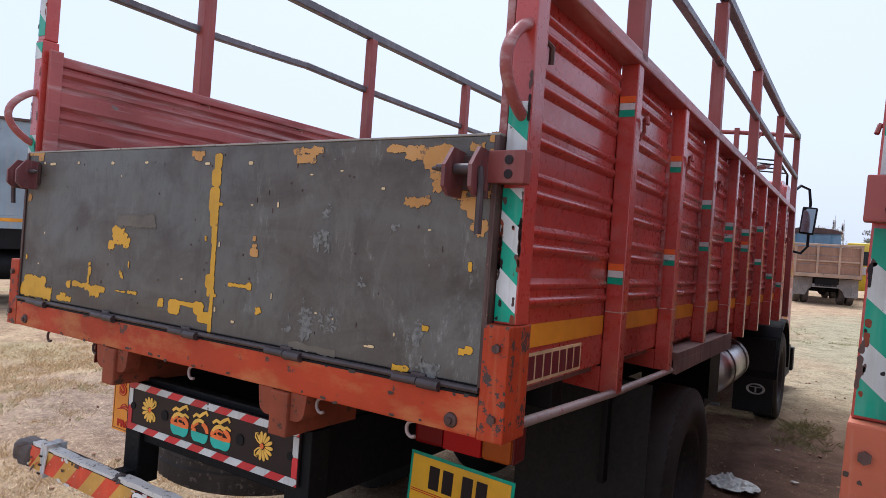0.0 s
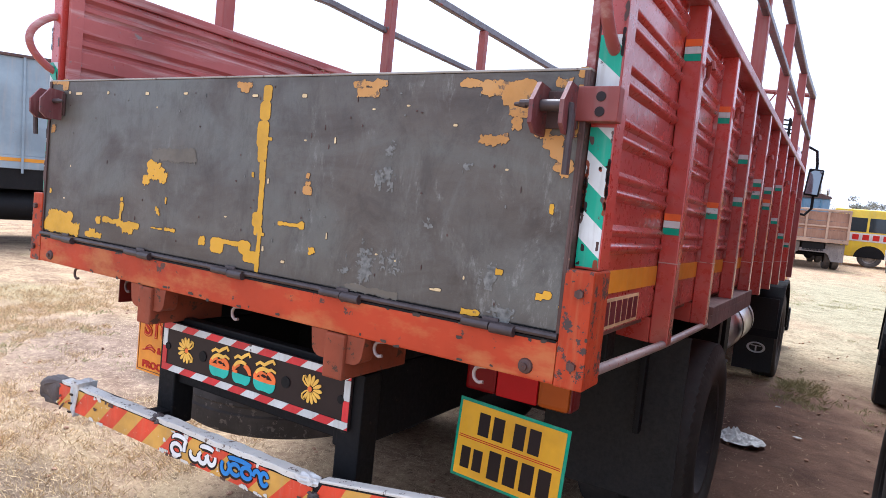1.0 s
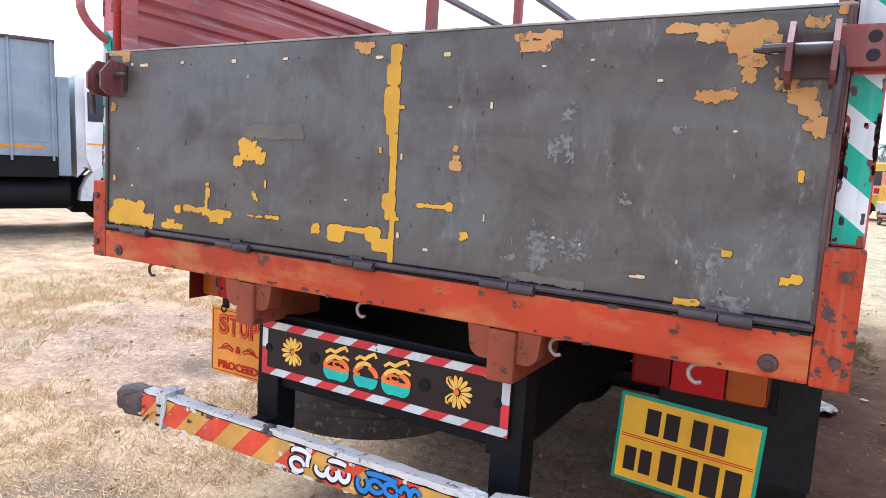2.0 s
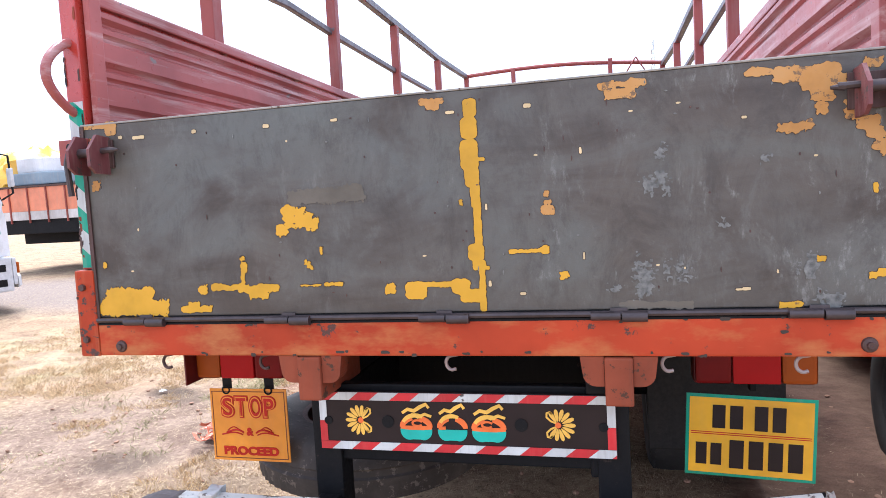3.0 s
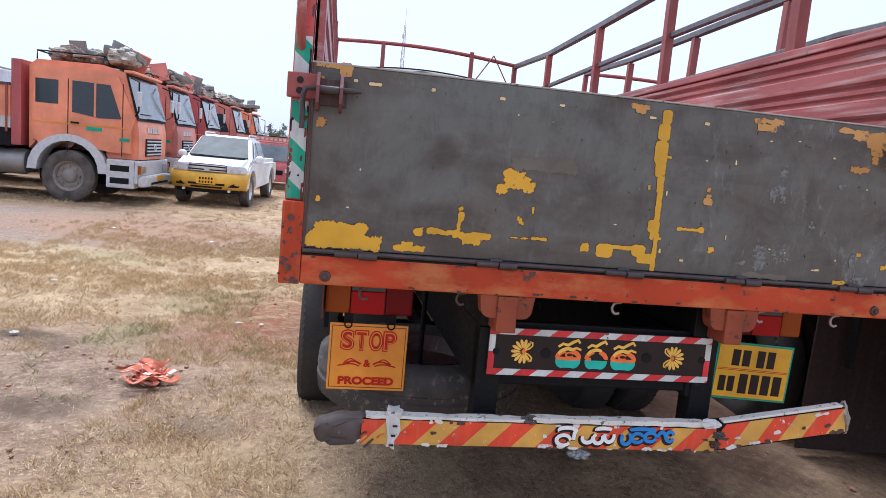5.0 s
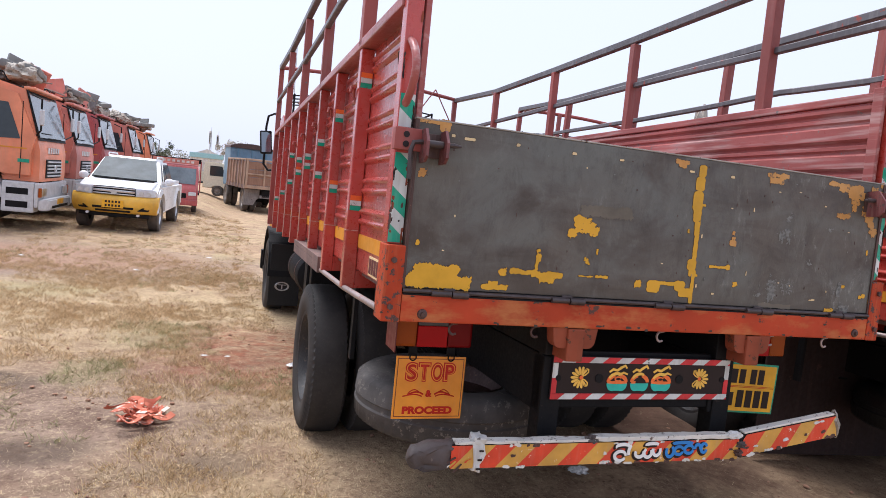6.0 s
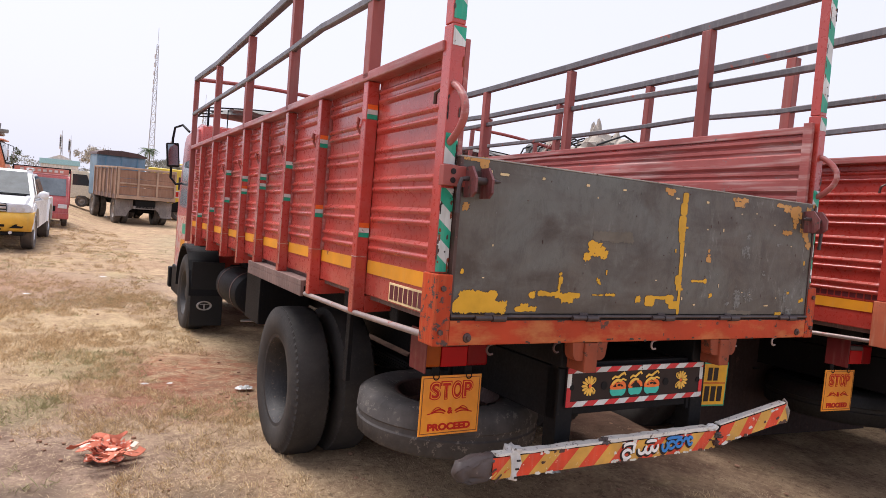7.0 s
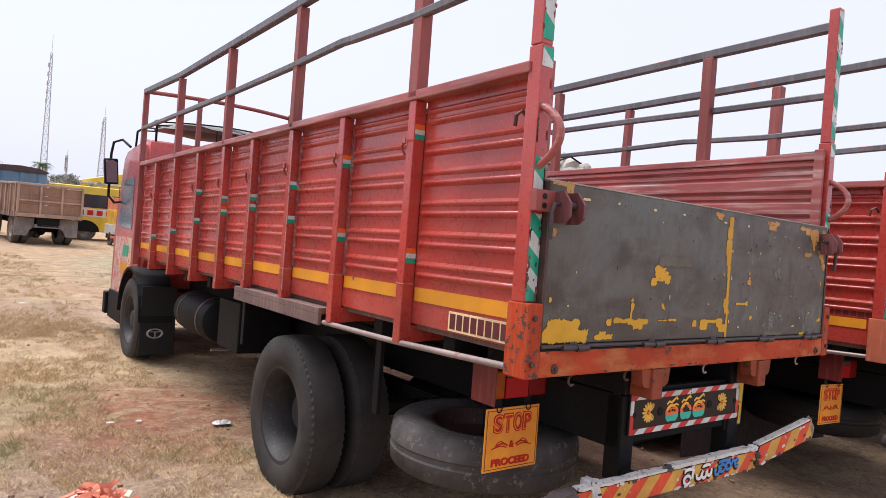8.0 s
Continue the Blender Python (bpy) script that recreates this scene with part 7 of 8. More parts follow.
    for v in bm.verts:
        if v.co.z < 0.6:
            v.co.x *= 1 - 0.25 * (0.6 - v.co.z)
    bump_p = part("front_bumper", bm, YELLOW_CAR, t, "yellow painted bumper", smooth=True)
    bowed("air_slot", (-0.42, 0.42, -0.062, 0.1, 0.525, 0.575), BLACK, bump_p, 0.004)
    bowed("lower_slot", (-0.36, 0.36, -0.040, 0.1, 0.455, 0.495), BLACK, bump_p, 0.004)
    for s in (-1, 1):
        bm = bmesh.new()
        prism(bm, [(s * 0.50, 0.50), (s * 0.72, 0.50), (s * 0.76, 0.60), (s * 0.60, 0.58)], -0.070, 0.1, 'y')
        bow(bm)
        for v in bm.verts:
            v.co.y += 0.6 * max(0.0, abs(v.co.x) - 0.5) ** 2
        part("bumper_pocket", bm, BLACK, bump_p)
    bowed("under_tray", (-0.74, 0.74, 0.05, 0.3, 0.34, 0.418), BLACK, t, 0.01)
    boxes("registration_plate", [(-0.22, 0.22, -0.082, -0.073, 0.545, 0.715)], PLATE_Y, bump_p, 0.003)
    for z in (0.68, 0.595):
        bars(bump_p, "plate_bar", -0.17, 0.17, z, 0.05, -0.0822, 5, INK_BLACK, 0.4)
    g = bowed("grille", (-0.44, 0.44, -0.004, 0.05, 0.835, 0.985), BLACK, t, 0.01)
    for k in range(3):
        bowed("grille_slat", (-0.43, 0.43, -0.026, -0.006, 0.842 + 0.052 * k, 0.866 + 0.052 * k), CHROME, g, 0.004)
    bm = bmesh.new()
    prism(bm, [(0.07 * math.cos(2 * math.pi * k / 16), 0.905 + 0.045 * math.sin(2 * math.pi * k / 16)) for k in range(16)], -0.04, -0.027, 'y')
    part("badge", bm, CHROME, g)
    return t


GLASS_MID = plain("pickup_windscreen", (0.07, 0.085, 0.092), 0.1, var=0.3, scale=3)
GLASS_MID.node_tree.nodes["Principled BSDF"].inputs["Specular IOR Level"].default_value = 0.06
LENS = plain("clear_lens", (0.62, 0.64, 0.66), 0.12, var=0.1)
pickup(pose(-4.02, 13.8, 0, 0, 0, -3) @ Matrix.Diagonal((0.98, 1.0, 0.985, 1)))


def small_truck(m, mat, label, banner):
    t = thing("small_truck", label, "small truck", m)
    bm = bmesh.new()
    prism(bm, [(0.0, 0.35), (0.0, 0.85), (0.12, 1.02), (0.45, 1.72), (0.62, 1.80), (1.5, 1.80), (1.55, 0.42), (1.1, 0.40), (0.95, 0.62), (0.6, 0.62), (0.42, 0.38)], -0.75, 0.75, 'x')
    bmesh.ops.bevel(bm, geom=[e for e in bm.edges if abs(e.verts[0].co.x - e.verts[1].co.x) < 1e-4], offset=0.05, segments=2, affect='EDGES')
    cab = part("cab", bm, mat, t, smooth=True)
    bm = bmesh.new()
    prism(bm, [(0.16, 1.08), (0.14, 1.08), (0.42, 1.66), (0.44, 1.66)], -0.66, 0.66, 'x')
    bmesh.ops.translate(bm, vec=(0, -0.012, 0.0), verts=bm.verts)
    part("windscreen", bm, GLASS_PALE, cab)
    for s in (-1, 1):
        bm = bmesh.new()
        prism(bm, [(0.38, 1.08), (0.58, 1.62), (1.2, 1.62), (1.2, 1.08)], min(s * 0.751, s * 0.757), max(s * 0.751, s * 0.757), 'x')
        part("side_window", bm, GLASS_DARK, cab)
        boxes("headlamp", [(s * 0.58 - 0.12, s * 0.58 + 0.12, -0.02, 0.04, 0.66, 0.80)], LENS, t, 0.02)
        simple_wheel(t, s * 0.66, 0.77, 0.29, 0.29, 0.16, s, RIM_PALE)
        simple_wheel(t, s * 0.66, 3.0, 0.29, 0.29, 0.16, s, RIM_PALE)
        boxes("side_board", [(s * 0.80 - 0.02, s * 0.80 + 0.02, 1.65, 4.0, 0.72, 1.25)], mat, t, 0.006)
        boxes("cage_post", [(s * 0.80 - 0.02, s * 0.80 + 0.02, 1.65, 1.70, 1.252, 1.95)], mat, t, 0.004)
    boxes("bed_floor", [(-0.8, 0.8, 1.62, 4.0, 0.62, 0.71)], BLACK, t, 0.006)
    boxes("bumper", [(-0.76, 0.76, -0.06, 0.02, 0.30, 0.50)], mat, t, 0.02)
    boxes("grille", [(-0.4, 0.4, -0.012, 0.01, 0.56, 0.74)], BLACK, t, 0.006)
    if banner:
        boxes("roof_board", [(-0.72, 0.72, 0.55, 0.60, 1.80, 1.98)], RED_CAB, t, 0.006)
        bars(t, "board_bar", -0.6, 0.6, 1.89, 0.08, 0.55, 8, OFFWHITE, 0.4)
        boxes("rack", [(-0.80, 0.80, 1.55, 1.60, 1.85, 2.02)], BLACK, t, 0.006)
    return t


small_truck(pose(-3.32, 21.2, 0, 0, 0, 2) @ Matrix.Diagonal((1.0, 1.0, 0.9, 1)), MAROON, "maroon small truck with a lettered roof board", True)
small_truck(pose(-1.15, 39.2, -0.12, 0, 0, 78) @ Matrix.Diagonal((1.1, 1.1, 1.08, 1)), CREAM_CAR, "cream small truck parked beyond the row", False)


def dump_truck(m):
    t = thing("dump_truck", "old dump truck with rusty brown board body and blue cab top", "truck", m)
    for k in range(3):
        boxes("tail_plank", [(-1.18, 1.18, 0.0, 0.05, 1.10 + 0.31 * k, 1.40 + 0.31 * k)], BROWN_BOARD, t, 0.01)
    for x in (-1.20, -0.38, 0.42, 1.20):
        boxes("tail_post", [(x - 0.04, x + 0.04, -0.07, -0.002, 1.091, 2.05)], BROWN_POST, t, 0.008)
    boxes("tail_top_rail", [(-1.25, 1.25, -0.05, 0.055, 2.051, 2.13)], BROWN_POST, t, 0.02)
    boxes("tail_mid_rail", [(-1.16, 1.16, -0.045, -0.003, 1.50, 1.56)], BROWN_POST, t, 0.01)
    boxes("tail_beam", [(-1.25, 1.25, -0.06, 0.06, 0.96, 1.09)], BROWN_POST, t, 0.01)
    for s in (-1, 1):
        for k in range(14):
            boxes("side_plank", [(s * 1.20 - 0.025, s * 1.20 + 0.025, 0.06 + 0.303 * k, 0.353 + 0.303 * k, 1.10, 2.04)], BROWN_BOARD if k % 3 else WOOD_GREY, t, 0.01)
        for k in range(7):
            boxes("side_post", [(s * 1.25 - 0.03, s * 1.25 + 0.03, 0.1 + 0.68 * k, 0.17 + 0.68 * k, 0.95, 2.06)], BROWN_POST, t, 0.006)
        boxes("side_rail", [(s * 1.24 - 0.04, s * 1.24 + 0.04, 0.056, 4.3, 2.061, 2.13)], BROWN_POST, t, 0.015)
        boxes("side_beam", [(s * 1.21 - 0.04, s * 1.21 + 0.04, 0.061, 4.3, 0.93, 1.09)], WOOD_GREY, t, 0.01)
        for y in (1.0, 5.1):
            simple_wheel(t, s * 1.0, y, 0.5, 0.5, 0.28, s, RIM_PALE)
            simple_wheel(t, s * 0.68, y, 0.5, 0.5, 0.26, s, RIM)
        bm = bmesh.new()
        prism(bm, [(s * 0.48, 0.93), (s * 1.20, 0.93), (s * 1.20, 0.30), (s * 0.74, 0.30), (s * 0.62, 0.52), (s * 0.48, 0.60)], 0.26, 0.30, 'y')
        part("mud_flap", bm, GREY_FLAP, t, "dusty grey mud flap")
    boxes("floor", [(-1.16, 1.16, 0.065, 4.3, 0.98, 1.09)], BLACK, t, 0.01)
    boxes("chassis", [(-0.42, 0.42, 0.1, 6.0, 0.62, 0.95)], BLACK, t, 0.02)
    boxes("tow_beam", [(-0.5, 0.5, 0.10, 0.20, 0.60, 0.72)], GREY_FLAP, t, 0.02)
    bm = bmesh.new()
    rod(bm, (-0.8, 1.0, 0.5), (0.8, 1.0, 0.5), 0.08, 10)
    bmesh.ops.create_uvsphere(bm, u_segments=14, v_segments=8, radius=0.20, matrix=Matrix.Translation((0, 1.0, 0.5)))
    part("rear_axle", bm, BLACK, t, smooth=True)
    boxes("cab", [(-1.14, 1.14, 4.5, 6.0, 0.9, 2.62)], BLUE_CAB, t, 0.08)
    bm = bmesh.new()
    prism(bm, [(-1.18, 2.60), (-1.14, 2.70), (-0.75, 2.80), (0.0, 2.83), (0.75, 2.78), (1.14, 2.68), (1.18, 2.60)], 4.42, 6.05, 'y')
    part("cab_roof", bm, STEEL_DARK, t, "arched dark cab roof")
    for x in (-0.74, 0.0, 0.74):
        boxes("cab_rib", [(x - 0.03, x + 0.03, 4.47, 4.498, 1.2, 2.58)], BLUE_SHEET, t, 0.01)
    return t


GREY_FLAP = paint("dusty_grey_flap", (0.22, 0.20, 0.19), 0.8, wear=(0.10, 0.085, 0.075), wear_at=0.60, dust=(0.38, 0.33, 0.28), dust_amt=0.5, scale=2)
dump_truck(pose(0.42, 31.0, -0.42, 0, 0, 10) @ Matrix.Diagonal((1.02, 1.1, 1.22, 1)))


def bus(m):
    t = thing("bus", "yellow bus with a white name band along its side", "bus", m)
    bm = bmesh.new()
    cube(bm, 0, 8.2, 0, 2.3, 0.45, 2.75, 0.12)
    body = part("body", bm, YELLOW_BUS, t, smooth=True)
    boxes("band", [(0.05, 5.2, -0.012, 0.0, 1.22, 1.62)], OFFWHITE, body, 0.003)
    bars(body, "name_bar", 0.35, 2.6, 1.42, 0.26, -0.0125, 6, INK_RED, 0.35)
    bars(body, "name_bar", 2.9, 4.9, 1.42, 0.26, -0.0125, 5, INK_RED, 0.35)
    for k in range(7):
        boxes("window", [(0.25 + 1.12 * k, 1.28 + 1.12 * k, -0.014, 0.0, 1.68, 2.35)], GLASS_DARK, body, 0.006)
    for x in (1.5, 6.5):
        wh = simple_wheel(t, 0, 0, 0, 0.45, 0.26, -1, RIM_PALE)
        wh.matrix_basis = pose(x, 0.16, 0.45, 0, 0, 90)
        bm = bmesh.new()
        pts = [(x + 0.58 * math.cos(math.pi * k / 12), 0.45 + 0.58 * math.sin(math.pi * k / 12)) for k in range(13)]
        prism(bm, pts, -0.006, 0.003, 'y')
        part("wheel_well", bm, BLACK, body)
    return t


bus(pose(0.9, 37.0, -0.42, 0, 0, -6) @ Matrix.Diagonal((1.15, 1.0, 1.02, 1)))
loader = thing("loader_truck", "orange and yellow utility truck beside the bus", "truck", pose(5.6, 25.6, -0.33, 0, 0, 8))
boxes("cab", [(-0.9, 0.9, 0.2, 1.7, 0.8, 2.6)], ORANGE_CAB, loader, 0.1)
boxes("body", [(-1.0, 0.2, -0.4, 0.18, 1.35, 2.2)], YELLOW_BUS, loader, 0.05)
boxes("windscreen", [(-0.8, 0.8, 0.17, 0.195, 1.7, 2.4)], GLASS_DARK, loader, 0.02)
boxes("frame", [(-1.0, 1.0, -0.6, 3.4, 0.55, 0.78)], OFFWHITE, loader, 0.02)
for s in (-1, 1):
    simple_wheel(loader, s * 0.9, 0.5, 0.45, 0.45, 0.26, s, RIM_PALE)
    simple_wheel(loader, s * 0.9, 2.8, 0.45, 0.45, 0.26, s, RIM_PALE)

cart = thing("goods_carrier", "small goods carrier with orange and yellow slatted body", "carrier", pose(3.62, 33.6, -0.42, 0, 0, 8) @ Matrix.Diagonal((0.60, 0.8, 0.89, 1)))
boxes("orange_body", [(-0.42, 0.75, -0.30, 1.3, 1.95, 2.62)], ORANGE_CAB, cart, 0.02, "orange slatted upper body")
for k in range(5):
    boxes("slat", [(-0.44, 0.77, -0.335, -0.302, 1.99 + 0.13 * k, 2.06 + 0.13 * k)], RED_CAB, cart, 0.006)
boxes("yellow_body", [(-0.50, 0.30, -0.42, 1.2, 1.15, 1.945)], YELLOW_CAR, cart, 0.03, "yellow lower body")
for k in range(4):
    boxes("louvre", [(-0.40 + 0.17 * k, -0.30 + 0.17 * k, -0.445, -0.421, 1.72, 1.88)], BLACK, cart, 0.005)
boxes("cabin_side", [(0.31, 0.80, -0.30, 1.2, 1.15, 1.945)], RED_CAB, cart, 0.02)
boxes("front_panel", [(-0.58, 0.70, -0.46, 1.2, 0.62, 1.145)], WHITE_PAINT, cart, 0.03, "white front panel with a blue door")
boxes("blue_door", [(-0.20, 0.12, -0.49, -0.462, 0.66, 1.10)], BLUE_SHEET, cart, 0.01)
boxes("tow_bar", [(-0.9, 1.3, -0.70, -0.62, 0.42, 0.54)], RED_CAB, cart, 0.02)
boxes("axle_frame", [(-0.5, 0.65, -0.62, 1.1, 0.36, 0.615)], BLACK, cart, 0.02)
for s_ in (-1, 1):
    simple_wheel(cart, 0.05 + s_ * 0.55, 0.2, 0.36, 0.36, 0.2, s_, RIM)
bm = bmesh.new()
sweep(bm, [(-0.25, -0.2, 2.62), (-0.25, -0.2, 3.2), (0.35, -0.2, 3.2), (0.35, -0.2, 2.62)], 0.03, 6)
part("rack", bm, BLACK, cart)

van = thing("white_lorry_cab", "white lorry cab with a dark sun visor behind the row", "lorry", pose(-17.1, 25.0, 0))
bm = bmesh.new()
prism(bm, [(0.0, 0.7), (0.0, 1.7), (0.25, 2.9), (0.5, 3.1), (2.0, 3.1), (2.1, 2.9), (2.1, 0.7)], -1.2, 1.2, 'x')
bmesh.ops.bevel(bm, geom=list(bm.edges), offset=0.08, segments=2, affect='EDGES')
vc = part("cab", bm, WHITE_PAINT, van, smooth=True)
bm = bmesh.new()
prism(bm, [(0.0, 1.8), (-0.02, 1.8), (0.20, 2.85), (0.22, 2.85)], -1.05, 1.05, 'x')
part("windscreen", bm, GLASS_DARK, vc)
boxes("visor", [(-1.25, 1.25, 0.0, 0.35, 3.11, 3.22)], BLACK, van, 0.02)
boxes("side_window", [(1.201, 1.21, 0.6, 1.5, 1.9, 2.7)], GLASS_DARK, vc, 0.003)
boxes("bumper", [(-1.2, 1.2, -0.1, 0.2, 0.45, 0.69)], GREY_PLASTIC, van, 0.04)
for s in (-1, 1):
    simple_wheel(van, s * 1.0, 1.2, 0.5, 0.5, 0.28, s, RIM_PALE)

# ---- far things ----
def tower(x, y, h, w, label):
    t = thing("lattice_mast", label, "mast", pose(x, y, 0))
    bm = bmesh.new()
    n = int(h / 2.6)
    for k in range(n):
        a, b = h * k / n, h * (k + 1) / n
        wa, wb = w * (1 - 0.75 * k / n), w * (1 - 0.75 * (k + 1) / n)
        ca = [Vector((sx * wa, sy * wa, a)) for sx, sy in ((-1, -1), (1, -1), (1, 1), (-1, 1))]
        cb = [Vector((sx * wb, sy * wb, b)) for sx, sy in ((-1, -1), (1, -1), (1, 1), (-1, 1))]
        for i in range(4):
            rod(bm, ca[i], cb[i], 0.10, 4)
            rod(bm, ca[i], cb[(i + 1) % 4], 0.06, 4)
            rod(bm, cb[i], cb[(i + 1) % 4], 0.06, 4)
    part("lattice", bm, MAST, t)
    for k in range(5):
        boxes("aerial", [(-0.5 - w * 0.3, -0.1 - w * 0.3, -0.3, 0.3, h * (0.66 + 0.06 * k), h * (0.66 + 0.06 * k) + 1.4)], OFFWHITE, t, 0.05)
    bm = bmesh.new()
    rod(bm, (0, 0, h), (0, 0, h * 1.12), 0.06, 5)
    part("spike", bm, MAST, t)
    return t


MAST = plain("galvanised_mast", (0.42, 0.42, 0.42), 0.5, 0.4)
tower(18.85, 245.0, 47.0, 1.1, "tall pale lattice phone mast far off")
tower(38.5, 265.0, 31.7, 1.3, "pale lattice mast with a flat head")
tower(-7.2, 230.0, 12.3, 0.4, "thin grey mast far off")
tower(24.8, 240.0, 15.0, 0.4, "short thin far mast")
tower(-4.87, 230.0, 11.2, 0.3, "very thin pale far mast")


def leaf_material(name, a, b):
    m, nt, p = node_mat(name)
    g = nt.nodes.new("ShaderNodeNewGeometry")
    nt.links.new(mixc(nt, g.outputs["Random Per Island"], a, b), p.inputs["Base Color"])
    p.inputs["Roughness"].default_value = 0.85
    return m


LEAF = leaf_material("dusty_leaves", (0.085, 0.105, 0.06), (0.16, 0.175, 0.115))
# distance haze on the far trees is put into this paler leaf colour
LEAF_PALE = leaf_material("haze_paled_leaves", (0.20, 0.20, 0.165), (0.33, 0.33, 0.29))
LEAF_BEIGE = leaf_material("dry_beige_leaves", (0.34, 0.31, 0.26), (0.55, 0.51, 0.44))
PALM_LEAF = leaf_material("palm_leaves", (0.05, 0.085, 0.035), (0.10, 0.14, 0.06))
BARK = plain("grey_bark", (0.17, 0.13, 0.10), 0.9, scale=20)


def tree(m, h, spread, seed, mat, label, leaves=900, leaf=1.0):
    t = thing("tree", label, "tree", m)
    rng = random.Random(seed)
    bm = bmesh.new()
    rod(bm, (0, 0, 0), (0.1, 0, h * 0.45), h * 0.035, 8, h * 0.022)
    tips = []
    for k in range(7):
        a = rng.uniform(0, 6.28)
        q = Vector((math.cos(a) * spread * rng.uniform(0.3, 0.7), math.sin(a) * spread * rng.uniform(0.3, 0.7), h * rng.uniform(0.6, 0.9)))
        rod(bm, (0.1, 0, h * rng.uniform(0.3, 0.45)), q, h * 0.014, 6, h * 0.005)
        tips.append(q)
    part("trunk", bm, BARK, t)
    clumps = [rng.choice(tips) + Vector((rng.gauss(0, spread * 0.24), rng.gauss(0, spread * 0.24), rng.gauss(0, h * 0.09))) for k in range(34)]
    verts, faces = [], []
    for k in range(leaves):
        c = rng.choice(clumps) + Vector((rng.gauss(0, spread * 0.085), rng.gauss(0, spread * 0.085), rng.gauss(0, h * 0.04)))
        sz = leaf * h * rng.uniform(0.018, 0.042)
        e = Euler((rng.uniform(0, 6.28), rng.uniform(0, 6.28), rng.uniform(0, 6.28))).to_matrix()
        i = len(verts)
        verts += [c + e @ Vector(p) * sz for p in ((-1, -0.4, 0), (1, -0.5, 0.1), (1.1, 0.5, 0), (-0.8, 0.6, 0.1))]
        faces.append((i, i + 1, i + 2, i + 3))
    me = bpy.data.meshes.new("crown")
    me.from_pydata(verts, [], faces)
    me.materials.append(mat)
    ob = new("crown", me)
    ob.parent = t
    return t


def palm(m, h, seed, label):
    t = thing("palm_tree", label, "palm")
    t.matrix_basis = m
    rng = random.Random(seed)
    bm = bmesh.new()
    sweep(bm, [(0, 0, 0), (0.2, 0, h * 0.5), (0.1, 0, h * 0.95)], 0.14, 8)
    part("trunk", bm, BARK, t)
    bm = bmesh.new()
    for k in range(26):
        a = 2 * math.pi * k / 26 + rng.uniform(-0.15, 0.15)
        lift = rng.uniform(-0.25, 0.9)
        L = rng.uniform(1.7, 2.4)
        pts = []
        for j in range(8):
            u = j / 7
            pts.append(Vector((math.cos(a) * L * u, math.sin(a) * L * u, h * 0.95 + lift * L * u - 0.75 * L * u * u)))
        side = Vector((-math.sin(a), math.cos(a), 0))
        for j in range(7):
            for s in (-1, 1):
                for q in (0.0, 0.5):
                    p = pts[j].lerp(pts[j + 1], q)
                    w = 0.75 * (1 - abs(j / 7 - 0.4))
                    tip = p + side * s * w + Vector((math.cos(a) * 0.25, math.sin(a) * 0.25, -0.22))
                    n = (pts[j + 1] - pts[j]) * 0.35
                    bm.faces.new([bm.verts.new(v) for v in (p, p + n, tip)])
    part("fronds", bm, PALM_LEAF, t)
    return t


palm(pose(-46.9, 54, 0), 8.0, 1, "coconut palm behind the parked lorries")
palm(pose(-43.7, 54, 0), 8.2, 2, "coconut palm with drooping fronds")
palm(pose(10.3, 150, 0), 8.0, 3, "lone palm far off")
tree(pose(-9.9, 90, 0), 3.3, 1.5, 5, LEAF, "small round tree past the lorries", 2500, 0.6)
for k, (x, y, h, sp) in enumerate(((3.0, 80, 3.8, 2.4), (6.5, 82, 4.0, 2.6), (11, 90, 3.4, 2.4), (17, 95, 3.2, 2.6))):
    tree(pose(x, y, 0), h, sp, 30 + k, LEAF_PALE, "pale tree on the skyline, haze put into its leaf colour", 3000, 0.6)
tree(pose(-0.7, 60, -0.42), 4.0, 1.8, 91, LEAF_BEIGE, "dry beige tree behind the dump truck", 5000, 0.5)
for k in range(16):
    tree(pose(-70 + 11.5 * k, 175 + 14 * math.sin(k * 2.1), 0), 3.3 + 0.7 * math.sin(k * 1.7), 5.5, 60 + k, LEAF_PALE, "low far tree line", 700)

# low far sheds
shed = thing("far_shed", "yellow gabled shed far behind the bus", "shed", pose(15.5, 95, 0))
bm = bmesh.new()
prism(bm, [(-6, 0), (6, 0), (6, 4.0), (0, 5.6), (-6, 4.0)], 0, 6, 'y')
part("shell", bm, YELLOW_BUS, shed)
boxes("roof_edge", [(-6.3, 6.3, -0.3, 6.3, 3.7, 3.95)], OFFWHITE, shed, 0.02)
BLUE_ROOF = plain("pale_blue_roof", (0.30, 0.52, 0.55), 0.5)
shed2 = thing("far_shed", "low pale blue-roofed shed", "shed", pose(-4.8, 110, 0) @ Matrix.Diagonal((0.6, 1, 1, 1)))
bm = bmesh.new()
prism(bm, [(-4, 0), (4, 0), (4, 3.0), (0, 4.0), (-4, 3.0)], 0, 6, 'y')
part("shell", bm, OFFWHITE, shed2)
boxes("roof_sheet", [(-4.3, 4.3, -0.2, 6.2, 2.55, 3.3)], BLUE_ROOF, shed2, 0.02)

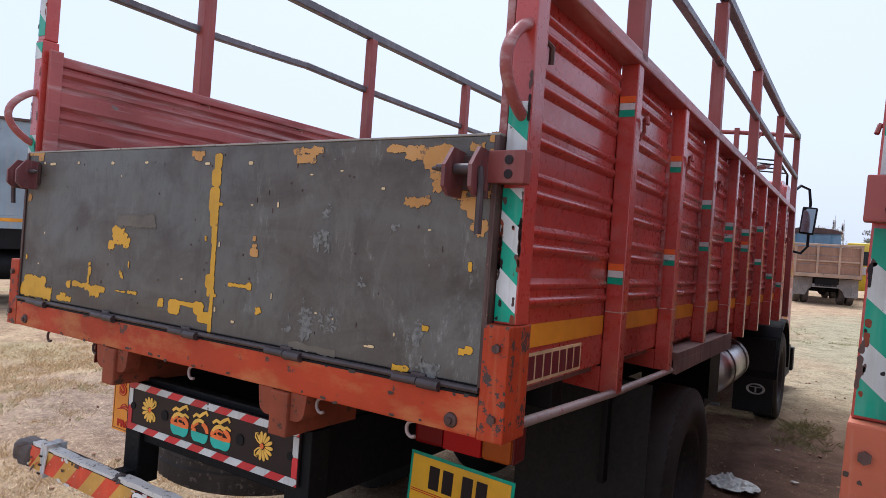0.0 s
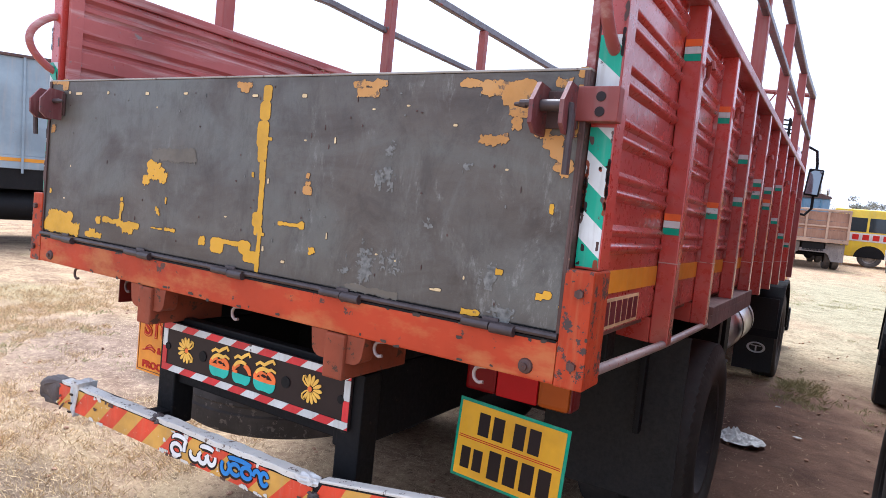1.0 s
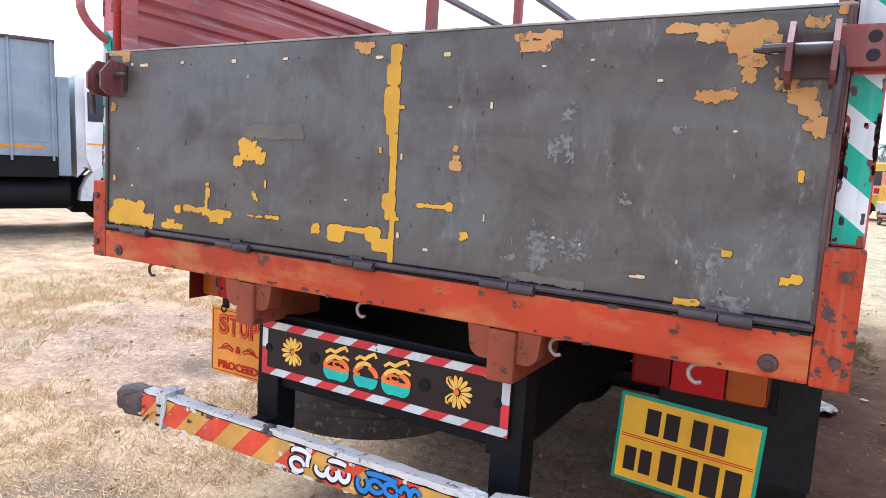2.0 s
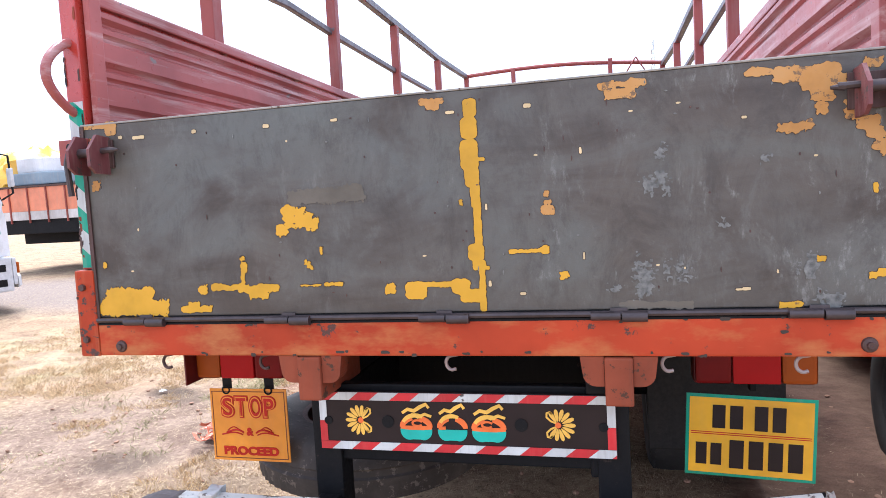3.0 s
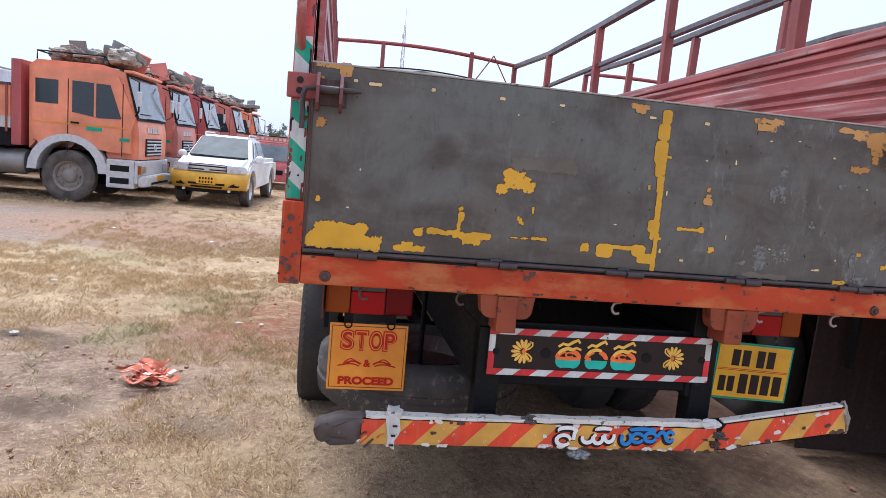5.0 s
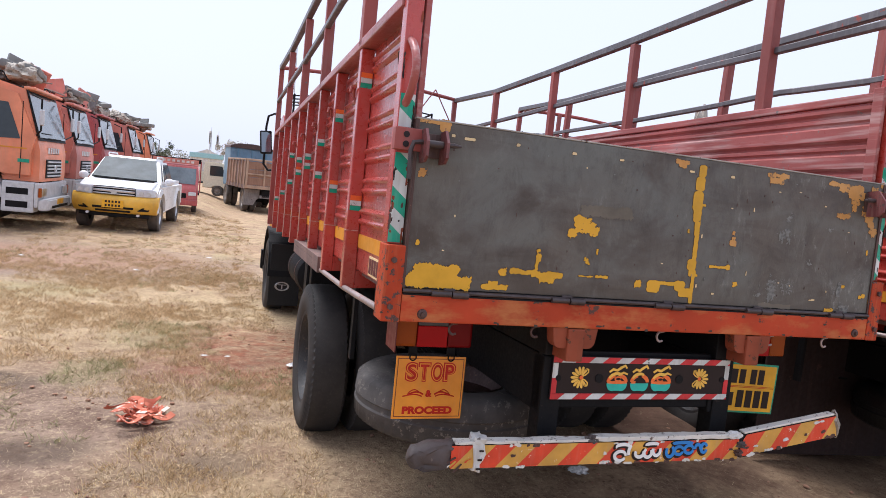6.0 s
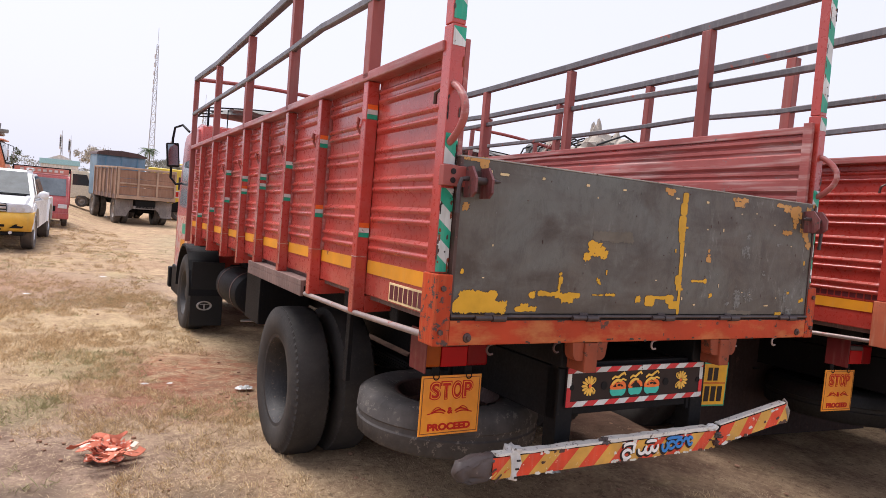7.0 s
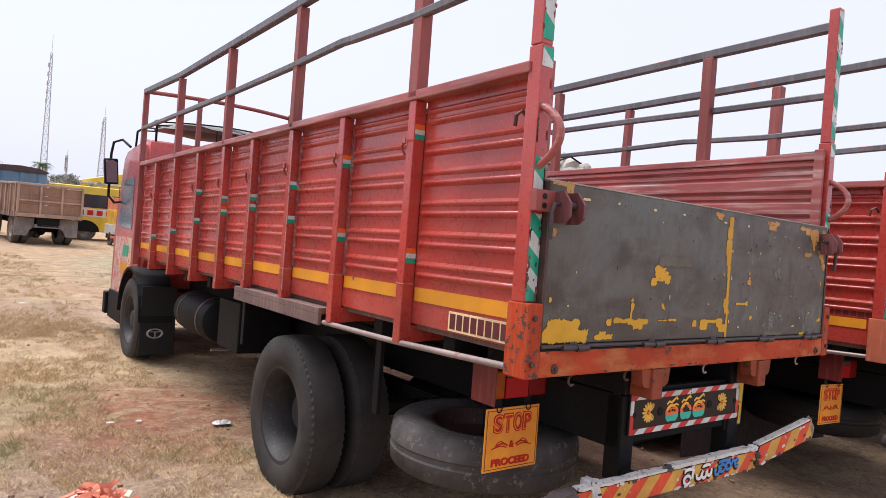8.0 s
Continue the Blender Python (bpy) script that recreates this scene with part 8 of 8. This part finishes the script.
# ---- things on the ground ----
def cloth(name, x, y, w, d, h, mat, seed, label, cat):
    n = 46
    verts, faces = [], []
    for j in range(n):
        for i in range(n):
            u, v = i / (n - 1) - 0.5, j / (n - 1) - 0.5
            r = 1 + 0.35 * noise.noise((math.atan2(v, u) * 1.1, seed, 0))
            px, py = x + u * w * r, y + v * d * r
            f = 0.30 + 1.5 * (0.28 - abs(noise.noise((u * 3.4 + seed, v * 3.4, 0.5)))) + 0.7 * (0.25 - abs(noise.noise((u * 7.5, v * 7.5 + seed, 1.5))))
            f = max(0.0, f)
            edge = max(0.0, 1 - 3.6 * max(0.0, math.hypot(u, v) - 0.22))
            verts.append((px, py, ground_z(px, py) + 0.022 + h * f * edge))
    for j in range(n - 1):
        for i in range(n - 1):
            u, v = (i + 0.5) / (n - 1) - 0.5, (j + 0.5) / (n - 1) - 0.5
            if math.hypot(u, v) < 0.47 + 0.1 * noise.noise((u * 5, v * 5, seed)):
                faces.append((j * n + i, j * n + i + 1, (j + 1) * n + i + 1, (j + 1) * n + i))
    me = bpy.data.meshes.new(name)
    me.from_pydata(verts, [], faces)
    me.materials.append(mat)
    tagged(new(name, me), label, cat)


RAG = paint("orange_rag", (0.60, 0.17, 0.10), 0.9, wear=(0.78, 0.66, 0.56), wear_at=0.58, dust=(0.6, 0.3, 0.2), dust_amt=0.4, scale=3, streak=False)
STRAP_PALE = paint("bleached_strap", (0.70, 0.58, 0.48), 0.85, wear=(0.5, 0.3, 0.2), wear_at=0.62, dust_amt=0.2, scale=4, streak=False)
BAG = plain("pale_plastic", (0.62, 0.62, 0.60), 0.35, var=0.35, scale=30)
strap = thing("strap_heap", "crumpled heap of orange-red webbing strap on dry grass", "strap", pose(-2.115, 2.11, ground_z(-2.115, 2.11) + 0.012))
rng = random.Random(14)
for k in range(25):
    cx, cy = rng.gauss(0, 0.055), rng.gauss(0, 0.055)
    rx, ry, a0 = rng.uniform(0.04, 0.11), rng.uniform(0.03, 0.09), rng.uniform(0, 6.28)
    span, w, tilt = rng.uniform(2.2, 4.8), rng.uniform(0.013, 0.021), rng.uniform(-0.5, 0.9)
    z0 = 0.012 + 0.0034 * k * rng.uniform(0.4, 1.0)
    bm = bmesh.new()
    prev = None
    for i in range(19):
        a = a0 + span * i / 18
        p = Vector((cx + rx * math.cos(a), cy + ry * math.sin(a), z0 + 0.016 * math.sin(3 * a + k) + 0.010))
        out = Vector((math.cos(a), math.sin(a), 0)) * math.cos(tilt + 0.4 * math.sin(2 * a)) + Vector((0, 0, math.sin(tilt + 0.4 * math.sin(2 * a))))
        up = Vector((0, 0, 0.0022))
        ring = [bm.verts.new(q) for q in (p - out * w - up, p + out * w - up, p + out * w + up, p - out * w + up)]
        if prev:
            for e in range(4):
                bm.faces.new((prev[e], prev[(e + 1) % 4], ring[(e + 1) % 4], ring[e]))
        else:
            bm.faces.new(ring)
        prev = ring
    bm.faces.new(prev[::-1])
    part("loop", bm, STRAP_PALE if k == 9 else RAG, strap, smooth=True)
for k, (x, y, a) in enumerate(((-0.12, 0.10, 20), (0.13, 0.02, 60), (0.02, -0.07, -35))):
    bm = bmesh.new()
    cube(bm, -0.032, 0.032, -0.014, 0.014, 0.05, 0.056, 0.003, pose(x, y, 0.012 * k, 12, -8, a))
    part("loose_end", bm, STRAP_PALE, strap, "pale bleached strap end")
cloth("plastic_bag", 1.16, 3.64, 0.34, 0.34, 0.09, BAG, 7.0, "crumpled clear plastic bag on bare soil", "bag")
cloth("plastic_scrap", -1.04, 3.42, 0.17, 0.10, 0.03, BAG, 9.0, "white plastic scrap beside the rear wheel", "litter")
cloth("plastic_scrap", 0.42, 1.12, 0.15, 0.12, 0.03, BAG, 12.0, "grey plastic scrap under the bumper", "litter")
cloth("plastic_scrap", -3.36, 3.12, 0.07, 0.06, 0.02, BAG, 15.0, "tiny white scrap in a dark hollow", "litter")
for k, (x, y, w) in enumerate(((-1.79, 3.72, 0.07), (-1.60, 3.69, 0.06), (-3.9, 5.2, 0.07), (-2.9, 8.6, 0.10), (-1.9, 10.4, 0.12), (-4.6, 9.3, 0.10), (1.5, 4.1, 0.06), (1.3, 5.0, 0.05))):
    cloth("paper_scrap", x, y, w, w * 0.6, 0.010, BAG, 20.0 + k, "small pale paper scrap on the ground", "litter")


def scatter_grass(count, x0, x1, y0, y1, seed, hmin, hmax, keep):
    rng = np.random.default_rng(seed)
    verts, faces = [], []
    while len(faces) < count:
        cx, cy = rng.uniform(x0, x1), rng.uniform(y0, y1)
        dens = noise.noise((cx * 0.8, cy * 0.8, 4.0)) + 0.6 * noise.noise((cx * 3.1, cy * 3.1, 9.0))
        if dens < rng.uniform(-0.6, 0.5) or not keep(cx, cy):
            continue
        tall = rng.uniform(0.6, 1.25)
        for k in range(rng.integers(10, 26)):
            x, y = cx + rng.normal(0, 0.03), cy + rng.normal(0, 0.03)
            a, L, lean = rng.uniform(0, 6.283), tall * rng.uniform(hmin, hmax), abs(rng.normal(1.0, 0.8))
            z = ground_z(x, y) - 0.006
            w = rng.uniform(0.0009, 0.0017)
            dx, dy = math.cos(a), math.sin(a)
            i = len(verts)
            up = 1 / math.sqrt(1 + lean * lean)
            verts += [(x - dy * w, y + dx * w, z), (x + dy * w, y - dx * w, z), (x + dx * L * lean * up * 0.45 + dy * w, y + dy * L * lean * up * 0.45 - dx * w, z + L * up * 0.62), (x + dx * L * lean * up, y + dy * L * lean * up, z + L * up)]
            faces.append((i, i + 1, i + 2, i + 3))
    me = bpy.data.meshes.new("grass")
    me.from_pydata(verts, [], faces)
    return me


STRAW = leaf_material("straw_grass", (0.33, 0.23, 0.125), (0.80, 0.60, 0.35))
GREEN_GRASS = leaf_material("green_grass", (0.25, 0.24, 0.11), (0.50, 0.45, 0.24))
bare_yard = lambda x, y: ((x + 3.2) / 1.7) ** 2 + ((y - 2.1) / 1.4) ** 2 + 1.5 * noise.noise((x * 1.3, y * 1.3, 6.0)) + 0.8 * noise.noise((x * 4.1, y * 4.1, 8.0)) < 0.75
soil = lambda x, y: not bare_yard(x, y) and not (((x + 1.32) / 0.55) ** 2 + ((y - 4.1) / 1.0) ** 2 + 1.1 * noise.noise((x * 2.2, y * 2.2, 3.1)) + 0.9 * noise.noise((x * 6.5, y * 6.5, 1.1)) < 0.8) and not (abs(x) < 1.1 and y > 0.25) and not (1.1 < x < 2.6 and y > 0.6) and not (x < -5 and 7.5 < y < 12)
fading = lambda x, y: soil(x, y) and (y < 6.5 or 0.9 * noise.noise((x * 31, y * 31, 2.0)) > (y - 9.2) / 2.8) and (x > -5 or 0.9 * noise.noise((x * 29, y * 29, 5.0)) > (-x - 6.6) / 1.6)
me = scatter_grass(270000, -8.0, 1.3, -0.9, 12.0, 1, 0.015, 0.060, fading)
me.materials.append(STRAW)
tagged(new("dry_grass", me), "dry straw-coloured grass blades over the yard", "grass", kind="stuff")
me = scatter_grass(60000, -9, 6, 8, 24, 2, 0.03, 0.09, soil)
me.materials.append(STRAW)
tagged(new("dry_grass", me), "dry straw-coloured grass further off", "grass", kind="stuff")
me = scatter_grass(14000, -6, 3.2, 0.5, 16, 5, 0.02, 0.065, lambda x, y: noise.noise((x * 0.6, y * 0.6, 7.7)) > 0.18 and not (((x + 1.75) / 1.2) ** 2 + ((y - 3.6) / 1.9) ** 2 < 1))
me.materials.append(GREEN_GRASS)
me2 = scatter_grass(1300, 1.22, 1.65, 5.2, 6.4, 9, 0.03, 0.10, lambda x, y: True)
me2.materials.append(GREEN_GRASS)
for k, (gx, gy, r, n) in enumerate(((-2.6, 3.25, 0.24, 900), (-2.2, 4.6, 0.45, 1700), (-1.35, 2.95, 0.3, 700))):
    me3 = scatter_grass(n, gx - r, gx + r, gy - r * 1.3, gy + r * 1.3, 60 + k, 0.02, 0.07, lambda x, y: True)
    me3.materials.append(GREEN_GRASS)
    tagged(new("green_tuft", me3), "low green tuft among the dry straw", "weeds", kind="stuff")
tagged(new("green_weeds", me2), "green weeds growing beside the front wheel", "weeds", kind="stuff")
tagged(new("green_grass", me), "low green weeds between the dry grass", "grass", kind="stuff")


def scatter_litter(count, x0, x1, y0, y1, seed):
    """Broken straw lying flat on the soil, thinner over the bare patches."""
    rng = np.random.default_rng(seed)
    verts, faces = [], []
    while len(faces) < count:
        x, y = rng.uniform(x0, x1), rng.uniform(y0, y1)
        if noise.noise((x * 1.3, y * 1.3, 2.0)) + 0.7 * noise.noise((x * 4.3, y * 4.3, 5.0)) < rng.uniform(-0.75, 0.35):
            continue
        if ((x + 1.32) / 0.6) ** 2 + ((y - 4.1) / 1.1) ** 2 < 0.8 and rng.random() < 0.75:
            continue
        if 1.0 < x < 2.7 and y > 0.5 and rng.random() < 0.93:
            continue
        if bare_yard(x, y) and rng.random() < 0.55:
            continue
        a, L, w = rng.uniform(0, 6.283), rng.uniform(0.008, 0.040), rng.uniform(0.0003, 0.0008)
        dx, dy = math.cos(a), math.sin(a)
        z = ground_z(x, y) + 0.02 * noise.noise((x * 3, y * 3, 1.0)) + rng.uniform(0.002, 0.010)
        lift = rng.uniform(-0.004, 0.014)
        i = len(verts)
        verts += [(x - dy * w, y + dx * w, z), (x + dy * w, y - dx * w, z), (x + dx * L + dy * w, y + dy * L - dx * w, z + lift), (x + dx * L - dy * w, y + dy * L + dx * w, z + lift)]
        faces.append((i, i + 1, i + 2, i + 3))
    me = bpy.data.meshes.new("straw_litter")
    me.from_pydata(verts, [], faces)
    return me


LITTER = leaf_material("broken_straw", (0.18, 0.12, 0.075), (0.78, 0.60, 0.37))
me = scatter_litter(120000, -4.6, 1.7, -0.7, 7.0, 41)
me.materials.append(LITTER)
tagged(new("straw_litter", me), "broken straw lying flat over the soil", "straw", kind="stuff")
rng = random.Random(31)
bm = bmesh.new()
for k in range(700):
    x, y = rng.uniform(-5, 2.6), rng.uniform(-0.8, 9)
    r = rng.uniform(0.006, 0.02)
    bmesh.ops.create_icosphere(bm, subdivisions=1, radius=r, matrix=Matrix.Translation((x, y, ground_z(x, y) + r * 0.3)) @ Matrix.Diagonal((1, rng.uniform(0.6, 1.3), rng.uniform(0.4, 0.8), 1)))
peb = part("pebbles", bm, plain("earth_clods", (0.30, 0.17, 0.11), 0.95, var=0.4, scale=3), None)
tagged(peb, "small reddish clods and pebbles on the ground", "pebbles", kind="stuff")
